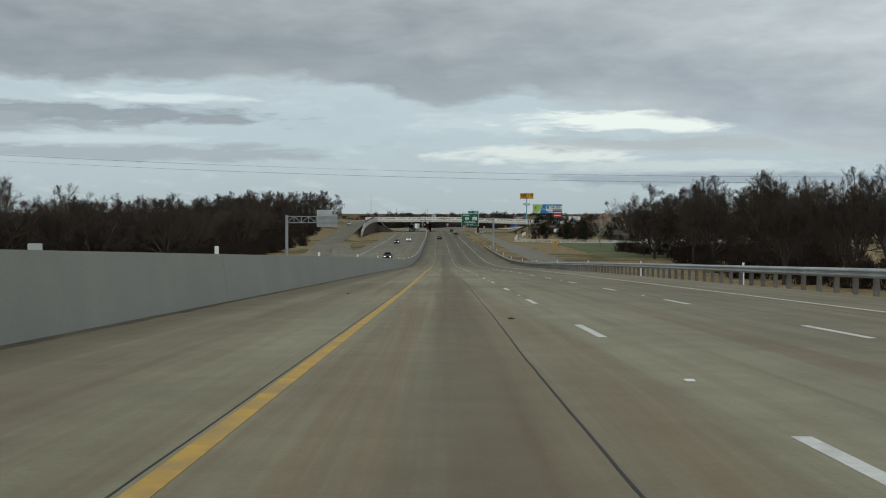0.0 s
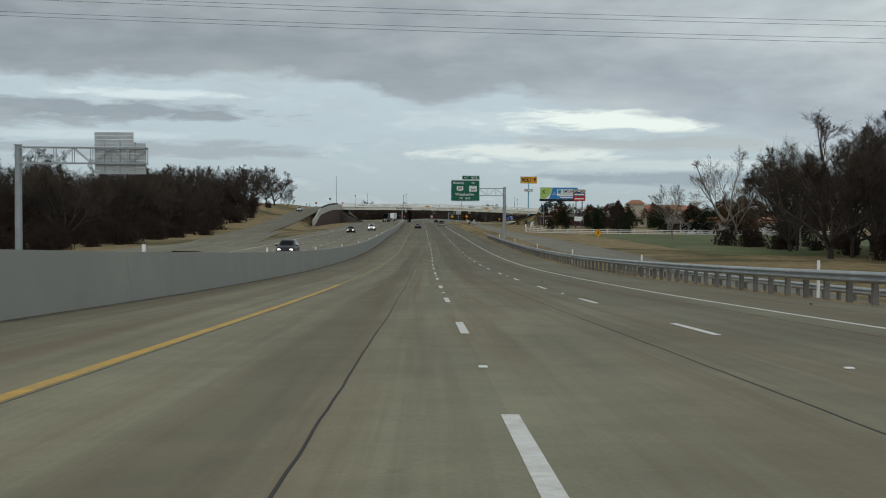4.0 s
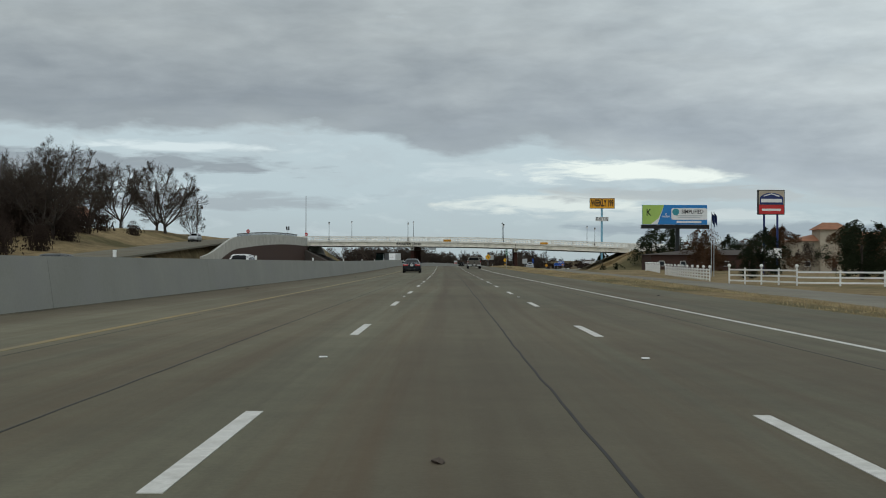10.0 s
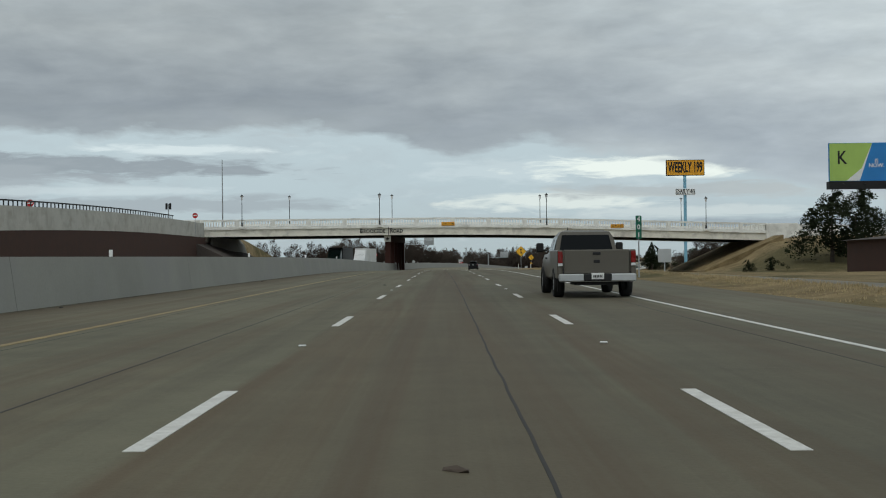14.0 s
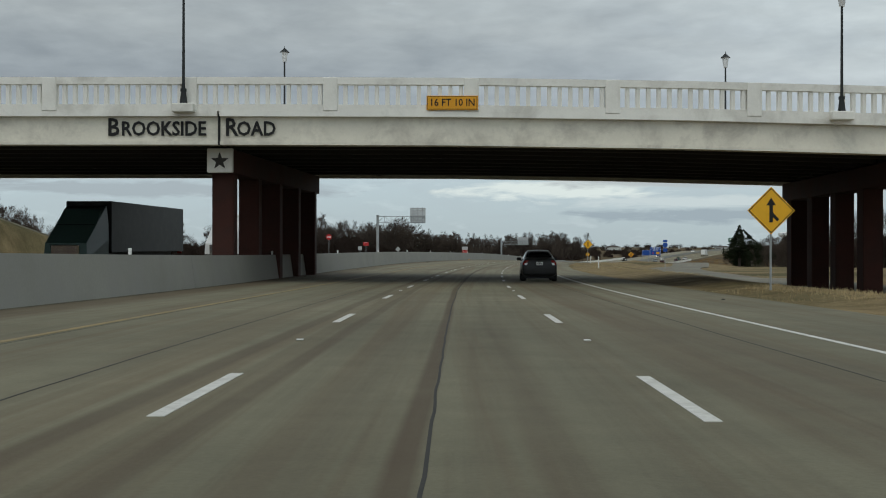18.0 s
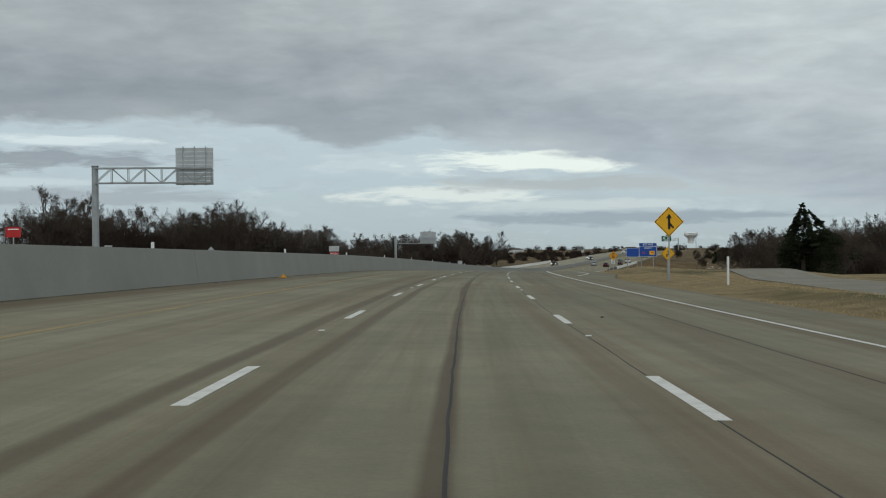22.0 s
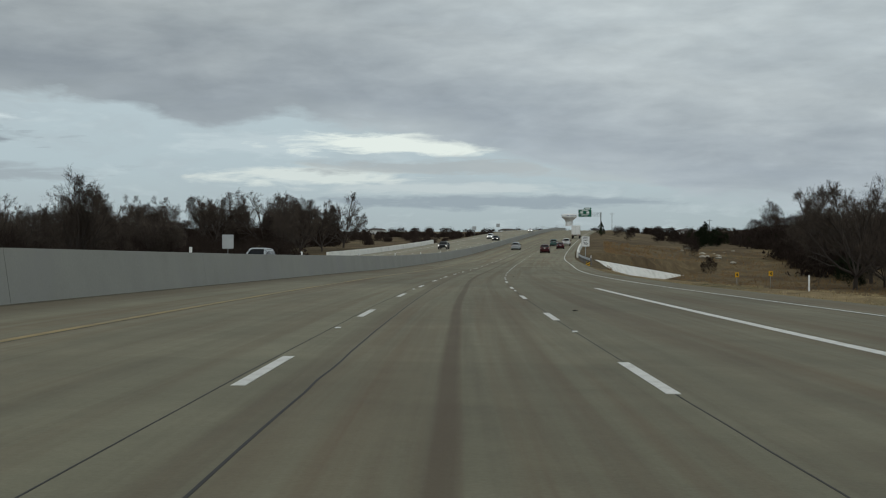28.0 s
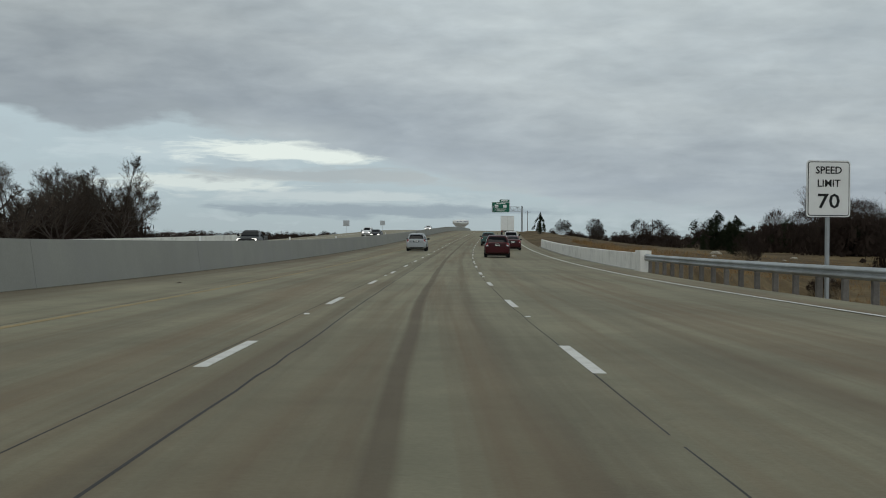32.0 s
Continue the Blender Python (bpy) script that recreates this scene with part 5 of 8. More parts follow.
def inn_sign():
    th = empty("pylon_sign")
    x0, x1, z0, z1, y = 52.0, 56.2, -1.9, 2.0, 550.6
    cx = (x0 + x1) / 2
    bm = B()
    box(bm, (cx, y + 0.35, (z0 + z1) / 2), (x1 - x0, 0.7, z1 - z0), bevel=0.04)
    c = part("cabinet", bm, M["dark_steel"], th)
    bm = B()
    box(bm, (cx, y - 0.01, z0 + 2.68), (x1 - x0 - 0.24, 0.03, 2.2))
    part("upper_face", bm, M["stucco"], c)
    part("arch", prism(B(), [(-1.85, -0.75), (1.85, -0.75), (1.85, 0.35), (1.3, 0.8), (0.55, 1.05), (-0.55, 1.05), (-1.3, 0.8), (-1.85, 0.35)], 0.02, pose(cx, y - 0.05, z0 + 2.35)), M["sign_navy"], c, "navy arched emblem")
    bm = B()
    box(bm, (cx, y - 0.012, z0 + 0.82), (x1 - x0 - 0.24, 0.03, 1.42))
    part("lower_face", bm, M["sign_red"], c, "red lower panel")
    part("roof_line", prism(B(), [(-1.3, 0), (0, 0.4), (1.3, 0), (1.2, -0.12), (0, 0.25), (-1.2, -0.12)], 0.01, pose(cx, y - 0.065, z0 + 2.95)), M["sign_white"], c)
    plate("text_bar", 3.3, 0.55, 0.1, M["sign_white"], c, pose(cx, y - 0.065, z0 + 2.2), depth=0.01)
    plate("text_bar", 3.0, 0.34, 0.1, M["sign_white"], c, pose(cx, y - 0.04, z0 + 0.75), depth=0.01)
    for x in (x0 + 1.05, x1 - 1.05):
        part("leg", bar(B(), (x, y + 0.4, -12.5), (x, y + 0.4, z0), 0.17, 0.17, 10), M["sign_navy"], th)
    bm = B()
    box(bm, (cx, y, -8.0), (3.2, 0.3, 1.5), bevel=0.03)
    part("message_board", bm, M["sign_white"], th)
    tagged(th, "inn pylon sign with navy and red panels on two legs", "pylon sign")


inn_sign()

# ---- trees: a trunk, rising limbs, boughs, branches and fine twigs, each forking from the one before ----
def grow(seed, fork, radius, trunk, limbs=5, spread=38.0, boughs=6, branches=6, twigs=8, sprigs=4, stems=1, droop=0.0, fine=1.0):
    """Limbs and twigs of a bare tree one metre high: fork is the height of the lowest fork, radius the crown's reach."""
    rs = np.random.RandomState(seed)
    lv, lf = [], []
    up = np.array([0.0, 0.0, 1.0])

    def unit(v):
        return v / (np.linalg.norm(v) + 1e-9)

    def turned(d, degrees):
        """A direction that leaves d by that angle, to any side."""
        s = unit(np.cross(d, rs.normal(size=3)))
        a = radians(degrees)
        return unit(d * math.cos(a) + s * math.sin(a))

    def tube(pts, r0, r1, sides):
        i = len(lv)
        k = len(pts)
        for j, p in enumerate(pts):
            v = unit(pts[min(j + 1, k - 1)] - pts[max(j - 1, 0)])
            s = unit(np.cross(v, (0.31, 0.77, 0.55)))
            u = np.cross(v, s)
            r = r0 + (r1 - r0) * j / (k - 1)
            for q in range(sides):
                an = 2 * math.pi * q / sides
                lv.append(tuple(p + s * (r * math.cos(an)) + u * (r * math.sin(an))))
        for j in range(k - 1):
            for q in range(sides):
                a, b = i + j * sides + q, i + j * sides + (q + 1) % sides
                lf.append((a, b, b + sides, a + sides))

    shoots = []

    def course(p, d, length, steps, wander, lift):
        """A wandering line of points that bends upwards (or droops)."""
        pts = [p]
        for _ in range(steps):
            d = unit(d + rs.normal(size=3) * wander + up * lift)
            pts.append(pts[-1] + d * length / steps)
        return pts, d

    def along(pts, k):
        f = k * (len(pts) - 1)
        i = min(int(f), len(pts) - 2)
        return pts[i] + (pts[i + 1] - pts[i]) * (f - i), unit(pts[i + 1] - pts[i])

    mid = 0.42 + 0.25 * fork
    axes = np.array([radius, radius, 0.97 - mid])
    phase = rs.uniform(0, 6.3, 2)

    def room(p, d):
        """How far it is from p along d to the crown's uneven outline."""
        an = math.atan2(p[1], p[0])
        ax = axes * (1 + 0.09 * math.sin(3 * an + phase[0]) + 0.07 * math.sin(5 * an + 6 * p[2] + phase[1]))
        o, v = (p - np.array([0, 0, mid])) / ax, d / ax
        a, b, c = v @ v, o @ v, o @ o - 1
        h = b * b - a * c
        return max(0.0, (-b + math.sqrt(h)) / a) if h > 0 else 0.0

    def branch(p, d, length, r, level):
        length = min(length, 0.025 + room(p, d) * rs.uniform(0.78, 1.0))
        if level == 3:
            pts, _ = course(p, d, length, 2, 0.22, 0.05 - droop)
            shoots.append(pts)
            return
        pts, end = course(p, d, length, 4 if level < 2 else 3, 0.13 + 0.04 * level, (0.13, 0.09, 0.05)[level] - droop * level * 0.5)
        tube(pts, r, r * 0.45, 6 if level == 0 else 4 if level == 1 else 3)
        n = boughs if level == 0 else branches if level == 1 else 4
        for i in range(n):
            k = 0.22 + 0.78 * (i + rs.uniform()) / n
            q, e = along(pts, min(1.0, k))
            branch(q, turned(e, rs.uniform(22, 58) * (1.1 - 0.35 * k)), max(0.05, length * rs.uniform(0.42, 0.66) * (1.12 - 0.35 * k)), max(0.0011, r * (0.62 - 0.22 * k)), level + 1)
        branch(pts[-1], end, max(0.05, length * 0.45), max(0.0011, r * 0.45), level + 1)

    for k in range(stems):
        base = np.array([0.0, 0.0, -0.03]) if stems == 1 else np.array([0.09 * math.cos(2.4 * k), 0.09 * math.sin(2.4 * k), -0.03])
        lean = unit(up + rs.normal(size=3) * np.array([0.05, 0.05, 0]) + (base * 2.5 if stems > 1 else 0))
        pts, d = course(base, lean, fork + 0.03, 3, 0.035, 0.0)
        tube(pts, trunk * 1.25, trunk * 0.85, 7)
        turn = rs.uniform(0, 6.3)
        for i in range(limbs):
            an = turn + 2 * math.pi * (i + rs.uniform(-0.25, 0.25)) / limbs
            tip = radians(spread * (rs.uniform(0.15, 0.45) if i == 0 else rs.uniform(0.6, 1.15)))
            e = unit(np.array([math.cos(an) * math.sin(tip), math.sin(an) * math.sin(tip), math.cos(tip)]) + (d - up))
            q, _ = along(pts, rs.uniform(0.72, 1.0))
            branch(q, e, rs.uniform(0.5, 0.75), trunk * rs.uniform(0.5, 0.72), 0)
    # the twigs, all at once: each shoot carries several, each twig a few sprigs
    def bent(d, lo, hi):
        side = np.cross(d, rs.normal(size=d.shape))
        side /= np.linalg.norm(side, axis=1)[:, None] + 1e-9
        an = np.radians(rs.uniform(lo, hi, len(d)))[:, None]
        return d / (np.linalg.norm(d, axis=1)[:, None] + 1e-9) * np.cos(an) + side * np.sin(an)

    def blades(p, q, w):
        side = np.cross(q - p, rs.normal(size=p.shape))
        side *= w / (np.linalg.norm(side, axis=1)[:, None] + 1e-9)
        return np.stack([p - side, p + side, q], 1).reshape(-1, 3)

    sh = np.array(shoots)
    p = np.concatenate([sh[:, 0], sh[:, 1]])
    q = np.concatenate([sh[:, 1], sh[:, 2]])
    rows = [blades(p, q + (q - p) * 0.25, 0.0010 * fine)]
    p, q = np.repeat(p, twigs // 2 + 1, 0), np.repeat(q, twigs // 2 + 1, 0)
    o = p + (q - p) * rs.uniform(0.0, 1.0, len(p))[:, None]
    reach = np.linalg.norm(q - p, axis=1)[:, None] * rs.uniform(0.7, 1.7, len(p))[:, None]
    e = bent(q - p, 15, 55) * reach + up * reach * (0.12 - droop)
    rows.append(blades(o, o + e, 0.0007 * fine))
    o, e = np.repeat(o, sprigs, 0), np.repeat(e, sprigs, 0)
    o = o + e * rs.uniform(0.15, 1.0, len(o))[:, None]
    rows.append(blades(o, o + bent(e, 12, 60) * np.linalg.norm(e, axis=1)[:, None] * rs.uniform(0.3, 0.65, len(o))[:, None], 0.00055 * fine))
    t = np.concatenate(rows)
    tf = np.arange(len(t)).reshape(-1, 3).tolist()
    return lv, lf, t.tolist(), tf


def tree_meshes(seed, material, **how):
    lv, lf, tv, tf = grow(seed, **how)
    out = []
    for name, v, fc, mat in (("trunk", lv, lf, "bark_pale" if material == "twig_pale" else "bark"), ("crown", tv, tf, material)):
        me = bpy.data.meshes.new(name)
        me.from_pydata(v, [], fc)
        me.materials.append(M[mat])
        out.append(me)
    return out


def leafy_meshes(seed, width, leaves, material, cone=False):
    """An evergreen one metre high: a trunk and a crown of small leaf sprays with gaps and an uneven outline."""
    rnd = random.Random(seed)
    bm = B()
    bar(bm, (0, 0, -0.03), (0, 0, 0.6), 0.025, 0.008, 6)
    trunk = bpy.data.meshes.new("trunk")
    bm.to_mesh(trunk)
    bm.free()
    trunk.materials.append(M["bark"])
    tv, tf = [], []
    lumps = [(Vector((rnd.gauss(0, 0.34), rnd.gauss(0, 0.34), rnd.uniform(0.12, 0.92))), rnd.uniform(0.14, 0.26)) for _ in range(26)]
    for k in range(leaves):
        c, r = rnd.choice(lumps)
        d = Vector((rnd.gauss(0, 1), rnd.gauss(0, 1), rnd.gauss(0, 1))).normalized() * r * rnd.uniform(0.5, 1.05)
        p = c + Vector((d.x, d.y, d.z * 0.8))
        squeeze = (1.12 - p.z) if cone else math.sqrt(max(0.05, 1 - (max(0, p.z - 0.35) / 0.68) ** 2))
        p = Vector((p.x * width * squeeze, p.y * width * squeeze, max(0.02, p.z)))
        n = Vector((rnd.gauss(0, 1), rnd.gauss(0, 1), rnd.gauss(0, 0.8))).normalized()
        s = n.orthogonal().normalized() * rnd.uniform(0.007, 0.016)
        t = n.cross(s) * rnd.uniform(0.5, 0.9)
        i = len(tv)
        tv.extend((p - s, p + t * 0.6, p + s, p - t))
        tf.append((i, i + 1, i + 2, i + 3))
    # denser sprays inside the crown
    for k in range(320):
        c, r = rnd.choice(lumps)
        p = c + Vector((rnd.gauss(0, 1), rnd.gauss(0, 1), rnd.gauss(0, 1))) * r * 0.38
        squeeze = 0.9 * ((1.12 - p.z) if cone else math.sqrt(max(0.05, 1 - (max(0, p.z - 0.35) / 0.68) ** 2)))
        p = Vector((p.x * width * squeeze, p.y * width * squeeze, max(0.05, p.z)))
        s = Vector((rnd.gauss(0, 1), rnd.gauss(0, 1), rnd.gauss(0, 0.7))) * 0.028
        t = Vector((rnd.gauss(0, 1), rnd.gauss(0, 1), rnd.gauss(0, 0.7))) * 0.028
        i = len(tv)
        tv.extend((p - s, p + t * 0.7, p + s, p - t))
        tf.append((i, i + 1, i + 2, i + 3))
    crown = bpy.data.meshes.new("crown")
    crown.from_pydata(tv, [], tf)
    crown.materials.append(M[material])
    return [trunk, crown]


KINDS = {
    "tall": [tree_meshes(11 + i, "twig", fork=0.20, radius=0.27, trunk=0.014, limbs=4, spread=32, boughs=6, branches=5) for i in range(4)],
    "wide": [tree_meshes(31 + i, "twig", fork=0.13, radius=0.43, trunk=0.017, limbs=6, spread=54, boughs=5, branches=5) for i in range(4)],
    "pale": [tree_meshes(41 + i, "twig_pale", fork=0.24, radius=0.33, trunk=0.012, limbs=4, spread=40, boughs=5, branches=4, twigs=4, sprigs=2) for i in range(2)],
    "brush": [tree_meshes(51 + i, "twig_dark", fork=0.06, radius=0.42, trunk=0.006, limbs=3, spread=40, boughs=4, branches=4, twigs=6, stems=5, fine=1.4) for i in range(3)],
    "cedar": [leafy_meshes(71 + i, 0.62, 7500, "cedar") for i in range(3)],
    "cone": [leafy_meshes(81 + i, 0.55, 7500, "cedar", cone=True) for i in range(2)],
    "brown": [leafy_meshes(91 + i, 0.68, 7500, "brown_leaf") for i in range(2)],
}
TREE_LABEL = {
    "tall": ("tree", "tall bare winter tree with fine grey-brown twigs", "tree"),
    "wide": ("tree", "spreading bare winter tree with a rounded crown", "tree"),
    "pale": ("tree", "sparse pale grey bare tree at the field edge", "tree"),
    "brush": ("scrub_tree", "dark bare scrub tree with many stems", "tree"),
    "cedar": ("cedar", "dark green rounded cedar beside the road", "tree"),
    "cone": ("cedar", "dark green pointed cedar in dry grass", "tree"),
    "brown": ("oak", "oak with russet winter leaves", "tree"),
}


def ground_z(x, y):
    """Height of the land at a place, by the road's own coordinates."""
    yy = y
    for _ in range(5):
        h = heading(yy)
        yy += (x - spline(LINE_X, yy)) * math.sin(h) + (y - yy) * math.cos(h)
    h = heading(yy)
    return land(yy, (x - spline(LINE_X, yy)) * math.cos(h) - (y - yy) * math.sin(h))


tree_random = random.Random(5)


def tree(kind, x, y, height, wide=1.0, z=None, group=""):
    name, label, cat = TREE_LABEL[kind]
    th = empty(name)
    for me in tree_random.choice(KINDS[kind]):
        sharing(me.name.split(".")[0], me, th)
    z = ground_z(x, y) - 0.15 if z is None else z
    th.matrix_basis = pose(x, y, z, 0, 0, tree_random.uniform(0, 360)) @ Matrix.Diagonal((height * wide, height * wide, height, 1))
    tagged(th, label, cat, group)
    return th


def wood(y0, y1, n0, n1, count, mix, h0, h1, seed, group):
    """Single trees scattered over a strip beside the road."""
    rnd = random.Random(seed)
    kinds = [k for k, c in mix for _ in range(c)]
    for i in range(count):
        y = y0 + (y1 - y0) * (i + rnd.random()) / count
        n = rnd.uniform(n0, n1)
        p = at(y, n)
        if not in_wood(p.x, p.y):
            continue
        k = rnd.choice(kinds)
        f = {"brush": 0.62, "cedar": 0.5, "cone": 0.6, "brown": 0.7}.get(k, 1.0)
        tree(k, p.x, p.y, rnd.uniform(h0, h1) * f, rnd.uniform(0.85, 1.2), land(y, n) - 0.2, group)


def tangle(seed, sticks, cores):
    """A bush of the wood's edge one metre high: crossing stems and sprigs, thick low down, thin at the top."""
    rs = np.random.RandomState(seed)
    n = sticks
    z = rs.uniform(0, 1, n) ** 0.8
    r = np.sqrt(rs.uniform(0, 1, n)) * (0.42 * np.sqrt(np.clip(1.05 - z ** 2.2, 0.03, 1)))
    an = rs.uniform(0, 2 * math.pi, n)
    p = np.stack([r * np.cos(an), r * np.sin(an), z * 0.9], 1)
    d = rs.normal(size=(n, 3)) * np.array([0.5, 0.5, 0.45]) + np.array([0, 0, 0.75]) + p * np.array([1.2, 1.2, 0])
    d *= (rs.uniform(0.05, 0.17, n) / np.linalg.norm(d, axis=1))[:, None]
    s = np.cross(d, rs.normal(size=(n, 3)))
    s *= (rs.uniform(0.0012, 0.0034, n) / (np.linalg.norm(s, axis=1) + 1e-9))[:, None]
    v = np.stack([p - s, p + s, p + d], 1).reshape(-1, 3)
    f = [(3 * i, 3 * i + 1, 3 * i + 2) for i in range(n)]
    # the shaded heart of the bush: ragged clumps of close stems
    q = rs.normal(size=(cores, 3)) * np.array([0.20, 0.20, 0.0]) + np.array([0, 0, 1.0]) * rs.uniform(0.02, 0.62, cores)[:, None]
    a = rs.normal(size=(cores, 3)) * np.array([0.018, 0.018, 0.05])
    b = rs.normal(size=(cores, 3)) * np.array([0.018, 0.018, 0.04])
    w = np.stack([q - a, q - b, q + a * 0.8, q + b], 1).reshape(-1, 3)
    k = len(v)
    f += [(k + 4 * i, k + 4 * i + 1, k + 4 * i + 2, k + 4 * i + 3) for i in range(cores)]
    return np.concatenate([v, w]).astype(np.float32), f


BRUSH = [tangle(61 + i, 1800, 620) for i in range(5)]
FAR_BRUSH = [tangle(161 + i, 300, 330) for i in range(3)]


def in_wood(x, y):
    """West of the descent past the creek the wood ends at a slanting edge."""
    return y < 1230 or x > 120 + 0.36 * (y - 1230) or x < 84 + 0.06 * (y - 1330)


def thicket(y0, y1, n0, n1, count, h0, h1, seed, label, anywhere=False):
    """Undergrowth too thick to count: one object of many bushes."""
    rnd = random.Random(seed)
    vs, fs, off = [], [], 0
    for i in range(count):
        y = y0 + (y1 - y0) * (i + rnd.random()) / count
        n = rnd.uniform(n0, n1)
        p = at(y, n)
        if -45 < n < 24 or not (anywhere or in_wood(p.x, p.y)):
            continue
        v, f = rnd.choice(BRUSH)
        a = rnd.uniform(0, 6.3)
        h = rnd.uniform(h0, h1)
        w = h * rnd.uniform(0.9, 1.4)
        c, s = math.cos(a) * w, math.sin(a) * w
        q = np.empty_like(v)
        q[:, 0] = v[:, 0] * c - v[:, 1] * s + p.x
        q[:, 1] = v[:, 0] * s + v[:, 1] * c + p.y
        q[:, 2] = v[:, 2] * h + land(y, n) - 0.2
        vs.append(q)
        fs.extend(tuple(k + off for k in t) for t in f)
        off += len(v)
    ob = mesh_object("thicket", np.concatenate(vs).tolist(), fs, M["twig_dark"])
    tagged(ob, label, "thicket", kind="stuff")
    return ob


# the descent: a dark thicket to the west, tall bare trees to the east
thicket(150, 590, -68, -56, 80, 3, 6, 12, "low dark scrub below the wood")
thicket(150, 590, -86, -64, 130, 6, 10, 1, "dense dark winter thicket west of the carriageways")
thicket(150, 600, -112, -84, 75, 9.5, 13.5, 11, "dense dark winter thicket west of the carriageways")
wood(140, 580, -100, -60, 66, [("wide", 5), ("tall", 1)], 14, 18, 1, "wood west of the descent")
thicket(150, 420, -58, -50, 60, 2.5, 4.5, 13, "low dark scrub below the wood")
thicket(170, 345, 50, 84, 95, 3, 6.5, 2, "dark undergrowth beneath the bare trees")
wood(168, 345, 50, 84, 44, [("tall", 3), ("wide", 3)], 15, 20, 2, "wood beside the service road")
for x, y, h, w in ((-59, 622, 16.5, 1.1), (-66, 612, 15.5, 1.05), (-74, 616, 16, 1.1), (-82, 622, 15, 1.1), (-88, 628, 15.5, 1.1), (-96, 612, 15.5, 1.1), (-107, 622, 15, 1.1), (-54, 626, 8.5, 0.8), (-64, 634, 15.5, 1.1), (-79, 634, 15, 1.1), (-92, 620, 15.5, 1.1), (-101, 632, 16, 1.1)):
    tree("wide", x, y, h, w, None, "trees on the knoll")
thicket(1120, 1268, -78, -50, 75, 6, 9.5, 38, "dense grey-brown wood beyond the opposite carriageway")
thicket(985, 1260, -62, -46, 120, 3.5, 6.5, 34, "low dark scrub below the wood")
thicket(975, 1260, -92, -60, 135, 6, 9.5, 3, "dense grey-brown wood beyond the opposite carriageway")
thicket(1000, 1560, -150, -70, 120, 8, 11.5, 33, "dense grey-brown wood beyond the opposite carriageway")
wood(985, 1270, -100, -54, 62, [("wide", 4), ("tall", 2)], 12, 17, 3, "wood along the west side")
wood(1270, 1560, -160, -60, 40, [("wide", 3), ("tall", 3)], 14, 19, 31, "wood along the west side")
thicket(1150, 1262, 74, 120, 60, 5, 8.5, 4, "dark thicket above the creek")
thicket(1265, 1440, 62, 125, 95, 7, 11, 44, "dark thicket above the creek")
wood(1140, 1400, 62, 110, 44, [("wide", 3), ("tall", 1), ("cedar", 2)], 10, 15, 4, "wood past the creek")
wood(1340, 1500, 52, 110, 26, [("cedar", 4), ("brush", 2)], 7, 12, 41, "wood past the creek")
thicket(790, 950, -130, -58, 60, 3, 5, 55, "dark winter thicket past the overpass")
wood(790, 940, -120, -60, 30, [("wide", 4), ("brush", 1), ("cedar", 1)], 8, 11, 5, "wood past the overpass")
wood(400, 660, 78, 140, 34, [("cedar", 3), ("brown", 3), ("brush", 2)], 10, 16, 6, "trees round the inn")
thicket(840, 1130, 66, 120, 70, 4, 8, 77, "dark winter scrub beside the service road")
wood(830, 1130, 64, 110, 26, [("cedar", 1), ("brush", 1), ("wide", 4)], 11, 15.5, 7, "trees beside the service road")
thicket(1420, 1620, -330, -46, 200, 3.0, 5.0, 35, "low dark hedge line on the western rise", True)
thicket(1640, 1760, -300, 160, 170, 3.0, 5.0, 36, "low dark hedge line along the crest", True)
thicket(1400, 1600, 34, 140, 60, 3.0, 5.5, 37, "low dark scrub on the hillside")
for kind, x, y, h in (("cone", 172, 1400, 4.6), ("brush", 180, 1406, 4.2), ("brush", 168, 1362, 4.5), ("brush", 176, 1358, 5.0), ("cedar", 188, 1352, 7.5), ("cedar", 196, 1360, 6.5), ("brush", 184, 1366, 5.5), ("cedar", 172, 1318, 6.0), ("wide", 153, 1206, 21.0), ("wide", 167, 1224, 20.0), ("brush", 150, 1262, 4.0), ("brush", 158, 1290, 5.0)):
    tree(kind, x, y, h, 1.05)
wood(1000, 1080, -84, -52, 20, [("wide", 1)], 14, 17.5, 32, "wood along the west side")
tree("wide", 203, 1230, 25, 0.85)
for x, y, h in ((58, 474, 6.5), (68, 477, 7.5), (80, 478, 8.0), (52, 503, 7.0), (90, 470, 7.0), (62, 508, 8.5)):
    tree("cedar", x, y, h, 1.2)
tree("pale", 56, 357, 18, 1.2)
tree("pale", 52, 385, 12, 1.2)
tree("pale", 61, 372, 15, 1.1)
tree("cone", 82.8, 987.9, 11.0, 1.7)
tree("cedar", 86.5, 990, 8.5, 1.3)
tree("tall", 72, 325, 21, 1.1)
tree("pale", 63, 338, 16, 1.0)
tree("wide", 171, 1250, 21, 1.0)
for x, y, h, w in ((112, 1098, 15.5, 1.15), (121, 1110, 16, 1.1), (118, 1088, 14, 1.1), (131, 1102, 16, 1.1), (128, 1082, 15, 1.1), (140, 1110, 16, 1.1), (142, 1090, 15, 1.1)):
    tree("wide", x, y, h, w, None, "trees beside the service road")


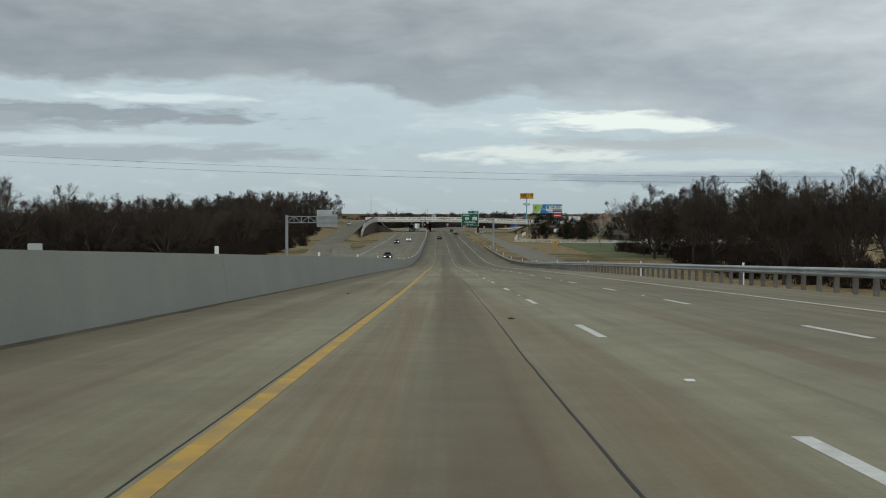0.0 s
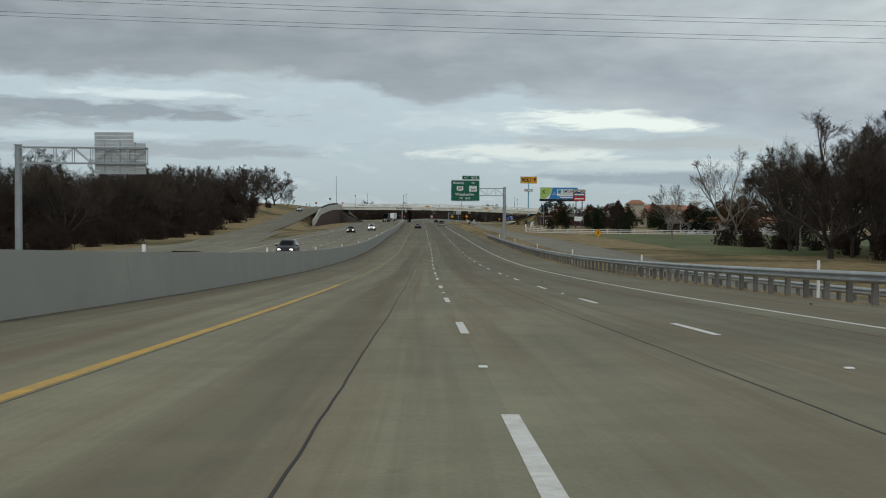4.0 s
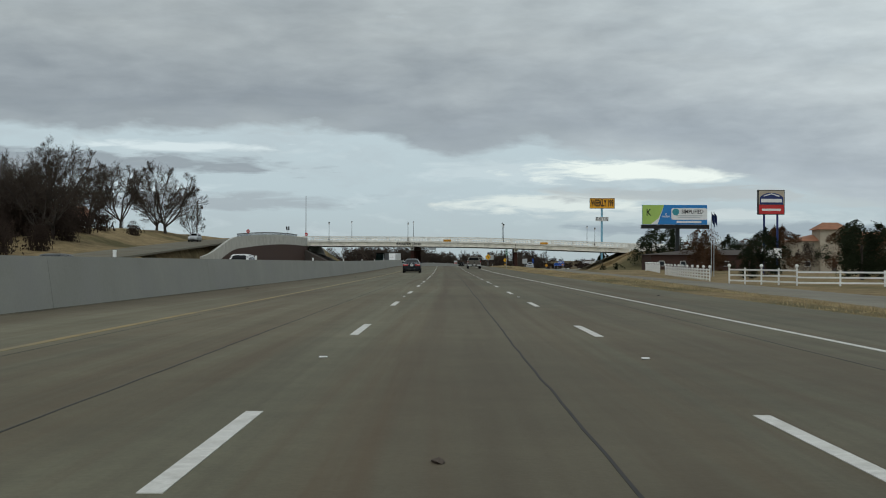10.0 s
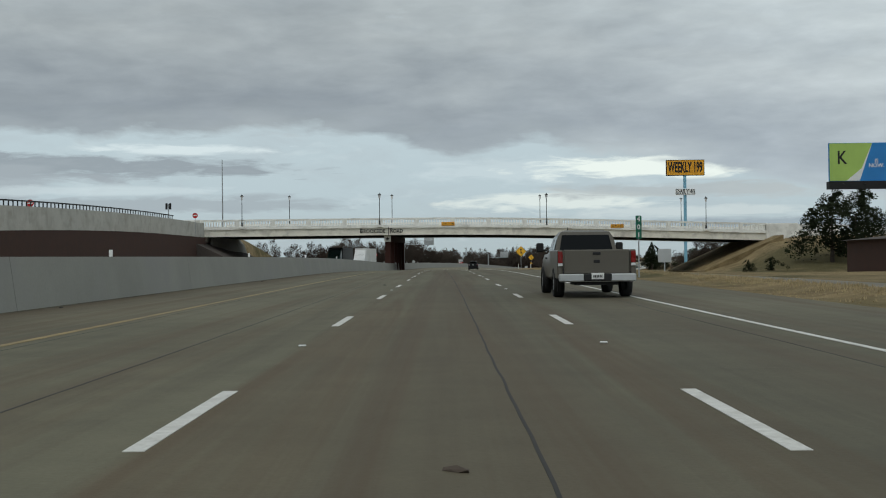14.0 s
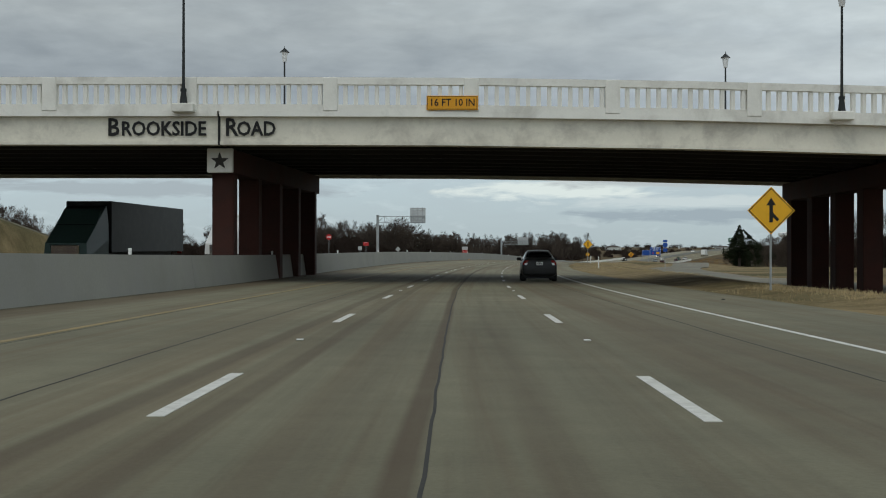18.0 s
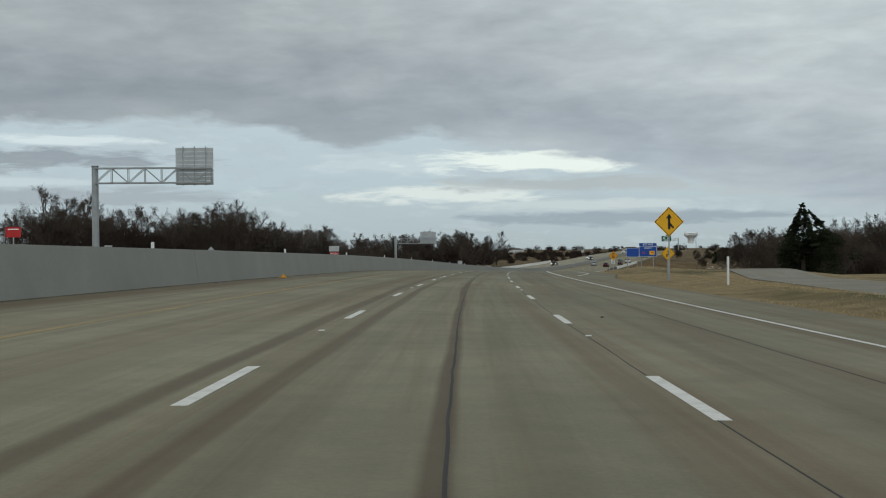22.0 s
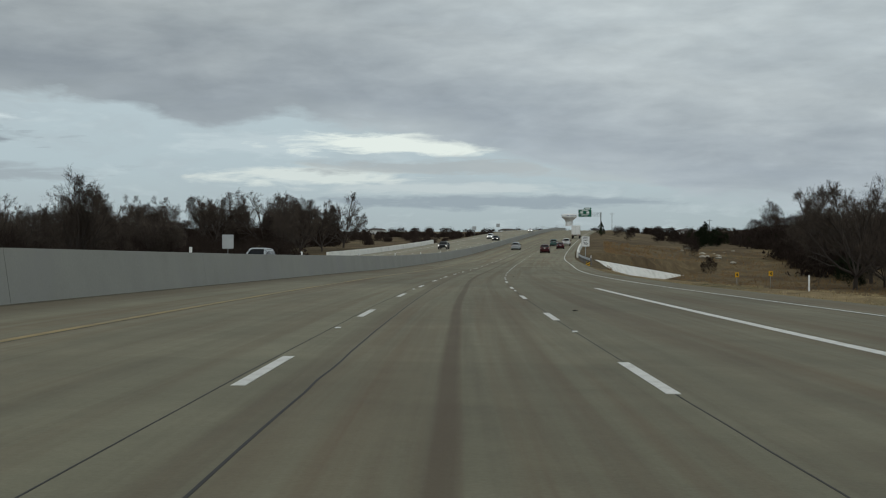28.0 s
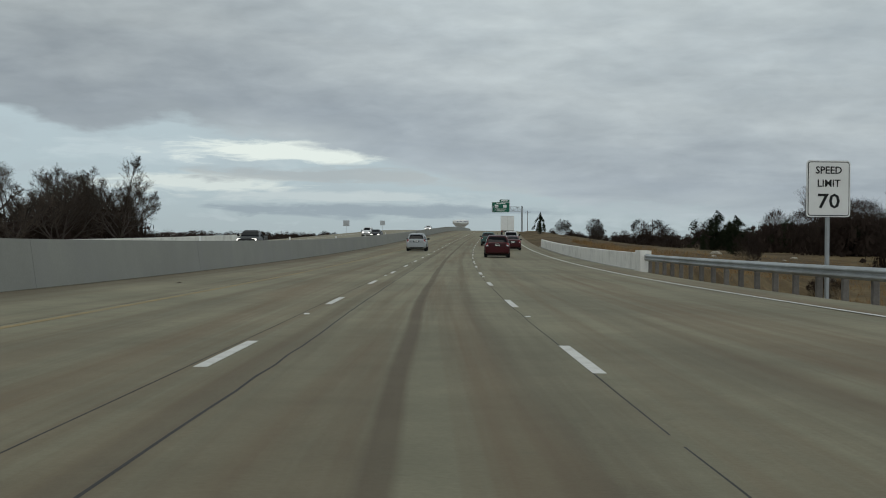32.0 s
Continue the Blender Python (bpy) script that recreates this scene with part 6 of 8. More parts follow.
def far_woods():
    """The tree line of the distance, on all sides."""
    rnd = random.Random(77)
    vs, fs, off = [], [], 0
    spots = [(rnd.uniform(-300, 1100), rnd.uniform(1780, 2300), rnd.uniform(4, 7)) for _ in range(420)]
    spots += [(rnd.uniform(-900, 1900), rnd.uniform(2300, 3300), rnd.uniform(7, 12)) for _ in range(260)]
    spots += [(rnd.uniform(-420, -150) if rnd.random() < 0.5 else rnd.uniform(160, 520), rnd.uniform(250, 1700), rnd.uniform(8, 13)) for _ in range(230)]
    for x, y, h in spots:
        if y > 1000 and 0 < x < 300 + 0.36 * (y - 1230) and y < 1750:
            continue
        v, f = rnd.choice(FAR_BRUSH)
        w = h * rnd.uniform(1.2, 2.2)
        a = rnd.uniform(0, 6.3)
        c, s = math.cos(a) * w, math.sin(a) * w
        q = np.empty_like(v)
        q[:, 0] = v[:, 0] * c - v[:, 1] * s + x
        q[:, 1] = v[:, 0] * s + v[:, 1] * c + y
        q[:, 2] = v[:, 2] * h + land_far(y) + 0.5
        vs.append(q)
        fs.extend(tuple(k + off for k in t) for t in f)
        off += len(v)
    ob = mesh_object("far_woods", np.concatenate(vs).tolist(), fs, M["twig_dark"])
    tagged(ob, "distant dark tree line on the horizon", "woods", kind="stuff")


far_woods()

# ---- vehicles: bodies lofted from cross-sections; front along +y, origin on the ground at the middle ----
def loft(bm, rings):
    vs = [[bm.verts.new(p) for p in r] for r in rings]
    k = len(rings[0])
    for a, b in zip(vs, vs[1:]):
        for j in range(k):
            bm.faces.new((a[j], a[(j + 1) % k], b[(j + 1) % k], b[j]))
    bm.faces.new(vs[0][::-1])
    bm.faces.new(vs[-1])
    bmesh.ops.recalc_face_normals(bm, faces=bm.faces)
    return bm


def hull_ring(y, hw, zl, zt, crown=0.035):
    h = zt - zl
    half = [(0, zl), (hw * 0.82, zl), (hw * 0.95, zl + 0.08), (hw * 0.985, zl + h * 0.30), (hw, zl + h * 0.58), (hw * 0.985, zl + h * 0.80), (hw * 0.94, zl + h * 0.95), (hw * 0.84, zt), (hw * 0.45, zt + crown * 0.8), (0, zt + crown)]
    return [Vector((x, y, z)) for x, z in half] + [Vector((-x, y, z)) for x, z in half[-2:0:-1]]


def smoothed(ob, angle=35):
    me = ob.data
    me.polygons.foreach_set("use_smooth", [True] * len(me.polygons))
    me.set_sharp_from_angle(angle=radians(angle))
    return ob


def panel(name, corners, mat, parent, thick=0.012, label=""):
    """A pane or plate through those corners, a little thick, towards its normal."""
    bm = B()
    vs = [bm.verts.new(c) for c in corners]
    f = bm.faces.new(vs)
    f.normal_update()
    r = bmesh.ops.extrude_face_region(bm, geom=[f])
    n = f.normal.copy()
    bmesh.ops.translate(bm, vec=n * thick, verts=[v for v in r["geom"] if isinstance(v, bmesh.types.BMVert)])
    bmesh.ops.recalc_face_normals(bm, faces=bm.faces)
    return part(name, bm, mat, parent, label)


def wheel(th, x, y, r, w, side, rim_mat="alloy"):
    m = pose(x, y, r, 0, 90, 0)
    e = empty("wheel", m)
    e.parent = th
    bm = B()
    ring = [(r * 0.66, -w / 2), (r * 0.93, -w / 2), (r, -w * 0.32), (r, w * 0.32), (r * 0.93, w / 2), (r * 0.66, w / 2)]
    k = 24
    rows = [[Vector((rr * math.cos(2 * math.pi * i / k), rr * math.sin(2 * math.pi * i / k), z)) for rr, z in ring] for i in range(k)]
    vs = [[bm.verts.new(p) for p in row] for row in rows]
    for i in range(k):
        for j in range(len(ring) - 1):
            bm.faces.new((vs[i][j], vs[i][j + 1], vs[(i + 1) % k][j + 1], vs[(i + 1) % k][j]))
    bmesh.ops.recalc_face_normals(bm, faces=bm.faces)
    smoothed(part("tyre", bm, M["tyre"], e))
    bm = B()
    s = side * w * 0.36
    bmesh.ops.create_cone(bm, cap_ends=True, segments=20, radius1=r * 0.67, radius2=r * 0.67, depth=w * 0.5, matrix=Matrix.Translation((0, 0, -side * 0.02)))
    part("hub", bm, M["plastic"], e)
    bm = B()
    for i in range(10):
        an = i * 36
        box(bm, (0, r * 0.36, s), (r * 0.13, r * 0.60, 0.025), m=pose(0, 0, 0, 0, 0, an))
    bmesh.ops.create_cone(bm, cap_ends=True, segments=12, radius1=r * 0.16, radius2=r * 0.14, depth=0.05, matrix=Matrix.Translation((0, 0, s)))
    part("rim", bm, M[rim_mat], e)
    bm = B()
    for i in range(20):
        a, b = 2 * math.pi * i / 20, 2 * math.pi * (i + 1) / 20
        bar(bm, (r * 0.65 * math.cos(a), r * 0.65 * math.sin(a), s), (r * 0.65 * math.cos(b), r * 0.65 * math.sin(b), s), 0.014, 0.014, 4)
    part("rim_lip", bm, M[rim_mat], e)
    return e


def arch(th, x, y, r, side):
    """A black flat-faced drum set into the body's side, painted as the shade of an uncut wheel hollow."""
    bm = B()
    pts = [(r * math.cos(radians(a)), r * math.sin(radians(a))) for a in range(-32, 213, 7)]
    prism(bm, pts, 0.08, pose(x + (0.004 if side > 0 else -0.004), y, r * 0.86) @ pose(0, 0, 0, 0, 0, 90 if side > 0 else -90))
    return part("wheel_arch", bm, M["black"], th)


# each station: y, half width, underside, shoulder, top, half width of the top
SEDAN = dict(L=4.86, W=1.85, r=0.335, axles=(-1.38, 1.40), rear=(1.135, 1.405, 0.66, 0.53), front=(1.08, 1.395, 0.70, 0.54), lamp=(0.33, 0.62, 0.885, 0.745, 0.875, 0.935), plate=0.775, trunk=1.075,
             body=[(-2.43, .60, .40, .55, .62, .40), (-2.42, .80, .30, .70, .80, .62), (-2.39, .865, .26, .82, .92, .71), (-2.34, .895, .24, .90, 1.02, .74), (-2.26, .91, .22, .94, 1.085, .74), (-2.05, .92, .21, .96, 1.095, .70), (-1.75, .923, .20, .97, 1.11, .66), (-1.45, .925, .20, .97, 1.225, .635), (-1.10, .925, .20, .965, 1.35, .60), (-0.75, .925, .20, .96, 1.43, .575), (-0.2, .925, .2, .95, 1.465, .57), (.25, .925, .2, .945, 1.455, .57), (.55, .925, .2, .94, 1.40, .585), (.95, .925, .2, .935, 1.21, .63), (1.30, .92, .2, .92, 1.03, .68), (1.7, .91, .21, .86, .95, .66), (2.1, .87, .22, .76, .84, .60), (2.3, .80, .25, .68, .74, .52), (2.43, .60, .36, .55, .60, .40)])
SMALL = dict(L=4.45, W=1.695, r=0.31, axles=(-1.25, 1.32), rear=(1.16, 1.455, 0.60, 0.48), front=(1.08, 1.45, 0.64, 0.50), lamp=(0.52, 0.66, 0.80, 0.79, 1.0, 0.83), plate=0.85, trunk=1.085,
             body=[(-2.22, .55, .45, .60, .66, .40), (-2.21, .70, .34, .78, .86, .55), (-2.17, .78, .30, .88, 1.0, .64), (-2.10, .82, .27, .93, 1.085, .66), (-1.85, .84, .25, .96, 1.11, .64), (-1.55, .846, .22, .97, 1.135, .62), (-1.25, .848, .21, .97, 1.275, .585), (-0.9, .848, .2, .965, 1.415, .545), (-0.5, .848, .2, .955, 1.49, .53), (0, .848, .2, .95, 1.51, .53), (.35, .848, .2, .945, 1.485, .54), (.7, .848, .2, .94, 1.36, .56), (1.05, .845, .2, .935, 1.18, .60), (1.35, .84, .2, .92, 1.03, .63), (1.7, .81, .22, .85, .94, .60), (2.0, .75, .25, .74, .82, .52), (2.22, .50, .36, .58, .64, .35)])
SUV = dict(L=4.75, W=1.88, r=0.36, axles=(-1.35, 1.40), rear=(1.16, 1.56, 0.70, 0.58), front=(1.16, 1.60, 0.74, 0.58), lamp=(0.66, 0.76, 0.87, 0.86, 1.10, 0.9), plate=0.95, trunk=1.0,
           body=[(-2.37, .60, .45, .70, .80, .40), (-2.36, .80, .36, .85, 1.0, .62), (-2.30, .88, .30, .98, 1.15, .70), (-2.18, .92, .27, 1.03, 1.35, .68), (-2.0, .935, .25, 1.05, 1.58, .645), (-1.7, .94, .25, 1.05, 1.645, .63), (-0.8, .94, .24, 1.04, 1.68, .62), (0, .94, .24, 1.03, 1.68, .62), (.35, .94, .24, 1.02, 1.64, .62), (.7, .94, .24, 1.01, 1.46, .65), (1.1, .94, .24, 1.0, 1.2, .69), (1.35, .93, .24, .98, 1.1, .72), (1.8, .91, .26, .94, 1.02, .70), (2.2, .83, .30, .83, .90, .60), (2.37, .60, .42, .65, .70, .40)])


def body_ring(y, w, zb, zs, zt, wt):
    h, g = zs - zb, zt - zs
    half = [(0, zb), (w * 0.74, zb), (w * 0.93, zb + 0.05), (w * 0.985, zb + h * 0.22), (w, zb + h * 0.55), (w * 0.992, zb + h * 0.80), (w * 0.965, zb + h * 0.94), (w * 0.94, zs)]
    a = w * 0.94
    half += [(a + (wt - a) * 0.30, zs + g * 0.36), (a + (wt - a) * 0.64, zs + g * 0.71), (wt, zs + g * 0.93), (wt * 0.86, zs + g * 0.975), (wt * 0.55, zt - g * 0.004), (0, zt)]
    return [Vector((x, y, z)) for x, z in half] + [Vector((-x, y, z)) for x, z in half[-2:0:-1]]


def car(spec, colour, label, brake=False, head=False, chrome=False, wheels="alloy", exhaust=False):
    th = empty("car")
    col = PAINT[colour]
    W, L, r = spec["W"], spec["L"], spec["r"]
    st = spec["body"]
    # finer stations along a smooth line through the given ones
    ys, rows = [s[0] for s in st], []
    for i in range(len(st) - 1):
        for k in range(3):
            f = k / 3
            p0, p1, p2, p3 = st[max(i - 1, 0)], st[i], st[i + 1], st[min(i + 2, len(st) - 1)]
            y = p1[0] + (p2[0] - p1[0]) * f
            row = [y]
            for c in range(1, 6):
                d1 = (p2[c] - p0[c]) / max(1e-6, p2[0] - p0[0]) * (p2[0] - p1[0])
                d2 = (p3[c] - p1[c]) / max(1e-6, p3[0] - p1[0]) * (p2[0] - p1[0])
                row.append((2 * f ** 3 - 3 * f ** 2 + 1) * p1[c] + (f ** 3 - 2 * f ** 2 + f) * d1 + (3 * f ** 2 - 2 * f ** 3) * p2[c] + (f ** 3 - f ** 2) * d2)
            rows.append(row)
    rows.append(list(st[-1]))
    bm = loft(B(), [body_ring(*row) for row in rows])
    shell = BVHTree.FromBMesh(bm)
    smoothed(part("body", bm, col, th), 55)
    level = lambda c, y: float(np.interp(y, ys, [s[c] for s in st]))

    def on(p, d, out=0.006):
        """The place on the body that a line from p along d meets, a little proud of it."""
        hit, normal, _, _ = shell.ray_cast(Vector(p), Vector(d))
        return hit - Vector(d) * out if hit else Vector(p) + Vector(d) * 1.0

    def patch(name, low, high, d, mat, rows=4, label="", out=0.006, rim=0.010):
        """A skin on the body between two lines of points, seen along d."""
        b = B()
        grid = []
        for k in range(rows + 1):
            f = k / rows
            grid.append([b.verts.new(on(Vector(p) + (Vector(q) - Vector(p)) * f, d, out)) for p, q in zip(low, high)])
        for k in range(rows):
            for j in range(len(low) - 1):
                b.faces.new((grid[k][j], grid[k][j + 1], grid[k + 1][j + 1], grid[k + 1][j]))
        loop = grid[0] + [g[-1] for g in grid[1:]] + grid[-1][-2::-1] + [g[0] for g in grid[-2:0:-1]]
        inner = [b.verts.new(v.co + Vector(d) * (out + rim)) for v in loop]
        for i in range(len(loop)):
            j = (i + 1) % len(loop)
            b.faces.new((loop[i], loop[j], inner[j], inner[i]))
        bmesh.ops.recalc_face_normals(b, faces=b.faces)
        return smoothed(part(name, b, mat, th, label), 50)

    span = lambda a, b, n: [a + (b - a) * i / n for i in range(n + 1)]
    back, fore = (0, 1, 0), (0, -1, 0)
    z0, z1, x0, x1 = spec["rear"]
    patch("rear_window", [(x, -3, z0 - 0.02 * (x / x0) ** 2) for x in span(-x0, x0, 10)], [(x, -3, z1) for x in span(-x1, x1, 10)], back, M["car_glass"], 5)
    z0, z1, x0, x1 = spec["front"]
    patch("windscreen", [(x, 3, z0) for x in span(-x0, x0, 10)], [(x, 3, z1) for x in span(-x1, x1, 10)], fore, M["car_glass"], 5)
    lo, hi = (lambda y: level(3, y) + 0.035), (lambda y: level(4, y) - 0.095)
    glazed = [y for y in span(-2.3, 1.4, 148) if hi(y) - lo(y) > 0.045]
    ga, gb = glazed[0], glazed[-1]
    yb = (ga + gb) * 0.5 + 0.02
    yt = -L / 2
    for sx in (-1, 1):
        d = (-sx, 0, 0)
        for a, b in ((ga, ga + 0.30), (ga + 0.34, yb - 0.05), (yb + 0.05, gb)):
            cols = span(a, b, 8)
            patch("side_window", [(sx * 2, y, lo(y)) for y in cols], [(sx * 2, y, hi(y)) for y in cols], d, M["car_glass"], 3)
        if chrome:
            cols = span(ga - 0.05, gb + 0.05, 24)
            patch("window_trim", [(sx * 2, y, lo(y) - 0.016) for y in cols], [(sx * 2, y, lo(y) - 0.002) for y in cols], d, M["chrome"], 1, out=0.009)
            cols = span(ga + 0.12, gb - 0.06, 24)
            patch("window_trim", [(sx * 2, y, hi(y) + 0.003) for y in cols], [(sx * 2, y, hi(y) + 0.013) for y in cols], d, M["chrome"], 1, out=0.009)
        # door seams, handles, mirrors, wheels
        for y in (ga + 0.33, yb, gb - 0.10):
            zz = span(0.30, level(3, y) + 0.01, 8)
            patch("door_seam", [(sx * 2, y - 0.004, z) for z in zz], [(sx * 2, y + 0.004, z) for z in zz], d, M["black"], 1, out=0.002)
        cols = span(spec["axles"][0] + 0.45, spec["axles"][1] - 0.45, 10)
        patch("sill", [(sx * 2, y, 0.24) for y in cols], [(sx * 2, y, 0.30) for y in cols], d, M["plastic"], 1)
        for y in (yb - 0.20, gb - 0.95):
            p = on((sx * 2, y, level(3, y) - 0.10), d, 0.012)
            bm = B()
            box(bm, p, (0.035, 0.19, 0.03), bevel=0.008)
            part("door_handle", bm, M["chrome"] if chrome else col, th)
        ym = gb - 0.14
        p = on((sx * 2, ym, level(3, ym) + 0.06), d, 0.0)
        bm = B()
        box(bm, p + Vector((sx * 0.15, -0.02, 0.07)), (0.23, 0.14, 0.155), bevel=0.045)
        box(bm, p + Vector((sx * 0.03, 0.0, 0.01)), (0.12, 0.06, 0.05))
        smoothed(part("mirror", bm, col if chrome else M["plastic"], th), 60)
        for ya in spec["axles"]:
            p = on((sx * 2, ya, r + 0.10), d, 0.0)
            arch(th, sx * (abs(p.x) - 0.078), ya, r * 1.13, sx)
            wheel(th, sx * (abs(p.x) - 0.095), ya, r, 0.225, sx, wheels)
        # lamps
        xa, xb, xc, zl, zm, zh = spec["lamp"]
        red = M["brake_glow"] if brake else M["tail_red"]
        word = "lit red tail lamp" if brake else "red tail lamp"
        if chrome:
            patch("tail_lamp", [(sx * x, -3, zl) for x in span(xa + 0.06, xb - 0.006, 5)], [(sx * x, -3, zm) for x in span(xa, xb - 0.006, 5)], back, red, 3, word, 0.012)
            patch("tail_lamp", [(sx * x, -3, zl - 0.005) for x in span(xb + 0.006, xc - 0.01, 5)], [(sx * x, -3, zm + 0.005) for x in span(xb + 0.006, xc, 5)], back, red, 3, word, 0.012)
            patch("lamp_strip", [(sx * x, -3, zm + 0.006) for x in span(xa + 0.10, xc - 0.005, 8)], [(sx * x, -3, zm + 0.012 + (zh - zm - 0.012) * min(1, (x - xa - 0.10) / 0.25)) for x in span(xa + 0.10, xc - 0.04, 8)], back, M["lamp_clear"], 2, "clear upper lamp strip", 0.013)
        else:
            patch("tail_lamp", [(sx * x, -3, zl + 0.06 * (xc - x)) for x in span(xb, xc, 6)], [(sx * x, -3, zm) for x in span(xa, xc - 0.02, 6)], back, red, 4, word, 0.012)
            patch("lamp_strip", [(sx * x, -3, zl - 0.01) for x in span(xb - 0.05, xb + 0.06, 3)], [(sx * x, -3, zl + 0.09) for x in span(xb - 0.10, xb + 0.05, 3)], back, M["lamp_clear"], 2, "clear lower lamp corner", 0.013)
        patch("headlamp", [(sx * x, 3, level(4, L / 2 - 0.12) - 0.14) for x in span(0.42, 0.76, 4)], [(sx * x, 3, level(4, L / 2 - 0.12) - 0.02) for x in span(0.46, 0.72, 4)], fore, M["head_glow"] if head else M["lamp_clear"], 2, out=0.012)
    # number plate in its recess, trunk seam, bumper
    zp = spec["plate"]
    patch("plate_recess", [(x, -3, zp - 0.105) for x in span(-0.26, 0.26, 4)], [(x, -3, zp + 0.09) for x in span(-0.31, 0.31, 4)], back, M["plastic"] if not chrome else col, 2, out=0.002)
    yp = on((0, -3, zp), back, 0.0).y
    bm = B()
    box(bm, (0, yp - 0.010, zp), (0.31, 0.02, 0.155), bevel=0.006)
    pl = part("number_plate", bm, M["sign_white"], th)
    bm = B()
    for i in range(6):
        box(bm, (-0.10 + i * 0.040, yp - 0.022, zp - 0.008), (0.026, 0.004, 0.07))
    box(bm, (0.0, yp - 0.022, zp + 0.055), (0.14, 0.004, 0.018))
    part("plate_bars", bm, M["black"], pl)
    zc = zp - 0.125
    patch("trunk_seam", [(x, -3, zc - 0.005 + 0.05 * (x / 0.6) ** 4) for x in span(-0.62, 0.62, 14)], [(x, -3, zc + 0.005 + 0.05 * (x / 0.6) ** 4) for x in span(-0.62, 0.62, 14)], back, M["black"], 1, out=0.002)
    patch("rear_valance", [(x, -3, 0.29) for x in span(-0.62, 0.62, 10)], [(x, -3, 0.385) for x in span(-0.68, 0.68, 10)], back, M["black"], 2)
    patch("grille", [(x, 3, 0.42) for x in span(-0.42, 0.42, 8)], [(x, 3, 0.56) for x in span(-0.46, 0.46, 8)], fore, M["plastic"], 2)
    if not chrome:
        patch("boot_lip", [(x, -3, spec["trunk"] - 0.035) for x in span(-0.64, 0.64, 12)], [(x, -3, spec["trunk"] - 0.012) for x in span(-0.62, 0.62, 12)], back, col, 1, out=0.03)
    if chrome:
        patch("trunk_trim", [(x, -3, 0.893) for x in span(-0.54, 0.54, 12)], [(x, -3, 0.912) for x in span(-0.56, 0.56, 12)], back, M["chrome"], 1, out=0.014)
        patch("bumper_trim", [(x, -3, 0.395) for x in span(-0.44, 0.44, 8)], [(x, -3, 0.409) for x in span(-0.44, 0.44, 8)], back, M["chrome"], 1, out=0.012)
        patch("badge", [(x, -3, 0.955) for x in (-0.032, 0.0, 0.032)], [(x, -3, 1.018) for x in (-0.044, 0.0, 0.044)], back, M["chrome"], 2, "small chrome badge", 0.010)
        patch("decal", [(x, -3, 0.955) for x in span(0.36, 0.52, 3)], [(x, -3, 1.03) for x in span(0.34, 0.54, 3)], back, M["sign_white"], 1, "white-edged navy sticker", 0.004)
        patch("decal_mark", [(x, -3, 0.965) for x in span(0.375, 0.505, 3)], [(x, -3, 1.022) for x in span(0.36, 0.52, 3)], back, M["sign_navy"], 1, "", 0.007)
    bm = B()
    box(bm, (0, 0, 0.20), (W * 0.80, L * 0.86, 0.12), bevel=0.03)
    part("underbody", bm, M["plastic"], th)
    if exhaust:
        for sx in (-1, 1):
            part("exhaust", bar(B(), (sx * 0.56, yt + 0.01, 0.31), (sx * 0.56, yt + 0.3, 0.31), 0.045, 0.045, 12), M["dark_steel"], th)
    ya = -0.62 if spec is not SUV else -1.5
    p = on((0, ya, 3), (0, 0, -1), 0.0)
    bm = B()
    if chrome:
        box(bm, p + Vector((0, 0, 0.012)), (0.045, 0.13, 0.035), bevel=0.012)
    else:
        bar(bm, p, p + Vector((0, -0.16, 0.22)), 0.010, 0.005, 6)
    part("antenna", bm, M["plastic"], th)
    tagged(th, label, "car")
    return th


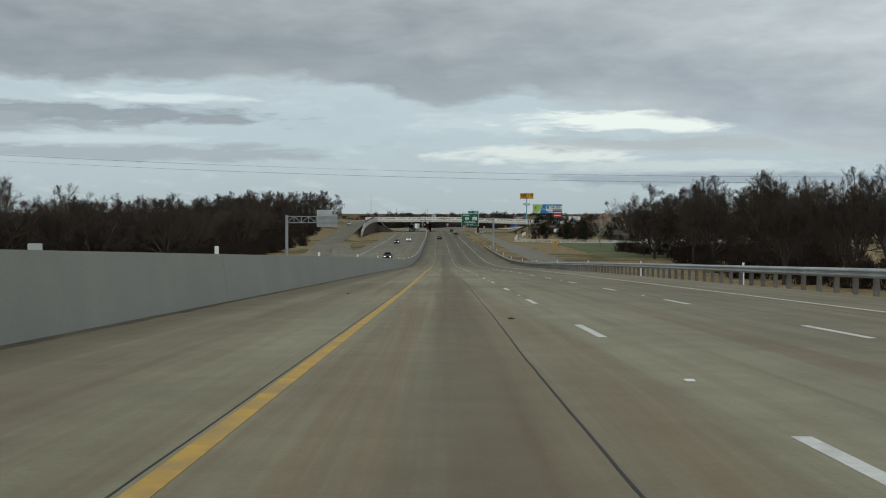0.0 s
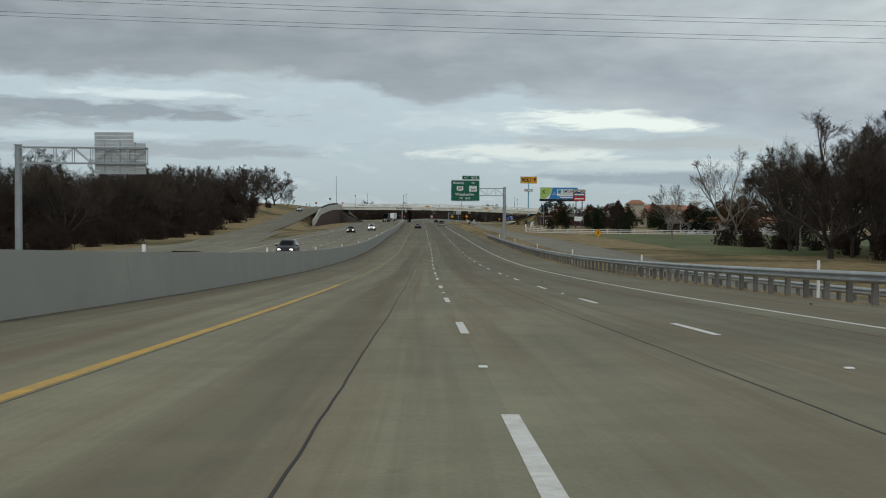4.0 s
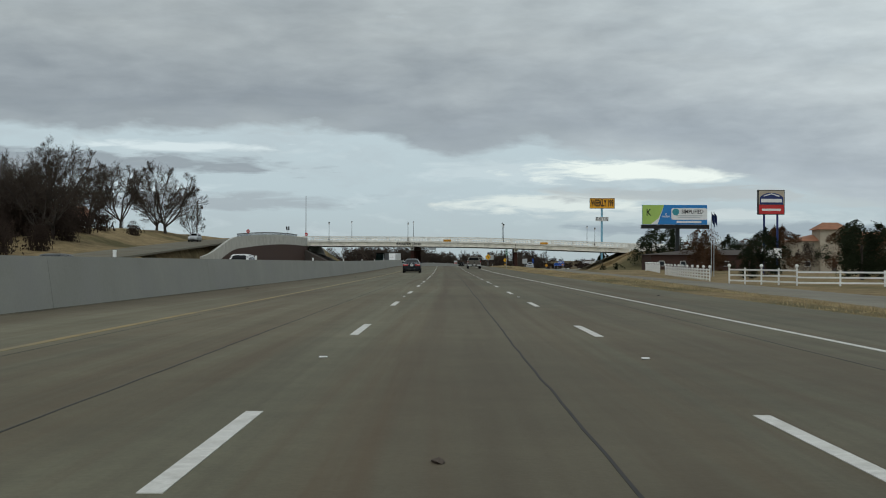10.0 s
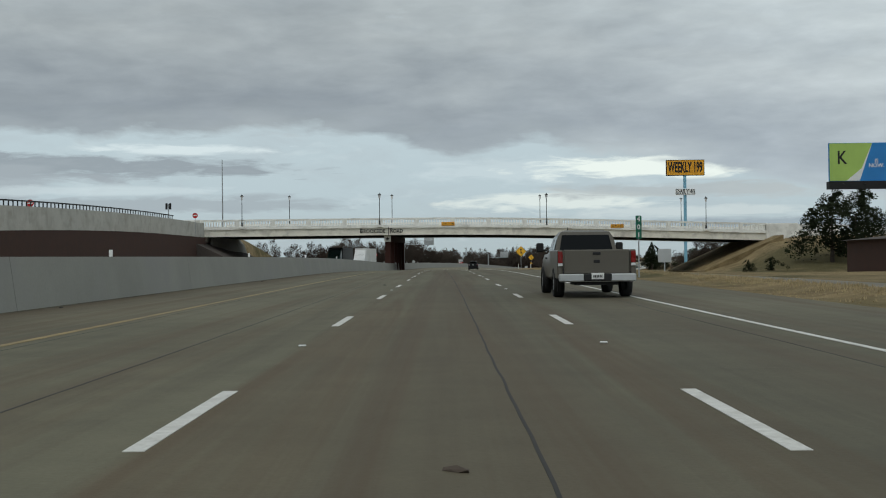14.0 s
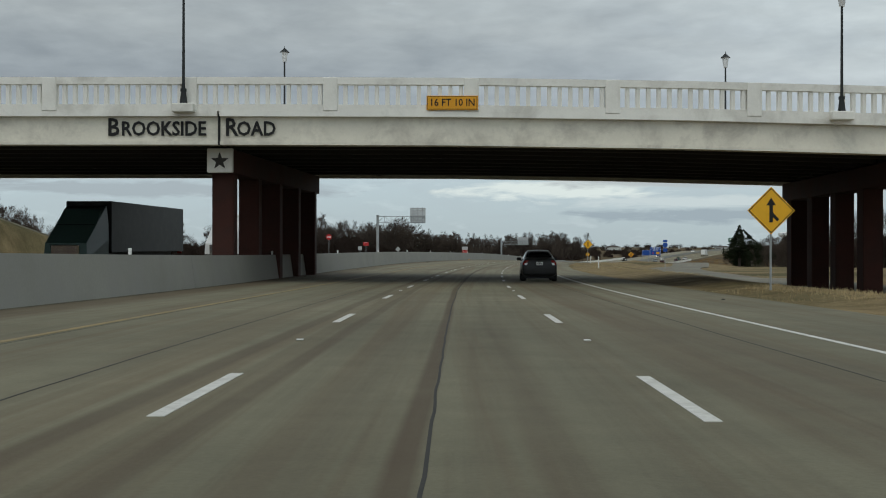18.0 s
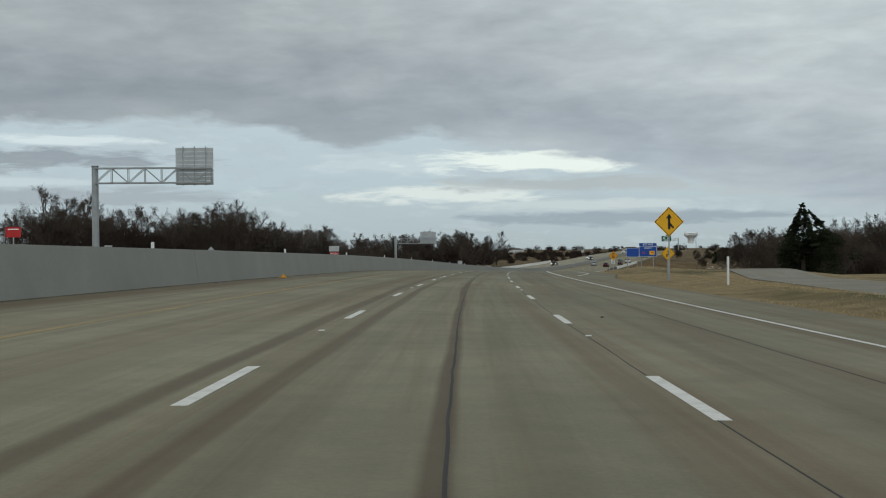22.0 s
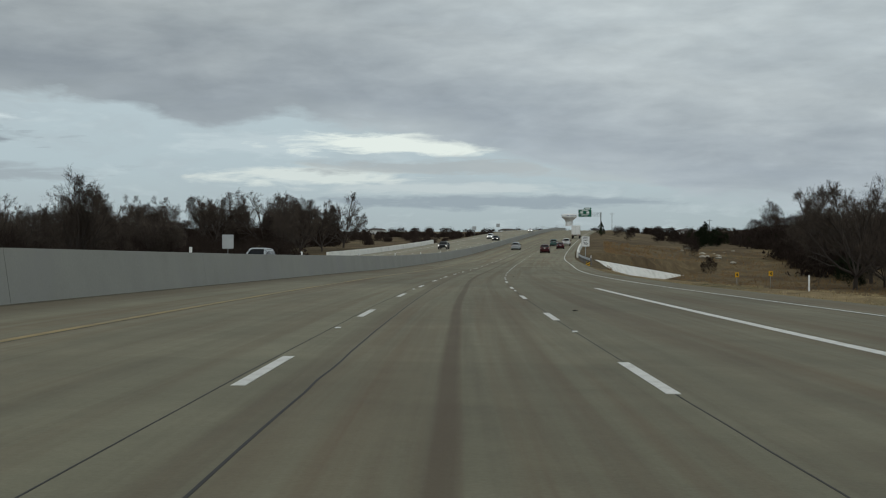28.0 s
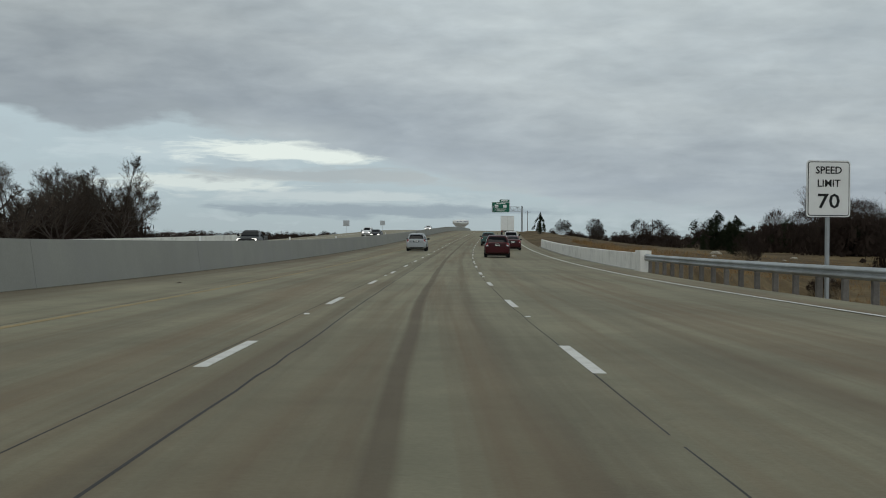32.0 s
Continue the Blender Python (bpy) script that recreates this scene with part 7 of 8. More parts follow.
def pickup(colour, label, head=False):
    th = empty("pickup_truck")
    col = PAINT[colour]
    W, L, r = 2.0, 5.7, 0.39
    # lower body and nose
    hull = [(-0.55, .97, .42, 1.18), (0.4, .98, .40, 1.18), (1.2, .98, .40, 1.17), (2.0, .97, .42, 1.15), (2.55, .94, .45, 1.08), (2.80, .84, .5, .95)]
    smoothed(part("cab_body", loft(B(), [hull_ring(*s) for s in hull]), col, th), 40)
    bm = B()
    loft(bm, [[Vector((sx * w, y, z)) for sx, w, y, z in ((-1, .86, -0.62, 1.1), (1, .86, -0.62, 1.1), (1, .88, 1.35, 1.1), (-1, .88, 1.35, 1.1))], [Vector((sx * w, y, z)) for sx, w, y, z in ((-1, .76, -0.45, 1.58), (1, .76, -0.45, 1.58), (1, .76, .72, 1.60), (-1, .76, .72, 1.60))], [Vector((sx * w, y, z)) for sx, w, y, z in ((-1, .66, -0.38, 1.73), (1, .66, -0.38, 1.73), (1, .64, .45, 1.74), (-1, .64, .45, 1.74))], [Vector((sx * w, y, z)) for sx, w, y, z in ((-1, .5, -0.2, 1.78), (1, .5, -0.2, 1.78), (1, .5, .3, 1.78), (-1, .5, .3, 1.78))]])
    part("cabin", bm, col, th)
    panel("rear_window", [Vector((-.72, -.605, 1.24)), Vector((.72, -.605, 1.24)), Vector((.64, -.43, 1.645)), Vector((-.64, -.43, 1.645))], M["car_glass"], th)
    panel("windscreen", [Vector((.80, 1.24, 1.22)), Vector((-.80, 1.24, 1.22)), Vector((-.66, .62, 1.61)), Vector((.66, .62, 1.61))], M["car_glass"], th)
    for sx in (-1, 1):
        for a, b in ((-.42, .12), (.2, .95)):
            pts = [Vector((sx * .865, a, 1.22)), Vector((sx * .87, b, 1.22)), Vector((sx * .755, min(b, .68), 1.61)), Vector((sx * .755, a + 0.06, 1.61))]
            panel("side_window", pts if sx > 0 else pts[::-1], M["car_glass"], th, 0.02)
        # bed side
        bm = B()
        box(bm, (sx * 0.93, -1.72, 0.86), (0.14, 2.20, 0.74), bevel=0.03)
        part("bed_side", bm, col, th)
        bm = B()
        box(bm, (sx * 0.925, -2.835, 1.04), (0.12, 0.05, 0.30), bevel=0.015)
        lamp = part("tail_lamp", bm, M["tail_red"], th, "tall red tail lamp")
        bm = B()
        box(bm, (sx * 0.925, -2.835, 0.85), (0.12, 0.048, 0.075), bevel=0.012)
        part("reverse_lamp", bm, M["lamp_clear"], lamp, "clear reversing lamp")
        bm = B()
        box(bm, (sx * 1.13, 0.98, 1.32), (0.20, 0.12, 0.26), bevel=0.03)
        box(bm, (sx * 1.0, 1.0, 1.24), (0.16, 0.05, 0.05))
        part("mirror", bm, M["plastic"], th)
        for ya in (-1.75, 1.85):
            arch(th, sx * (0.93), ya, r * 1.2, sx)
            wheel(th, sx * 0.88, ya, r, 0.27, sx)
        bm = B()
        box(bm, (sx * 0.72, 2.72, 0.86), (0.36, 0.14, 0.26), bevel=0.02)
        part("headlamp", bm, M["head_glow"] if head else M["lamp_clear"], th)
        bm = B()
        box(bm, (sx * 0.985, 0.72, 1.02), (0.03, 0.2, 0.04))
        part("door_handle", bm, M["plastic"], th)
    bm = B()
    box(bm, (0, -1.72, 0.62), (1.76, 2.15, 0.10))
    part("bed_floor", bm, M["plastic"], th)
    bm = B()
    box(bm, (0, -0.66, 0.86), (1.8, 0.06, 0.72))
    part("bed_front", bm, col, th)
    bm = B()
    box(bm, (0, -2.80, 0.92), (1.66, 0.08, 0.62), bevel=0.025)
    tg = part("tailgate", bm, col, th)
    bm = B()
    box(bm, (0, -2.845, 1.13), (0.20, 0.02, 0.07), bevel=0.008)
    part("handle", bm, M["plastic"], tg)
    bm = B()
    box(bm, (0, -2.845, 0.93), (0.16, 0.02, 0.08), bevel=0.01)
    part("badge", bm, M["plastic"], tg)
    bm = B()
    box(bm, (0, -2.93, 0.52), (1.95, 0.16, 0.20), bevel=0.03)
    part("rear_bumper", bm, M["sign_back"], th, "grey steel bumper")
    bm = B()
    box(bm, (0, -2.94, 0.53), (0.72, 0.165, 0.18), bevel=0.02)
    part("bumper_step", bm, M["plastic"], th)
    bm = B()
    box(bm, (0, -3.015, 0.56), (0.32, 0.02, 0.16), bevel=0.006)
    pl = part("number_plate", bm, M["sign_white"], th)
    bm = B()
    for i in range(6):
        box(bm, (-0.1 + i * 0.04, -3.03, 0.555), (0.026, 0.006, 0.06))
    part("plate_bars", bm, M["black"], pl)
    bm = B()
    box(bm, (0, -2.2, 0.40), (1.1, 1.2, 0.14))
    part("axle", bm, M["plastic"], th)
    bm = B()
    box(bm, (0, 2.80, 0.66), (1.7, 0.14, 0.42), bevel=0.03)
    part("grille", bm, M["plastic"], th)
    tagged(th, label, "pickup truck")
    return th


def semi(colour, label, trailer=True, length=15.0, box_mat="white_wall"):
    th = empty("truck")
    col = PAINT[colour]
    bm = B()
    box(bm, (0, -3.2 if trailer else 0, 2.65), (2.55, length, 2.85), bevel=0.04)
    tr = part("trailer_box", bm, M[box_mat], th)
    bm = B()
    for sx in (-0.64, 0.64):
        box(bm, (sx, -3.2 - length / 2 - 0.02 if trailer else -length / 2 - 0.02, 2.65), (1.2, 0.04, 2.6), bevel=0.01)
    part("rear_door", bm, M["sign_white"], tr)
    bm = B()
    box(bm, (0, -3.2 if trailer else 0, 1.12), (1.0, length * 0.96, 0.24))
    part("chassis", bm, M["plastic"], th)
    y1 = (-3.2 if trailer else 0) + length / 2
    bm = B()
    loft(bm, [[Vector((sx * w, y, z)) for sx, w, y, z in ((-1, 1.2, y1 + .3, 0.9), (1, 1.2, y1 + .3, 0.9), (1, 1.15, y1 + 3.6, 0.9), (-1, 1.15, y1 + 3.6, 0.9))], [Vector((sx * w, y, z)) for sx, w, y, z in ((-1, 1.22, y1 + .3, 2.0), (1, 1.22, y1 + .3, 2.0), (1, 1.1, y1 + 3.5, 1.75), (-1, 1.1, y1 + 3.5, 1.75))], [Vector((sx * w, y, z)) for sx, w, y, z in ((-1, 1.2, y1 + .3, 2.9), (1, 1.2, y1 + .3, 2.9), (1, 1.1, y1 + 1.9, 2.8), (-1, 1.1, y1 + 1.9, 2.8))], [Vector((sx * w, y, z)) for sx, w, y, z in ((-1, 1.1, y1 + .3, 3.8), (1, 1.1, y1 + .3, 3.8), (1, 1.0, y1 + 1.0, 3.6), (-1, 1.0, y1 + 1.0, 3.6))]])
    part("cab", bm, col, th)
    panel("windscreen", [Vector((1.0, y1 + 2.45, 2.1)), Vector((-1.0, y1 + 2.45, 2.1)), Vector((-1.0, y1 + 2.0, 2.75)), Vector((1.0, y1 + 2.0, 2.75))], M["car_glass"], th, 0.25)
    bm = B()
    box(bm, (0, y1 + 3.62, 1.25), (1.5, 0.12, 0.8), bevel=0.03)
    part("grille", bm, M["chrome"], th)
    for sx in (-1, 1):
        for ya in ([y1 + 3.0, y1 - 0.6, y1 - 1.9, y1 - length + 1.4, y1 - length + 2.7] if trailer else [y1 + 2.8, -length / 2 + 1.6]):
            wheel(th, sx * 1.08, ya, 0.5, 0.34, sx)
        bm = B()
        box(bm, (sx * 1.0, (y1 - length) - 0.03, 1.15), (0.3, 0.06, 0.14), bevel=0.01)
        part("tail_lamp", bm, M["tail_red"], th)
    tagged(th, label, "truck")
    return th


for nm, c in (("charcoal", (0.014, 0.016, 0.021)), ("tan", (0.115, 0.105, 0.088)), ("grey", (0.030, 0.030, 0.030)), ("maroon", (0.05, 0.010, 0.012)), ("white", (0.62, 0.62, 0.61)), ("silver", (0.34, 0.36, 0.37)), ("blue", (0.02, 0.13, 0.25)), ("black", (0.016, 0.016, 0.018)), ("teal", (0.06, 0.11, 0.10))):
    paint(nm, c)


def put(th, y, n, back=False, up=0.0):
    a, b = at(y - 1, n), at(y + 1, n)
    d = (b - a).normalized()
    q = d.to_track_quat("Y", "Z").to_matrix().to_4x4()
    th.matrix_basis = Matrix.Translation(at(y, n, up)) @ q @ (pose(0, 0, 0, 0, 0, 180) if back else Matrix())
    return th


put(car(SEDAN, "charcoal", "dark charcoal sedan with chrome trim and lit tail lamps", brake=True, chrome=True, exhaust=True), 486.2, -2.25)
put(pickup("tan", "beige-grey pickup truck with a steel bumper"), 540.8, 5.6)
put(car(SMALL, "grey", "small grey sedan with a boot spoiler"), 711.9, 5.5)
# traffic ahead on the rise
put(car(SUV, "maroon", "dark maroon sport utility car, seen from behind"), 1240, 5.4)
put(car(SUV, "silver", "silver crossover car on the rise"), 1262, -1.7)
put(car(SMALL, "maroon", "dark red small car"), 1272, 7.6)
put(pickup("white", "white pickup truck on the rise"), 1300, 8.1)
put(car(SUV, "teal", "dark green boxy sport utility car"), 1296, 5.2)
put(semi("white", "white box truck, its rear doors shut", trailer=False, length=7.5), 1372, 8.3)
# oncoming
put(pickup("grey", "grey pickup truck on the opposite carriageway", head=True), 1262, -17.5, True)
put(car(SEDAN, "black", "black sedan on the opposite carriageway", head=True), 1345, -14.0, True)
put(car(SUV, "white", "white sport utility car on the opposite carriageway", head=True), 1362, -17.5, True)
put(car(SEDAN, "white", "white sedan on the opposite carriageway", head=True), 1470, -14.0, True)
put(semi("teal", "dark articulated truck with a dark grey trailer", box_mat="dark_steel"), 722, -19.0, True)
put(semi("white", "white articulated truck on the opposite carriageway"), 752, -18.2, True)
put(car(SUV, "black", "black sport utility car on the opposite carriageway", head=True), 262, -14.2, True)
put(car(SEDAN, "grey", "grey sedan on the opposite carriageway", head=True), 420, -17.6, True)
put(car(SUV, "white", "white sport utility car on the opposite carriageway", head=True), 452, -14.2, True)
put(car(SUV, "silver", "silver crossover car beside the median wall", head=True), 1098, -14.6, True)

# ---- east side: fence, inn, flags, field ----
def fence_line(points, rails, height, globes, label, spacing=2.4):
    th = empty("rail_fence")
    bm = B()
    box(bm, (0, 0, height / 2 - 0.2), (0.13, 0.13, height + 0.4), bevel=0.015)
    post = bpy.data.meshes.new("post")
    bm.to_mesh(post)
    bm.free()
    post.materials.append(M["fence_white"])
    bm = B()
    bmesh.ops.create_icosphere(bm, subdivisions=2, radius=0.17)
    globe = bpy.data.meshes.new("globe")
    bm.to_mesh(globe)
    bm.free()
    globe.materials.append(M["sign_white"])
    for (xa, ya), (xb, yb) in zip(points, points[1:]):
        length = math.hypot(xb - xa, yb - ya)
        k = max(1, round(length / spacing))
        ps = [(xa + (xb - xa) * i / k, ya + (yb - ya) * i / k) for i in range(k + 1)]
        ps = [(x, y, ground_z(x, y)) for x, y in ps]
        for i, (x, y, z) in enumerate(ps):
            sharing("post", post, th, pose(x, y, z))
            if globes and i % 2 == 0:
                sharing("globe", globe, th, pose(x, y, z + height + 0.18))
        for a, b in zip(ps, ps[1:]):
            for j in range(rails):
                u = height * (j + 0.6) / rails
                part("rail", beam(B(), (a[0], a[1] - 0.1, a[2] + u), (b[0], b[1] - 0.1, b[2] + u), 0.05, 0.14), M["fence_white"], th)
    tagged(th, label, "fence")
    return th


fence_line([(43.5, 607), (38.5, 562)], 4, 1.4, True, "white board fence topped with globe lamps")
fence_line([(34.6, 535), (32.6, 512), (30.6, 487)], 4, 1.3, True, "white board fence topped with globe lamps")
fence_line([(29.6, 474), (33.0, 464)], 3, 1.5, True, "short white board fence at the field's corner")
fence_line([(33.0, 464), (60.0, 456), (112.0, 446)], 3, 1.35, False, "white three-rail fence along the green field", 3.6)


def field():
    verts, faces = [], []
    ys, ns = stations(300, 452, 8), stations(36, 112, 6)
    for y in ys:
        for n in ns:
            p = at(y, n)
            rim = y in (ys[0], ys[-1]) or n in (ns[0], ns[-1])
            verts.append((p.x, p.y, land(y, n) + (-0.7 if rim else 0.30)))
    k = len(ns)
    for i in range(len(ys) - 1):
        for j in range(k - 1):
            a = i * k + j
            faces.append((a, a + 1, a + 1 + k, a + k))
    ob = mesh_object("field", verts, faces, M["green_field"], smooth=True)
    tagged(ob, "green winter pasture behind the service road", "field", kind="structure")


M["green_field"] = surface("pasture", (0.075, 0.095, 0.032), 0.95, vary=0.3, scale=0.12, fine=5, bump=0.5, stain=(0.14, 0.12, 0.06), stain_scale=0.08)
field()


def house(name, label, x, y, w, d, h, wall, roof, ridge=2.0, windows=3, hip=True, z=None, turn=0.0):
    """A small building with a pitched roof, windows and a door towards -y."""
    th = empty(name)
    z = ground_z(x, y) if z is None else z
    th.matrix_basis = pose(x, y, z, 0, 0, turn)
    bm = B()
    box(bm, (0, 0, h / 2 - 0.3), (w, d, h + 0.6))
    wl = part("wall", bm, M[wall], th)
    o = 0.6
    bm = B()
    r = w / 2 * (0.55 if hip else 1.0)
    v = [bm.verts.new(p) for p in ((-w / 2 - o, -d / 2 - o, h), (w / 2 + o, -d / 2 - o, h), (w / 2 + o, d / 2 + o, h), (-w / 2 - o, d / 2 + o, h), (-r, 0, h + ridge), (r, 0, h + ridge))]
    for f in ((0, 1, 5, 4), (1, 2, 5), (2, 3, 4, 5), (3, 0, 4), (3, 2, 1, 0)):
        bm.faces.new([v[i] for i in f])
    bmesh.ops.recalc_face_normals(bm, faces=bm.faces)
    part("roof", bm, M[roof], th)
    for i in range(windows):
        xx = -w / 2 + w * (i + 0.5) / windows
        bm = B()
        if i == windows // 2:
            box(bm, (xx, -d / 2 - 0.02, 1.05), (1.0, 0.08, 2.1), bevel=0.01)
            part("door", bm, M["roof_brown"], th)
        else:
            box(bm, (xx, -d / 2 - 0.02, 1.6), (1.3, 0.10, 1.2), bevel=0.01)
            wn = part("window", bm, M["fence_white"], th)
            bm = B()
            box(bm, (xx, -d / 2 - 0.075, 1.6), (1.1, 0.02, 1.0))
            part("pane", bm, M["window"], wn)
    tagged(th, label, "building")
    return th


house("inn_building", "low dark brick inn building with a brown roof", 71.0, 640, 44, 13, 3.6, "brick_wall", "roof_brown", 1.2, 9)
house("inn_building", "stucco inn wing with a russet tiled roof", 96, 626, 36, 12, 6.5, "stucco", "tile_roof", 2.2, 7)
house("tower_building", "small stucco tower with a tiled roof", 86, 622, 6, 6, 9.0, "stucco", "tile_roof", 1.6, 1)
house("farm_building", "white low building with a rusty roof behind the fence", 92, 482, 34, 9, 3.2, "white_wall", "tile_roof", 1.4, 6)
house("cabin", "small dark brick cabin among dark cedars", 74, 492, 5, 5, 2.6, "brick_wall", "roof_brown", 2.0, 2, False)
house("farmhouse", "white farmhouse with a red roof on the knoll", -88, 640, 12, 9, 3.2, "white_wall", "tile_roof", 2.6, 4, False)
for x, y, h, w, k in ((56, 674, 11, 1.25, "cedar"), (62, 682, 9, 1.1, "cedar"), (52, 590, 8.5, 1.1, "brown"), (60, 570, 8, 1.2, "brown"), (47, 562, 5, 1.0, "brown"), (70, 560, 8, 1.1, "brown"), (45, 520, 6.5, 1.2, "cedar"), (56, 515, 7.5, 1.2, "cedar"), (64, 520, 8.5, 1.3, "cedar"), (40, 508, 4.0, 1.0, "cedar"), (76, 470, 7.5, 1.3, "cedar"), (84, 462, 8.5, 1.3, "cedar"), (58, 492, 8, 1.3, "brush"), (100, 470, 9, 1.2, "cedar"), (115, 480, 9, 1.3, "brown"), (64, 660, 8, 1.3, "cedar"), (74, 664, 9, 1.3, "cedar"), (82, 672, 8, 1.3, "brown"), (46, 668, 2.2, 1.2, "cedar"), (42, 664, 1.8, 1.2, "cedar")):
    tree(k, x, y, h, w, None, "trees round the inn")


def flag_pole(x, y, h, label):
    th = empty("flag_pole")
    z = ground_z(x, y)
    part("pole", bar(B(), (x, y, z - 0.2), (x, y, z + h), 0.06, 0.035, 8), M["galv_post"], th)
    bm = B()
    k = 6
    rows = []
    for i in range(k + 1):
        xx, dy = x + 0.05 + 0.07 * i, 0.10 * math.sin(i * 1.3)
        rows.append((bm.verts.new((xx, y + dy, z + h - 0.1 - 0.10 * i)), bm.verts.new((xx, y + dy, z + h - 1.2 - 0.16 * i))))
    for (a, b), (c, d) in zip(rows, rows[1:]):
        bm.faces.new((a, b, d, c))
    bmesh.ops.solidify(bm, geom=bm.faces[:], thickness=0.01)
    part("flag", bm, M["sign_navy"], th, "dark furled flag")
    tagged(th, label, "flag pole")


flag_pole(38.2, 521, 8.6, "tall steel flag pole with a drooping dark flag")
flag_pole(39.4, 525, 8.8, "tall steel flag pole with a drooping dark flag")


# ---- small signs and posts ----
def delineator(x, y, z, h=1.25):
    th = empty("delineator_post")
    part("post", bar(B(), (x, y, z - 0.3), (x, y, z + h), 0.055, 0.055, 8), M["fence_white"], th)
    part("band", bar(B(), (x, y, z + h - 0.22), (x, y, z + h - 0.1), 0.058, 0.058, 8), M["sign_white"], th)
    tagged(th, "white plastic delineator post", "delineator", "delineator posts")
    return th


first_post = delineator(0, 0, 0)
def posts():
    spots = [(y, 12.4) for y in (30, 58, 88, 120, 152, 184, 216, 250, 284, 318, 352)] + [(782, 13.3), (852, 13.5), (1077, 20.0), (1166, 13.0)]
    for i, (y, n) in enumerate(spots):
        p = at(y, n)
        z = land(y, n)
        m = pose(p.x, p.y, z)
        if i == 0:
            first_post.matrix_basis = m
        else:
            copy_thing(first_post, m)


posts()


def barrier_reflectors():
    bm = B()
    box(bm, (0, 0, 0.10), (0.10, 0.06, 0.20), bevel=0.01)
    me = bpy.data.meshes.new("reflector")
    bm.to_mesh(me)
    bm.free()
    me.materials.append(M["fence_white"])
    y = 30.0
    while y < 1300:
        sharing("reflector", me, barrier, frame_at(y, -7.96, 1.2))
        y += 24.4


barrier_reflectors()


def board_sign(name, x, y, zc, w, h, mat, post_z, label, text=None, tcol="sign_white", size=0.2, turn=0.0, posts=1, backed=False, bars=0):
    """A flat sign on one or two posts."""
    th = empty(name)
    m = pose(x, y, zc, 0, 0, turn)
    p = plate("panel", w, h, 0.06, M[mat], th, m, depth=0.02) if not backed else plate("panel", w, h, 0.06, M["sign_back"], th, m, depth=0.02)
    for i in range(posts):
        dx = 0 if posts == 1 else (-w * 0.32 + w * 0.64 * i / (posts - 1))
        q = m @ Vector((dx, 0.06, 0))
        part("post", beam(B(), (q.x, q.y, post_z - 0.4), (q.x, q.y, zc + h / 2 - 0.03), 0.07, 0.07), M["galv_post"], th)
    if text:
        rows = text.split("|")
        for i, row in enumerate(rows):
            lettering("lettering", row, size, m @ pose(0, -0.012, ((len(rows) - 1) / 2 - i) * size * 1.6), M[tcol], p, narrow=0.9)
    for i in range(bars):
        plate("text_bar", w * (0.7 - 0.1 * (i % 2)), h * 0.10, 0.02, M[tcol], p, m @ pose(0, -0.008, h * (0.28 - 0.2 * i)), depth=0.006)
    tagged(th, label, "road sign")
    return th


board_sign("mile_marker", 13.3, 572.0, -7.9, 0.32, 1.25, "sign_green", -11.0, "green vertical mile marker sign reading 401", "4|0|1", size=0.27)
board_sign("sign_board", 17.5, 588, -9.4, 0.9, 0.9, "sign_white", -11.6, "blank white sign seen from behind", backed=True)


def round_sign(x, y, zc, r, base, label, mat="sign_red"):
    th = post_sign("do_not_enter_sign", x, y, base, zc, label)
    p = part("panel", bar(B(), (x, y, zc), (x, y + 0.02, zc), r, r, 24), M[mat], th)
    bm = B()
    box(bm, (x, y - 0.012, zc), (r * 1.4, 0.01, r * 0.34))
    part("bar", bm, M["sign_white"], p)
    return th


round_sign(-36.5, 690, -2.15, 0.42, -4.5, "red do-not-enter sign at the overpass")
round_sign(-44.0, 640, -2.6, 0.42, -5.5, "red do-not-enter sign on the service road")
round_sign(-21.5, 880, -7.3, 0.52, -11.9, "red do-not-enter sign beyond the median wall")
board_sign("wrong_way_sign", -14.4, 880, -8.6, 1.0, 0.7, "sign_red", -11.9, "red and white wrong-way plate", bars=1)
board_sign("sign_board", -20.5, 943, -9.4, 0.9, 0.9, "sign_white", -12.4, "small white sign seen from behind", backed=True)
th = post_sign("sign_board", -13.3, 987, -13.2, -9.0, "bare metal back of a diamond sign")
part("panel", prism(B(), [(0, 0.75), (-0.75, 0), (0, -0.75), (0.75, 0)], 0.02, pose(-13.3, 987, -9.65)), M["sign_back"], th)
board_sign("sign_board", 5.75, 1008, -9.35, 1.75, 0.95, "sign_white", -13.4, "large sign seen from behind above a red plate", backed=True, posts=2)
board_sign("wrong_way_sign", 5.75, 1007.7, -10.45, 1.55, 1.05, "sign_red", -13.4, "red wrong-way sign with white letters", "WRONG|WAY", size=0.30)
board_sign("sign_board", 42.4, 1159, -13.6, 1.35, 1.7, "sign_back", -16.5, "square grey sign seen from behind", backed=True)
board_sign("route_sign", -20.5, 60, -1.9, 0.75, 0.75, "sign_white", -3.6, "small white route marker beyond the wall", backed=True)


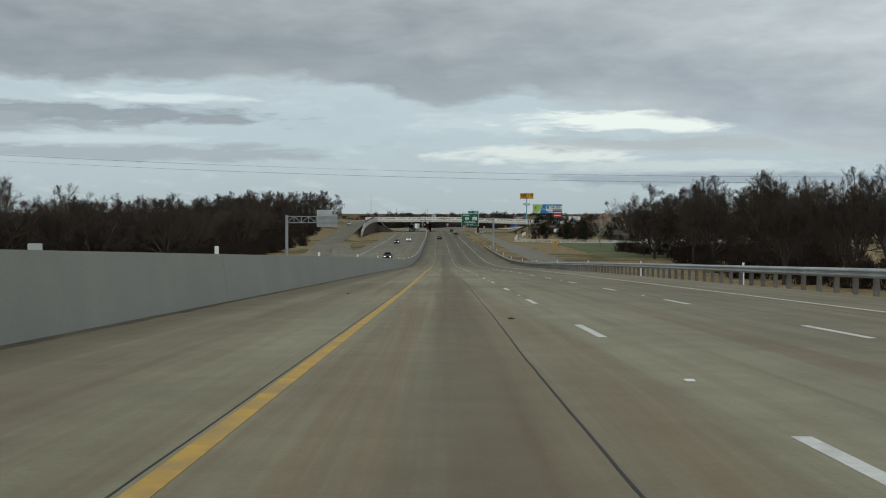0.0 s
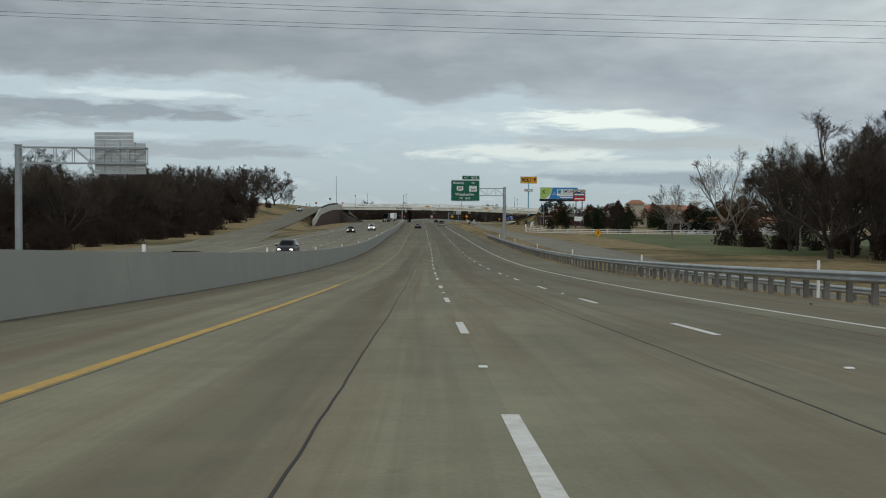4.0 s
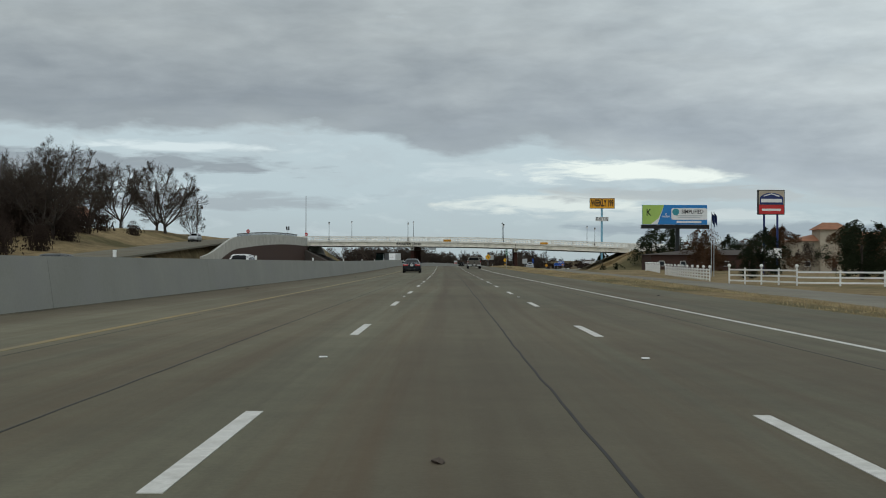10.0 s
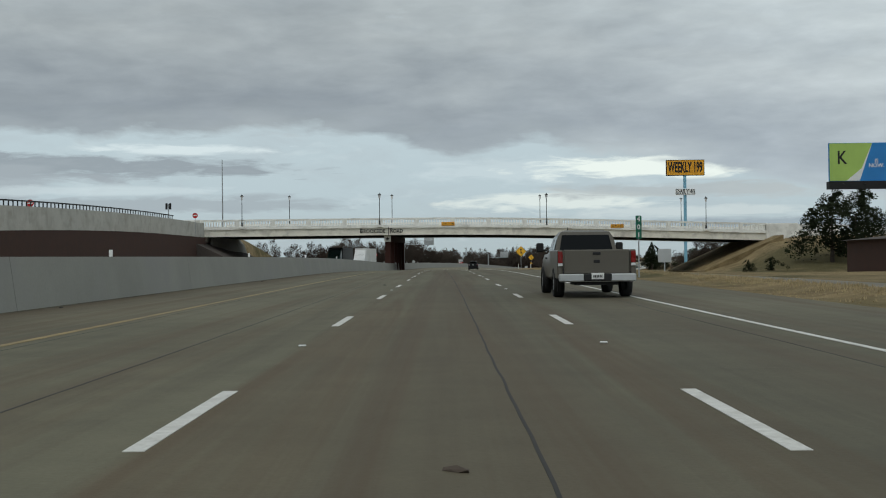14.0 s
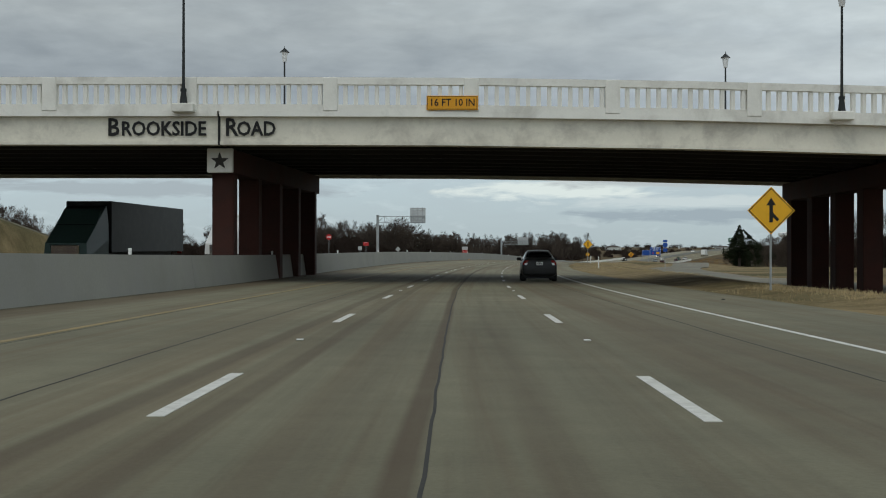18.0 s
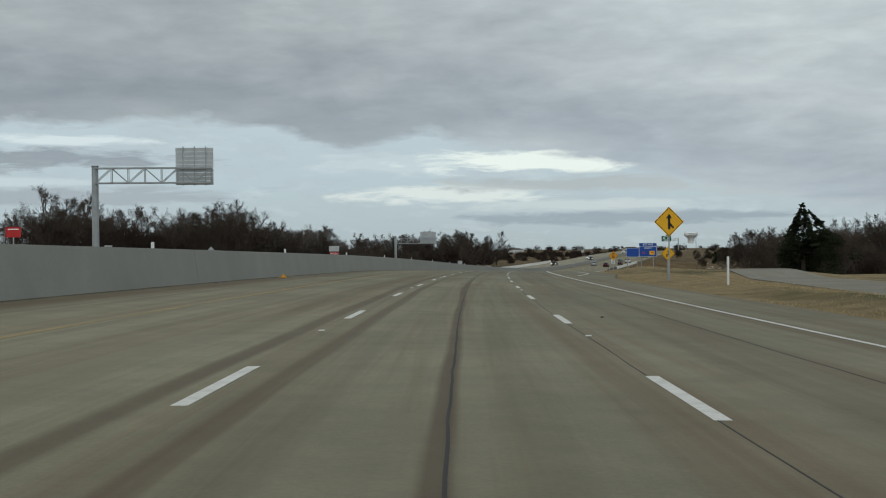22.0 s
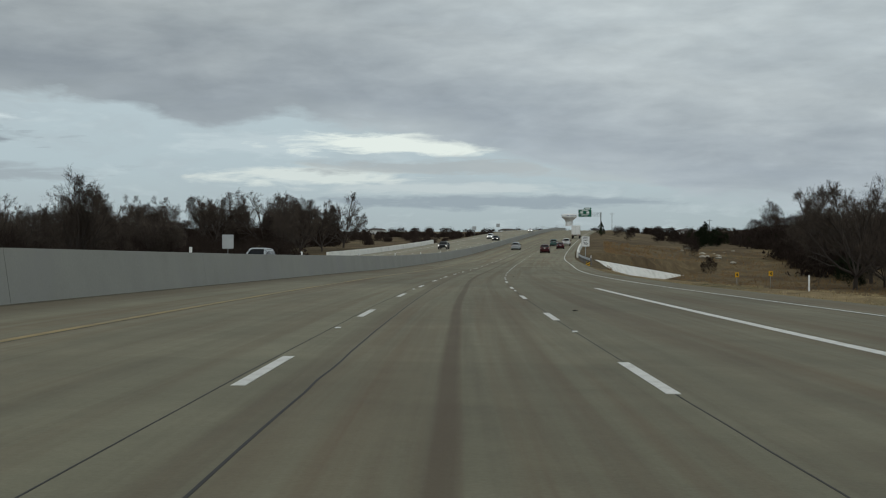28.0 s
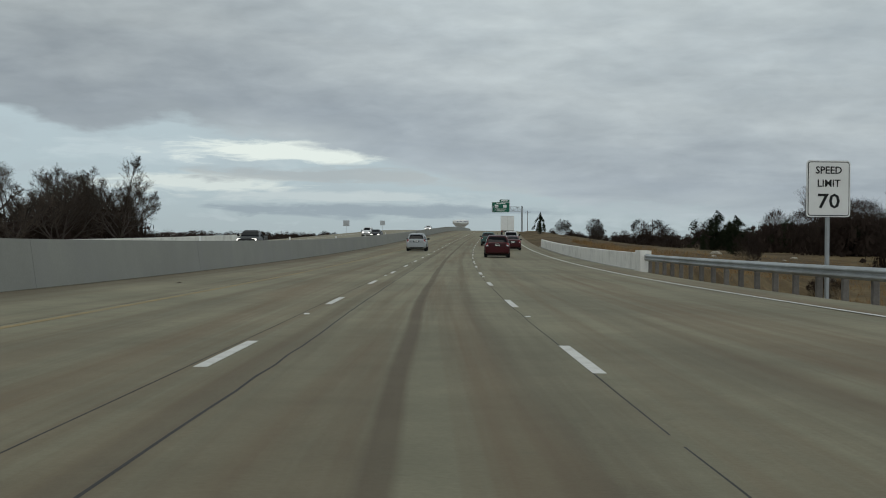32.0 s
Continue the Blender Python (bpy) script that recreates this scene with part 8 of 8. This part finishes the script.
def services():
    th = empty("services_sign")
    for i, (xc, w, zc, h) in enumerate(((60.9, 2.35, -10.65, 1.65), (63.75, 3.25, -10.5, 1.9))):
        m = pose(xc, 1014.8, zc, 0, 0, -8)
        p = bordered("panel", w, h, M["sign_blue"], th, m, line=0.04, inset=0.02)
        for j in range(2 if i else 0):
            plate("logo", 0.95, 0.75, 0.05, M["sign_yellow"] if j else M["sign_blue"], p, m @ pose(-0.75 + 1.5 * j, -0.014, -0.25), "small coloured logo square", 0.006)
        if i:
            lettering("lettering", "LODGING", 0.24, m @ pose(0, -0.016, h * 0.33), M["sign_white"], p, narrow=0.9)
            for k, dx in enumerate((-0.16, 0.0, 0.16)):
                plate("emblem", 0.10, 0.42 + 0.1 * (k == 1), 0.03, M["sign_red"], p, m @ pose(-0.75 + dx, -0.022, -0.25), "red emblem strokes", 0.004)
            plate("emblem", 0.5, 0.16, 0.03, M["sign_red"], p, m @ pose(0.8, -0.022, -0.22), "red emblem bar", 0.004)
    m = pose(63.75, 1014.8, -9.22, 0, 0, -8)
    t = bordered("tab", 3.25, 0.62, M["sign_blue"], th, m, line=0.03, inset=0.02)
    lettering("lettering", "EXIT 401B", 0.34, m @ pose(0, -0.016, 0), M["sign_white"], t, narrow=0.9)
    for x in (60.0, 61.8, 62.6, 64.9):
        part("post", beam(B(), (x, 1015.35, -16.5), (x, 1015.35, -9.9), 0.12, 0.12), M["galv_post"], th)
    tagged(th, "blue roadside services signs in a row", "road sign")


services()


def route_assembly():
    th = post_sign("route_sign", 36.7, 846.0, -12.6, -8.3, "blue interstate shield above a blue direction plate")
    part("shield", prism(B(), [(0, 0.42), (0.3, 0.36), (0.42, 0.1), (0.34, -0.25), (0, -0.46), (-0.34, -0.25), (-0.42, 0.1), (-0.3, 0.36)], 0.02, pose(36.7, 846, -8.9)), M["sign_blue"], th)
    plate("direction_plate", 0.7, 0.36, 0.03, M["sign_blue"], th, pose(36.7, 846, -8.25))
    plate("direction_plate", 0.7, 0.5, 0.03, M["sign_blue"], th, pose(36.7, 846, -9.7))


route_assembly()


def chevron(x, y, zc, base):
    th = post_sign("chevron_sign", x, y, base, zc + 0.3, "yellow chevron sign with a black arrow")
    m = pose(x, y, zc, 0, 0, -12)
    p = plate("panel", 0.75, 0.9, 0.03, M["sign_yellow"], th, m)
    part("arrow", prism(B(), [(0.22, 0.36), (-0.22, 0.0), (0.22, -0.36), (0.22, -0.12), (0.06, 0.0), (0.22, 0.12)], 0.006, m @ pose(0, -0.01, 0)), M["black"], p)


chevron(139.5, 1225.2, -20.4, -22.6)
chevron(140.5, 1213.3, -19.8, -22.6)
chevron(122.5, 1238, -20.2, -22.6)


def object_marker(y, n):
    p = at(y, n)
    z = p.z - 1.0
    th = post_sign("object_marker", p.x, p.y, z, z + 1.4, "yellow and black striped object marker")
    m = pose(p.x, p.y, z + 0.95)
    pl = plate("panel", 0.5, 0.85, 0.02, M["sign_yellow"], th, m)
    for i in range(3):
        part("stripe", prism(B(), [(-0.25, -0.38 + 0.28 * i), (0.25, -0.16 + 0.28 * i), (0.25, -0.03 + 0.28 * i), (-0.25, -0.25 + 0.28 * i)], 0.006, m @ pose(0, -0.01, 0)), M["black"], pl)


object_marker(1159, 12.4)


# ---- the creek bridge on the rise ----
def creek_bridge():
    th = empty("bridge_rail")
    n0 = lambda y: road_right(y) + 0.45
    for a in stations(1212, 1296, 12)[:-1]:
        sweep("rail_wall", a + 0.01, a + 11.99, 4, lambda y: [(n0(y), -0.6), (n0(y), 0.82), (n0(y) + 0.30, 0.82), (n0(y) + 0.36, -0.6)], M["bridge_white"], th)
    sweep("end_block", 1210.4, 1211.99, 1.6, lambda y: [(n0(y) - 0.12, -0.4), (n0(y) - 0.12, 0.95), (n0(y) + 0.42, 0.95), (n0(y) + 0.42, -0.4)], M["bridge_white"], th)
    sweep("deck_edge", 1213, 1296, 6, lambda y: [(n0(y) - 0.2, -1.3), (n0(y) - 0.2, -0.05), (n0(y) + 0.5, -0.05), (n0(y) + 0.5, -1.3)], M["barrier"], th)
    tagged(th, "pale concrete rail of the creek bridge", "bridge rail", kind="structure")
    tl = empty("bridge_rail")
    for a in stations(1190, 1310, 12)[:-1]:
        sweep("rail_wall", a + 0.01, a + 11.99, 4, [(-27.2, -0.6), (-27.2, 0.95), (-26.8, 0.95), (-26.8, -0.6)], M["bridge_white"], tl)
    tagged(tl, "pale concrete rail of the opposite creek bridge", "bridge rail", kind="structure")
    # wing wall down the far bank
    wl = empty("wing_wall")
    a, b = Vector((105.0, 1219.0, -16.6)), Vector((146.6, 1263.0, -22.2))
    k = 7
    for i in range(k):
        p, q = a.lerp(b, i / k), a.lerp(b, (i + 0.98) / k)
        bm = B()
        d = (q - p)
        side = Vector((d.y, -d.x, 0)).normalized() * 0.2
        vs = [bm.verts.new(v) for v in (p - side, p + side, q + side, q - side, p - side * 6 + Vector((0, 0, -3.0)), p + side * 12 + Vector((0, 0, -3.4)), q + side * 12 + Vector((0, 0, -2.6)), q - side * 6 + Vector((0, 0, -2.6)))]
        for f in ((0, 1, 2, 3), (1, 5, 6, 2), (0, 3, 7, 4), (0, 4, 5, 1), (3, 2, 6, 7), (4, 7, 6, 5)):
            bm.faces.new([vs[j] for j in f])
        bmesh.ops.recalc_face_normals(bm, faces=bm.faces)
        part("wall_panel", bm, M["bridge_white"], wl)
    tagged(wl, "sloping white concrete wing wall on the creek bank", "wall", kind="structure")


creek_bridge()


def rocks():
    rnd = random.Random(9)
    for i in range(26):
        bm = B()
        r = rnd.uniform(0.35, 1.1)
        bmesh.ops.create_icosphere(bm, subdivisions=2, radius=r)
        for v in bm.verts:
            v.co *= 1 + 0.35 * noise.noise(v.co * 1.6 / r + Vector((i, 0, 0)))
            v.co.z *= 0.5
        y, n = (rnd.uniform(1196, 1212), rnd.uniform(34, 50)) if i < 14 else (rnd.uniform(1300, 1330), rnd.uniform(36, 52))
        p = at(y, n)
        ob = part("boulder", bm, M["rock"])
        ob.matrix_basis = pose(p.x, p.y, land(y, n) + 0.1, 0, 0, rnd.uniform(0, 360))
        tagged(ob, "pale limestone boulder on the creek bank", "rock", "boulders by the creek")


rocks()


# ---- poles, wires, far landmarks ----
def utility_pole(x, y, h, label="weathered wooden utility pole with a crossarm", z=None):
    th = empty("utility_pole")
    z = ground_z(x, y) if z is None else z
    part("pole", bar(B(), (x, y, z - 0.5), (x, y, z + h), 0.16, 0.11, 8), M["wood_pole"], th)
    part("crossarm", beam(B(), (x - 1.2, y, z + h - 0.7), (x + 1.2, y, z + h - 0.7), 0.12, 0.12), M["wood_pole"], th)
    for dx in (-1.1, 0, 1.1):
        part("insulator", bar(B(), (x + dx, y, z + h - 0.64), (x + dx, y, z + h - 0.44), 0.05, 0.04, 6), M["galv_post"], th)
    tagged(th, label, "utility pole")
    return z + h


def wire(a, b, sag, label):
    a, b = Vector(a), Vector(b)
    cu = []
    k = 24
    for i in range(k + 1):
        f = i / k
        p = a.lerp(b, f)
        p.z -= sag * 4 * f * (1 - f)
        cu.append(p)
    bm = B()
    for p, q in zip(cu, cu[1:]):
        bar(bm, p, q, 0.010, 0.010, 4, False)
    ob = part("power_line", bm, M["black"])
    tagged(ob, label, "power line")


utility_pole(-96, 226, 23.4, z=-11.2)
utility_pole(104, 224, 18.6, z=-11.2)
for dx, dy, dz in ((-1.1, 0, 0.0), (1.1, 2, 0.0), (-0.4, 0, -1.15), (0.6, 2, -1.15)):
    wire((-96 + dx, 226 + dy, 11.75 + dz), (104 + dx, 224 + dy, 6.95 + dz), 1.6, "thin black power line across the freeway")
for x, y, h in ((-78, 560, 9), (-62, 668, 9), (-90, 700, 9), (100, 900, 11), (114, 872, 10), (260, 1640, 10), (300, 1600, 10), (40, 1900, 11), (60, 1880, 12), (330, 1560, 9)):
    utility_pole(x, y, h)


def mast(x, y, z, h, label):
    ob = part("steel_mast", bar(B(), (x, y, z), (x, y, z + h), 0.16, 0.09, 10), M["galv_post"])
    tagged(ob, label, "mast")


mast(-44.0, 750, -4.0, 15.7, "tall bare galvanised steel mast by the overpass")


def signal(x, y, z):
    th = empty("traffic_signal")
    part("post", bar(B(), (x, y, z - 1), (x, y, z + 4.4), 0.08, 0.07, 8), M["galv_post"], th)
    for dx in (-0.3, 0.3):
        bm = B()
        box(bm, (x + dx, y - 0.1, z + 4.0), (0.34, 0.2, 1.0), bevel=0.02)
        hd = part("head", bm, M["dark_steel"], th)
        for i in range(3):
            part("lens", bar(B(), (x + dx, y - 0.2, z + 3.7 + 0.3 * i), (x + dx, y - 0.22, z + 3.7 + 0.3 * i), 0.10, 0.10, 10), M["plastic"], hd)
    tagged(th, "traffic signal heads on a post at the overpass", "traffic signal")


signal(-43, 700, -4.2)


def water_tower(x, y, z, top, r):
    th = empty("water_tower")
    h = top - z
    prof = [(0.50, 0), (0.46, 0.30), (0.52, 0.46), (0.82, 0.62), (0.98, 0.70), (1.0, 0.76), (1.0, 0.90), (0.94, 0.95), (0.7, 0.985), (0.4, 0.997), (0.02, 1.0)]
    bm = B()
    k = 32
    rings = [[bm.verts.new((x + a * r * math.cos(2 * math.pi * i / k), y + a * r * math.sin(2 * math.pi * i / k), z + b * h)) for i in range(k)] for a, b in prof]
    for p, q in zip(rings, rings[1:]):
        for i in range(k):
            bm.faces.new((p[i], p[(i + 1) % k], q[(i + 1) % k], q[i]))
    bmesh.ops.recalc_face_normals(bm, faces=bm.faces)
    smoothed(part("tank", bm, M["fence_white"], th), 50)
    bm = B()
    for i in range(9):
        a = radians(-130 + i * 10)
        box(bm, (x + (r + 0.05) * math.cos(a), y + (r + 0.05) * math.sin(a), z + 0.85 * h), (0.9, 0.06, 1.2), turn=math.degrees(a) + 90)
    part("text_bar", bm, M["sign_navy"], th)
    tagged(th, "white water tower with a wide tank on a pedestal", "water tower")


water_tower(628, 2900, 2.0, 22.8, 12.6)


def small_billboard(x, y, z, w, h, lift, label):
    th = empty("billboard")
    part("column", bar(B(), (x, y + 0.3, z - 0.5), (x, y + 0.3, z + lift), 0.25, 0.25, 10), M["dark_steel"], th)
    bm = B()
    box(bm, (x, y, z + lift + h / 2), (w, 0.3, h), bevel=0.03)
    p = part("panel", bm, M["sign_white"], th)
    for i in range(3):
        bm = B()
        box(bm, (x, y - 0.16, z + lift + h * (0.25 + 0.25 * i)), (w * (0.8 - 0.12 * i), 0.02, h * 0.1))
        part("text_bar", bm, M["sign_back"], p)
    tagged(th, label, "billboard")


small_billboard(102, 905, -12.5, 9, 3.0, 7.0, "pale billboard on a dark column by the service road")
board_sign("sign_board", 138.5, 1448.7, -10.2, 1.6, 1.4, "sign_white", -14.8, "small white sign seen from behind across the freeway", backed=True)
board_sign("sign_board", 171.4, 1544.4, -8.3, 1.7, 1.6, "sign_white", -13.0, "small white sign seen from behind across the freeway", backed=True)
for i, (x, y, w) in enumerate(((520, 2150, 36), (560, 2250, 40), (150, 2300, 30), (60, 2350, 26), (250, 2500, 40), (-60, 2450, 30), (420, 2500, 36), (20, 2250, 20))):
    house("far_house", "pale house far off on the rise", x, y, w * 0.6, 12, 4.5, ("white_wall", "stucco")[i % 2], "roof_brown", 2.2, 5, z=land_far(y) + 1.0)


# ---- on the paving: raised markers, debris ----
def road_studs():
    bm = B()
    box(bm, (0, 0, 0.007), (0.09, 0.09, 0.016), bevel=0.005)
    me = bpy.data.meshes.new("road_stud")
    bm.to_mesh(me)
    bm.free()
    me.materials.append(M["sign_white"])
    s, y, nxt = 0.0, 0.0, 2.8 + 7.6
    while y < 1330:
        if s >= nxt:
            for n in (-0.01, between(LANE_TWO, y)):
                sharing("road_stud", me, road, frame_at(y, n, 0.004))
            nxt += 2 * STRIPE
        y += 0.2
        s += 0.2 / math.cos(heading(y))


road_studs()


def debris():
    rnd = random.Random(21)
    for i in range(70):
        bm = B()
        w, d = rnd.uniform(0.03, 0.11), rnd.uniform(0.02, 0.06)
        bmesh.ops.create_icosphere(bm, subdivisions=1, radius=1.0)
        for v in bm.verts:
            v.co *= 1 + 0.5 * noise.noise(v.co * 1.3 + Vector((i * 3.1, 0, 0)))
            v.co = Vector((v.co.x * w, v.co.y * d, max(0.0, v.co.z) * 0.03))
        ob = part("debris", bm, M["seam"] if i % 3 else M["wood_pole"])
        y = 8 + i * 17.0 + rnd.uniform(-6, 6)
        n = rnd.choice((-7.2, -7.0, -6.6, -5.5, 1.6, 4.4, 7.6, 9.2, -0.8, 8.6)) + rnd.uniform(-0.35, 0.35)
        ob.matrix_basis = frame_at(y, n, 0.0) @ pose(0, 0, 0.001, 0, 0, rnd.uniform(0, 180))
        tagged(ob, "small dark scrap lying on the paving", "debris", "scraps on the paving")
    th = empty("road_scrap", frame_at(853.5, -7.0, 0.004))
    bm = B()
    box(bm, (0, 0, 0.03), (0.34, 0.22, 0.06), bevel=0.02)
    part("flat", bm, M["sign_orange"], th)
    part("stub", bar(B(), (0.02, 0, 0.05), (0.05, 0, 0.17), 0.07, 0.05, 10), M["sign_orange"], th)
    tagged(th, "broken orange traffic cone base on the shoulder", "debris")


debris()


def put_beside(th, y, n, z, back=False):
    p = at(y, n)
    th.matrix_basis = pose(p.x, p.y, z, 0, 0, -math.degrees(heading(y)) + (180 if back else 0))


put_beside(car(SMALL, "silver", "silver car driving on the service road"), 640, 21.5, max(land(640, 20), land(640, 26), land(640, 23)) + 0.12)
put_beside(car(SUV, "silver", "silver car on the climbing western service road"), 590, -46.4, front_left(590)[1] + 0.14, True)


# ---- dry grass along the verges ----
def verge_grass(name, spans, count, h0, h1, seed, label, mat="dry_grass"):
    """Tufts of dead grass; each span is (from y, to y, from n, to n), n counted from the paving's edge."""
    rs = np.random.RandomState(seed)
    total = sum((b - a) for a, b, c, d in spans)
    vs, fs = [], []
    for a, b, c, d in spans:
        for i in range(int(count * (b - a) / total)):
            y = rs.uniform(a, b)
            right = d > 0
            n = (road_right(y) if right else -26.7) + c + (d - c) * rs.uniform() ** 1.3
            if noise.noise(Vector((y * 0.09, n * 0.5, seed))) < -0.18:
                continue
            p = at(y, n)
            z = land(y, n) - 0.02
            for _ in range(5):
                h = rs.uniform(h0, h1)
                an = rs.uniform(0, 6.28)
                lean = rs.uniform(0.1, 0.7) * h
                q = (p.x + rs.normal() * 0.10, p.y + rs.normal() * 0.10)
                w = rs.uniform(0.008, 0.02)
                k = len(vs)
                vs.extend(((q[0] - w * math.sin(an), q[1] + w * math.cos(an), z), (q[0] + w * math.sin(an), q[1] - w * math.cos(an), z), (q[0] + lean * math.cos(an), q[1] + lean * math.sin(an), z + h)))
                fs.append((k, k + 1, k + 2))
    ob = mesh_object(name, vs, fs, M[mat])
    tagged(ob, label, "grass", kind="stuff")


verge_grass("verge_grass", [(-20, 374, 0.2, 4.0), (374, 700, 0.1, 3.9), (735, 1150, 0.1, 6.0)], 22000, 0.03, 0.11, 5, "short tufts of dry tan grass along the verge")
verge_grass("verge_grass", [(374, 700, 2.6, 4.2), (735, 1100, 6.0, 22.0)], 12000, 0.05, 0.17, 6, "rough dead grass between the freeway and the service road")
verge_grass("bank_grass", [(1120, 1330, 6.0, 60.0)], 12000, 0.25, 0.8, 7, "tall russet dead grass on the creek bank", "russet_grass")


# ---- paved slope below the west end of the overpass ----
def paved_slope():
    th = empty("slope_paving")
    for j in range(4):
        ya, yb = 703.0 + 5.8 * j, 703.0 + 5.8 * (j + 1) - 0.06
        vs, fs = [], []
        ns = [-27.6 - 1.6 * i for i in range(8)]
        for y in (ya, yb):
            for n in ns:
                p = at(y, n)
                vs.append((p.x, p.y, max(land(y, n), land(y, n - 0.8)) + 0.22))
        k = len(ns)
        for i in range(k - 1):
            fs.append((i, i + 1, k + i + 1, k + i))
        for y, o in ((ya, 0), (yb, k)):
            b = len(vs)
            vs.extend((v[0], v[1], v[2] - 0.5) for v in vs[o:o + k])
            for i in range(k - 1):
                fs.append((o + i, o + i + 1, b + i + 1, b + i))
        mesh_object("slab", vs, fs, M["barrier"], th)
    tagged(th, "pale concrete slope paving under the overpass", "wall", kind="structure")


paved_slope()
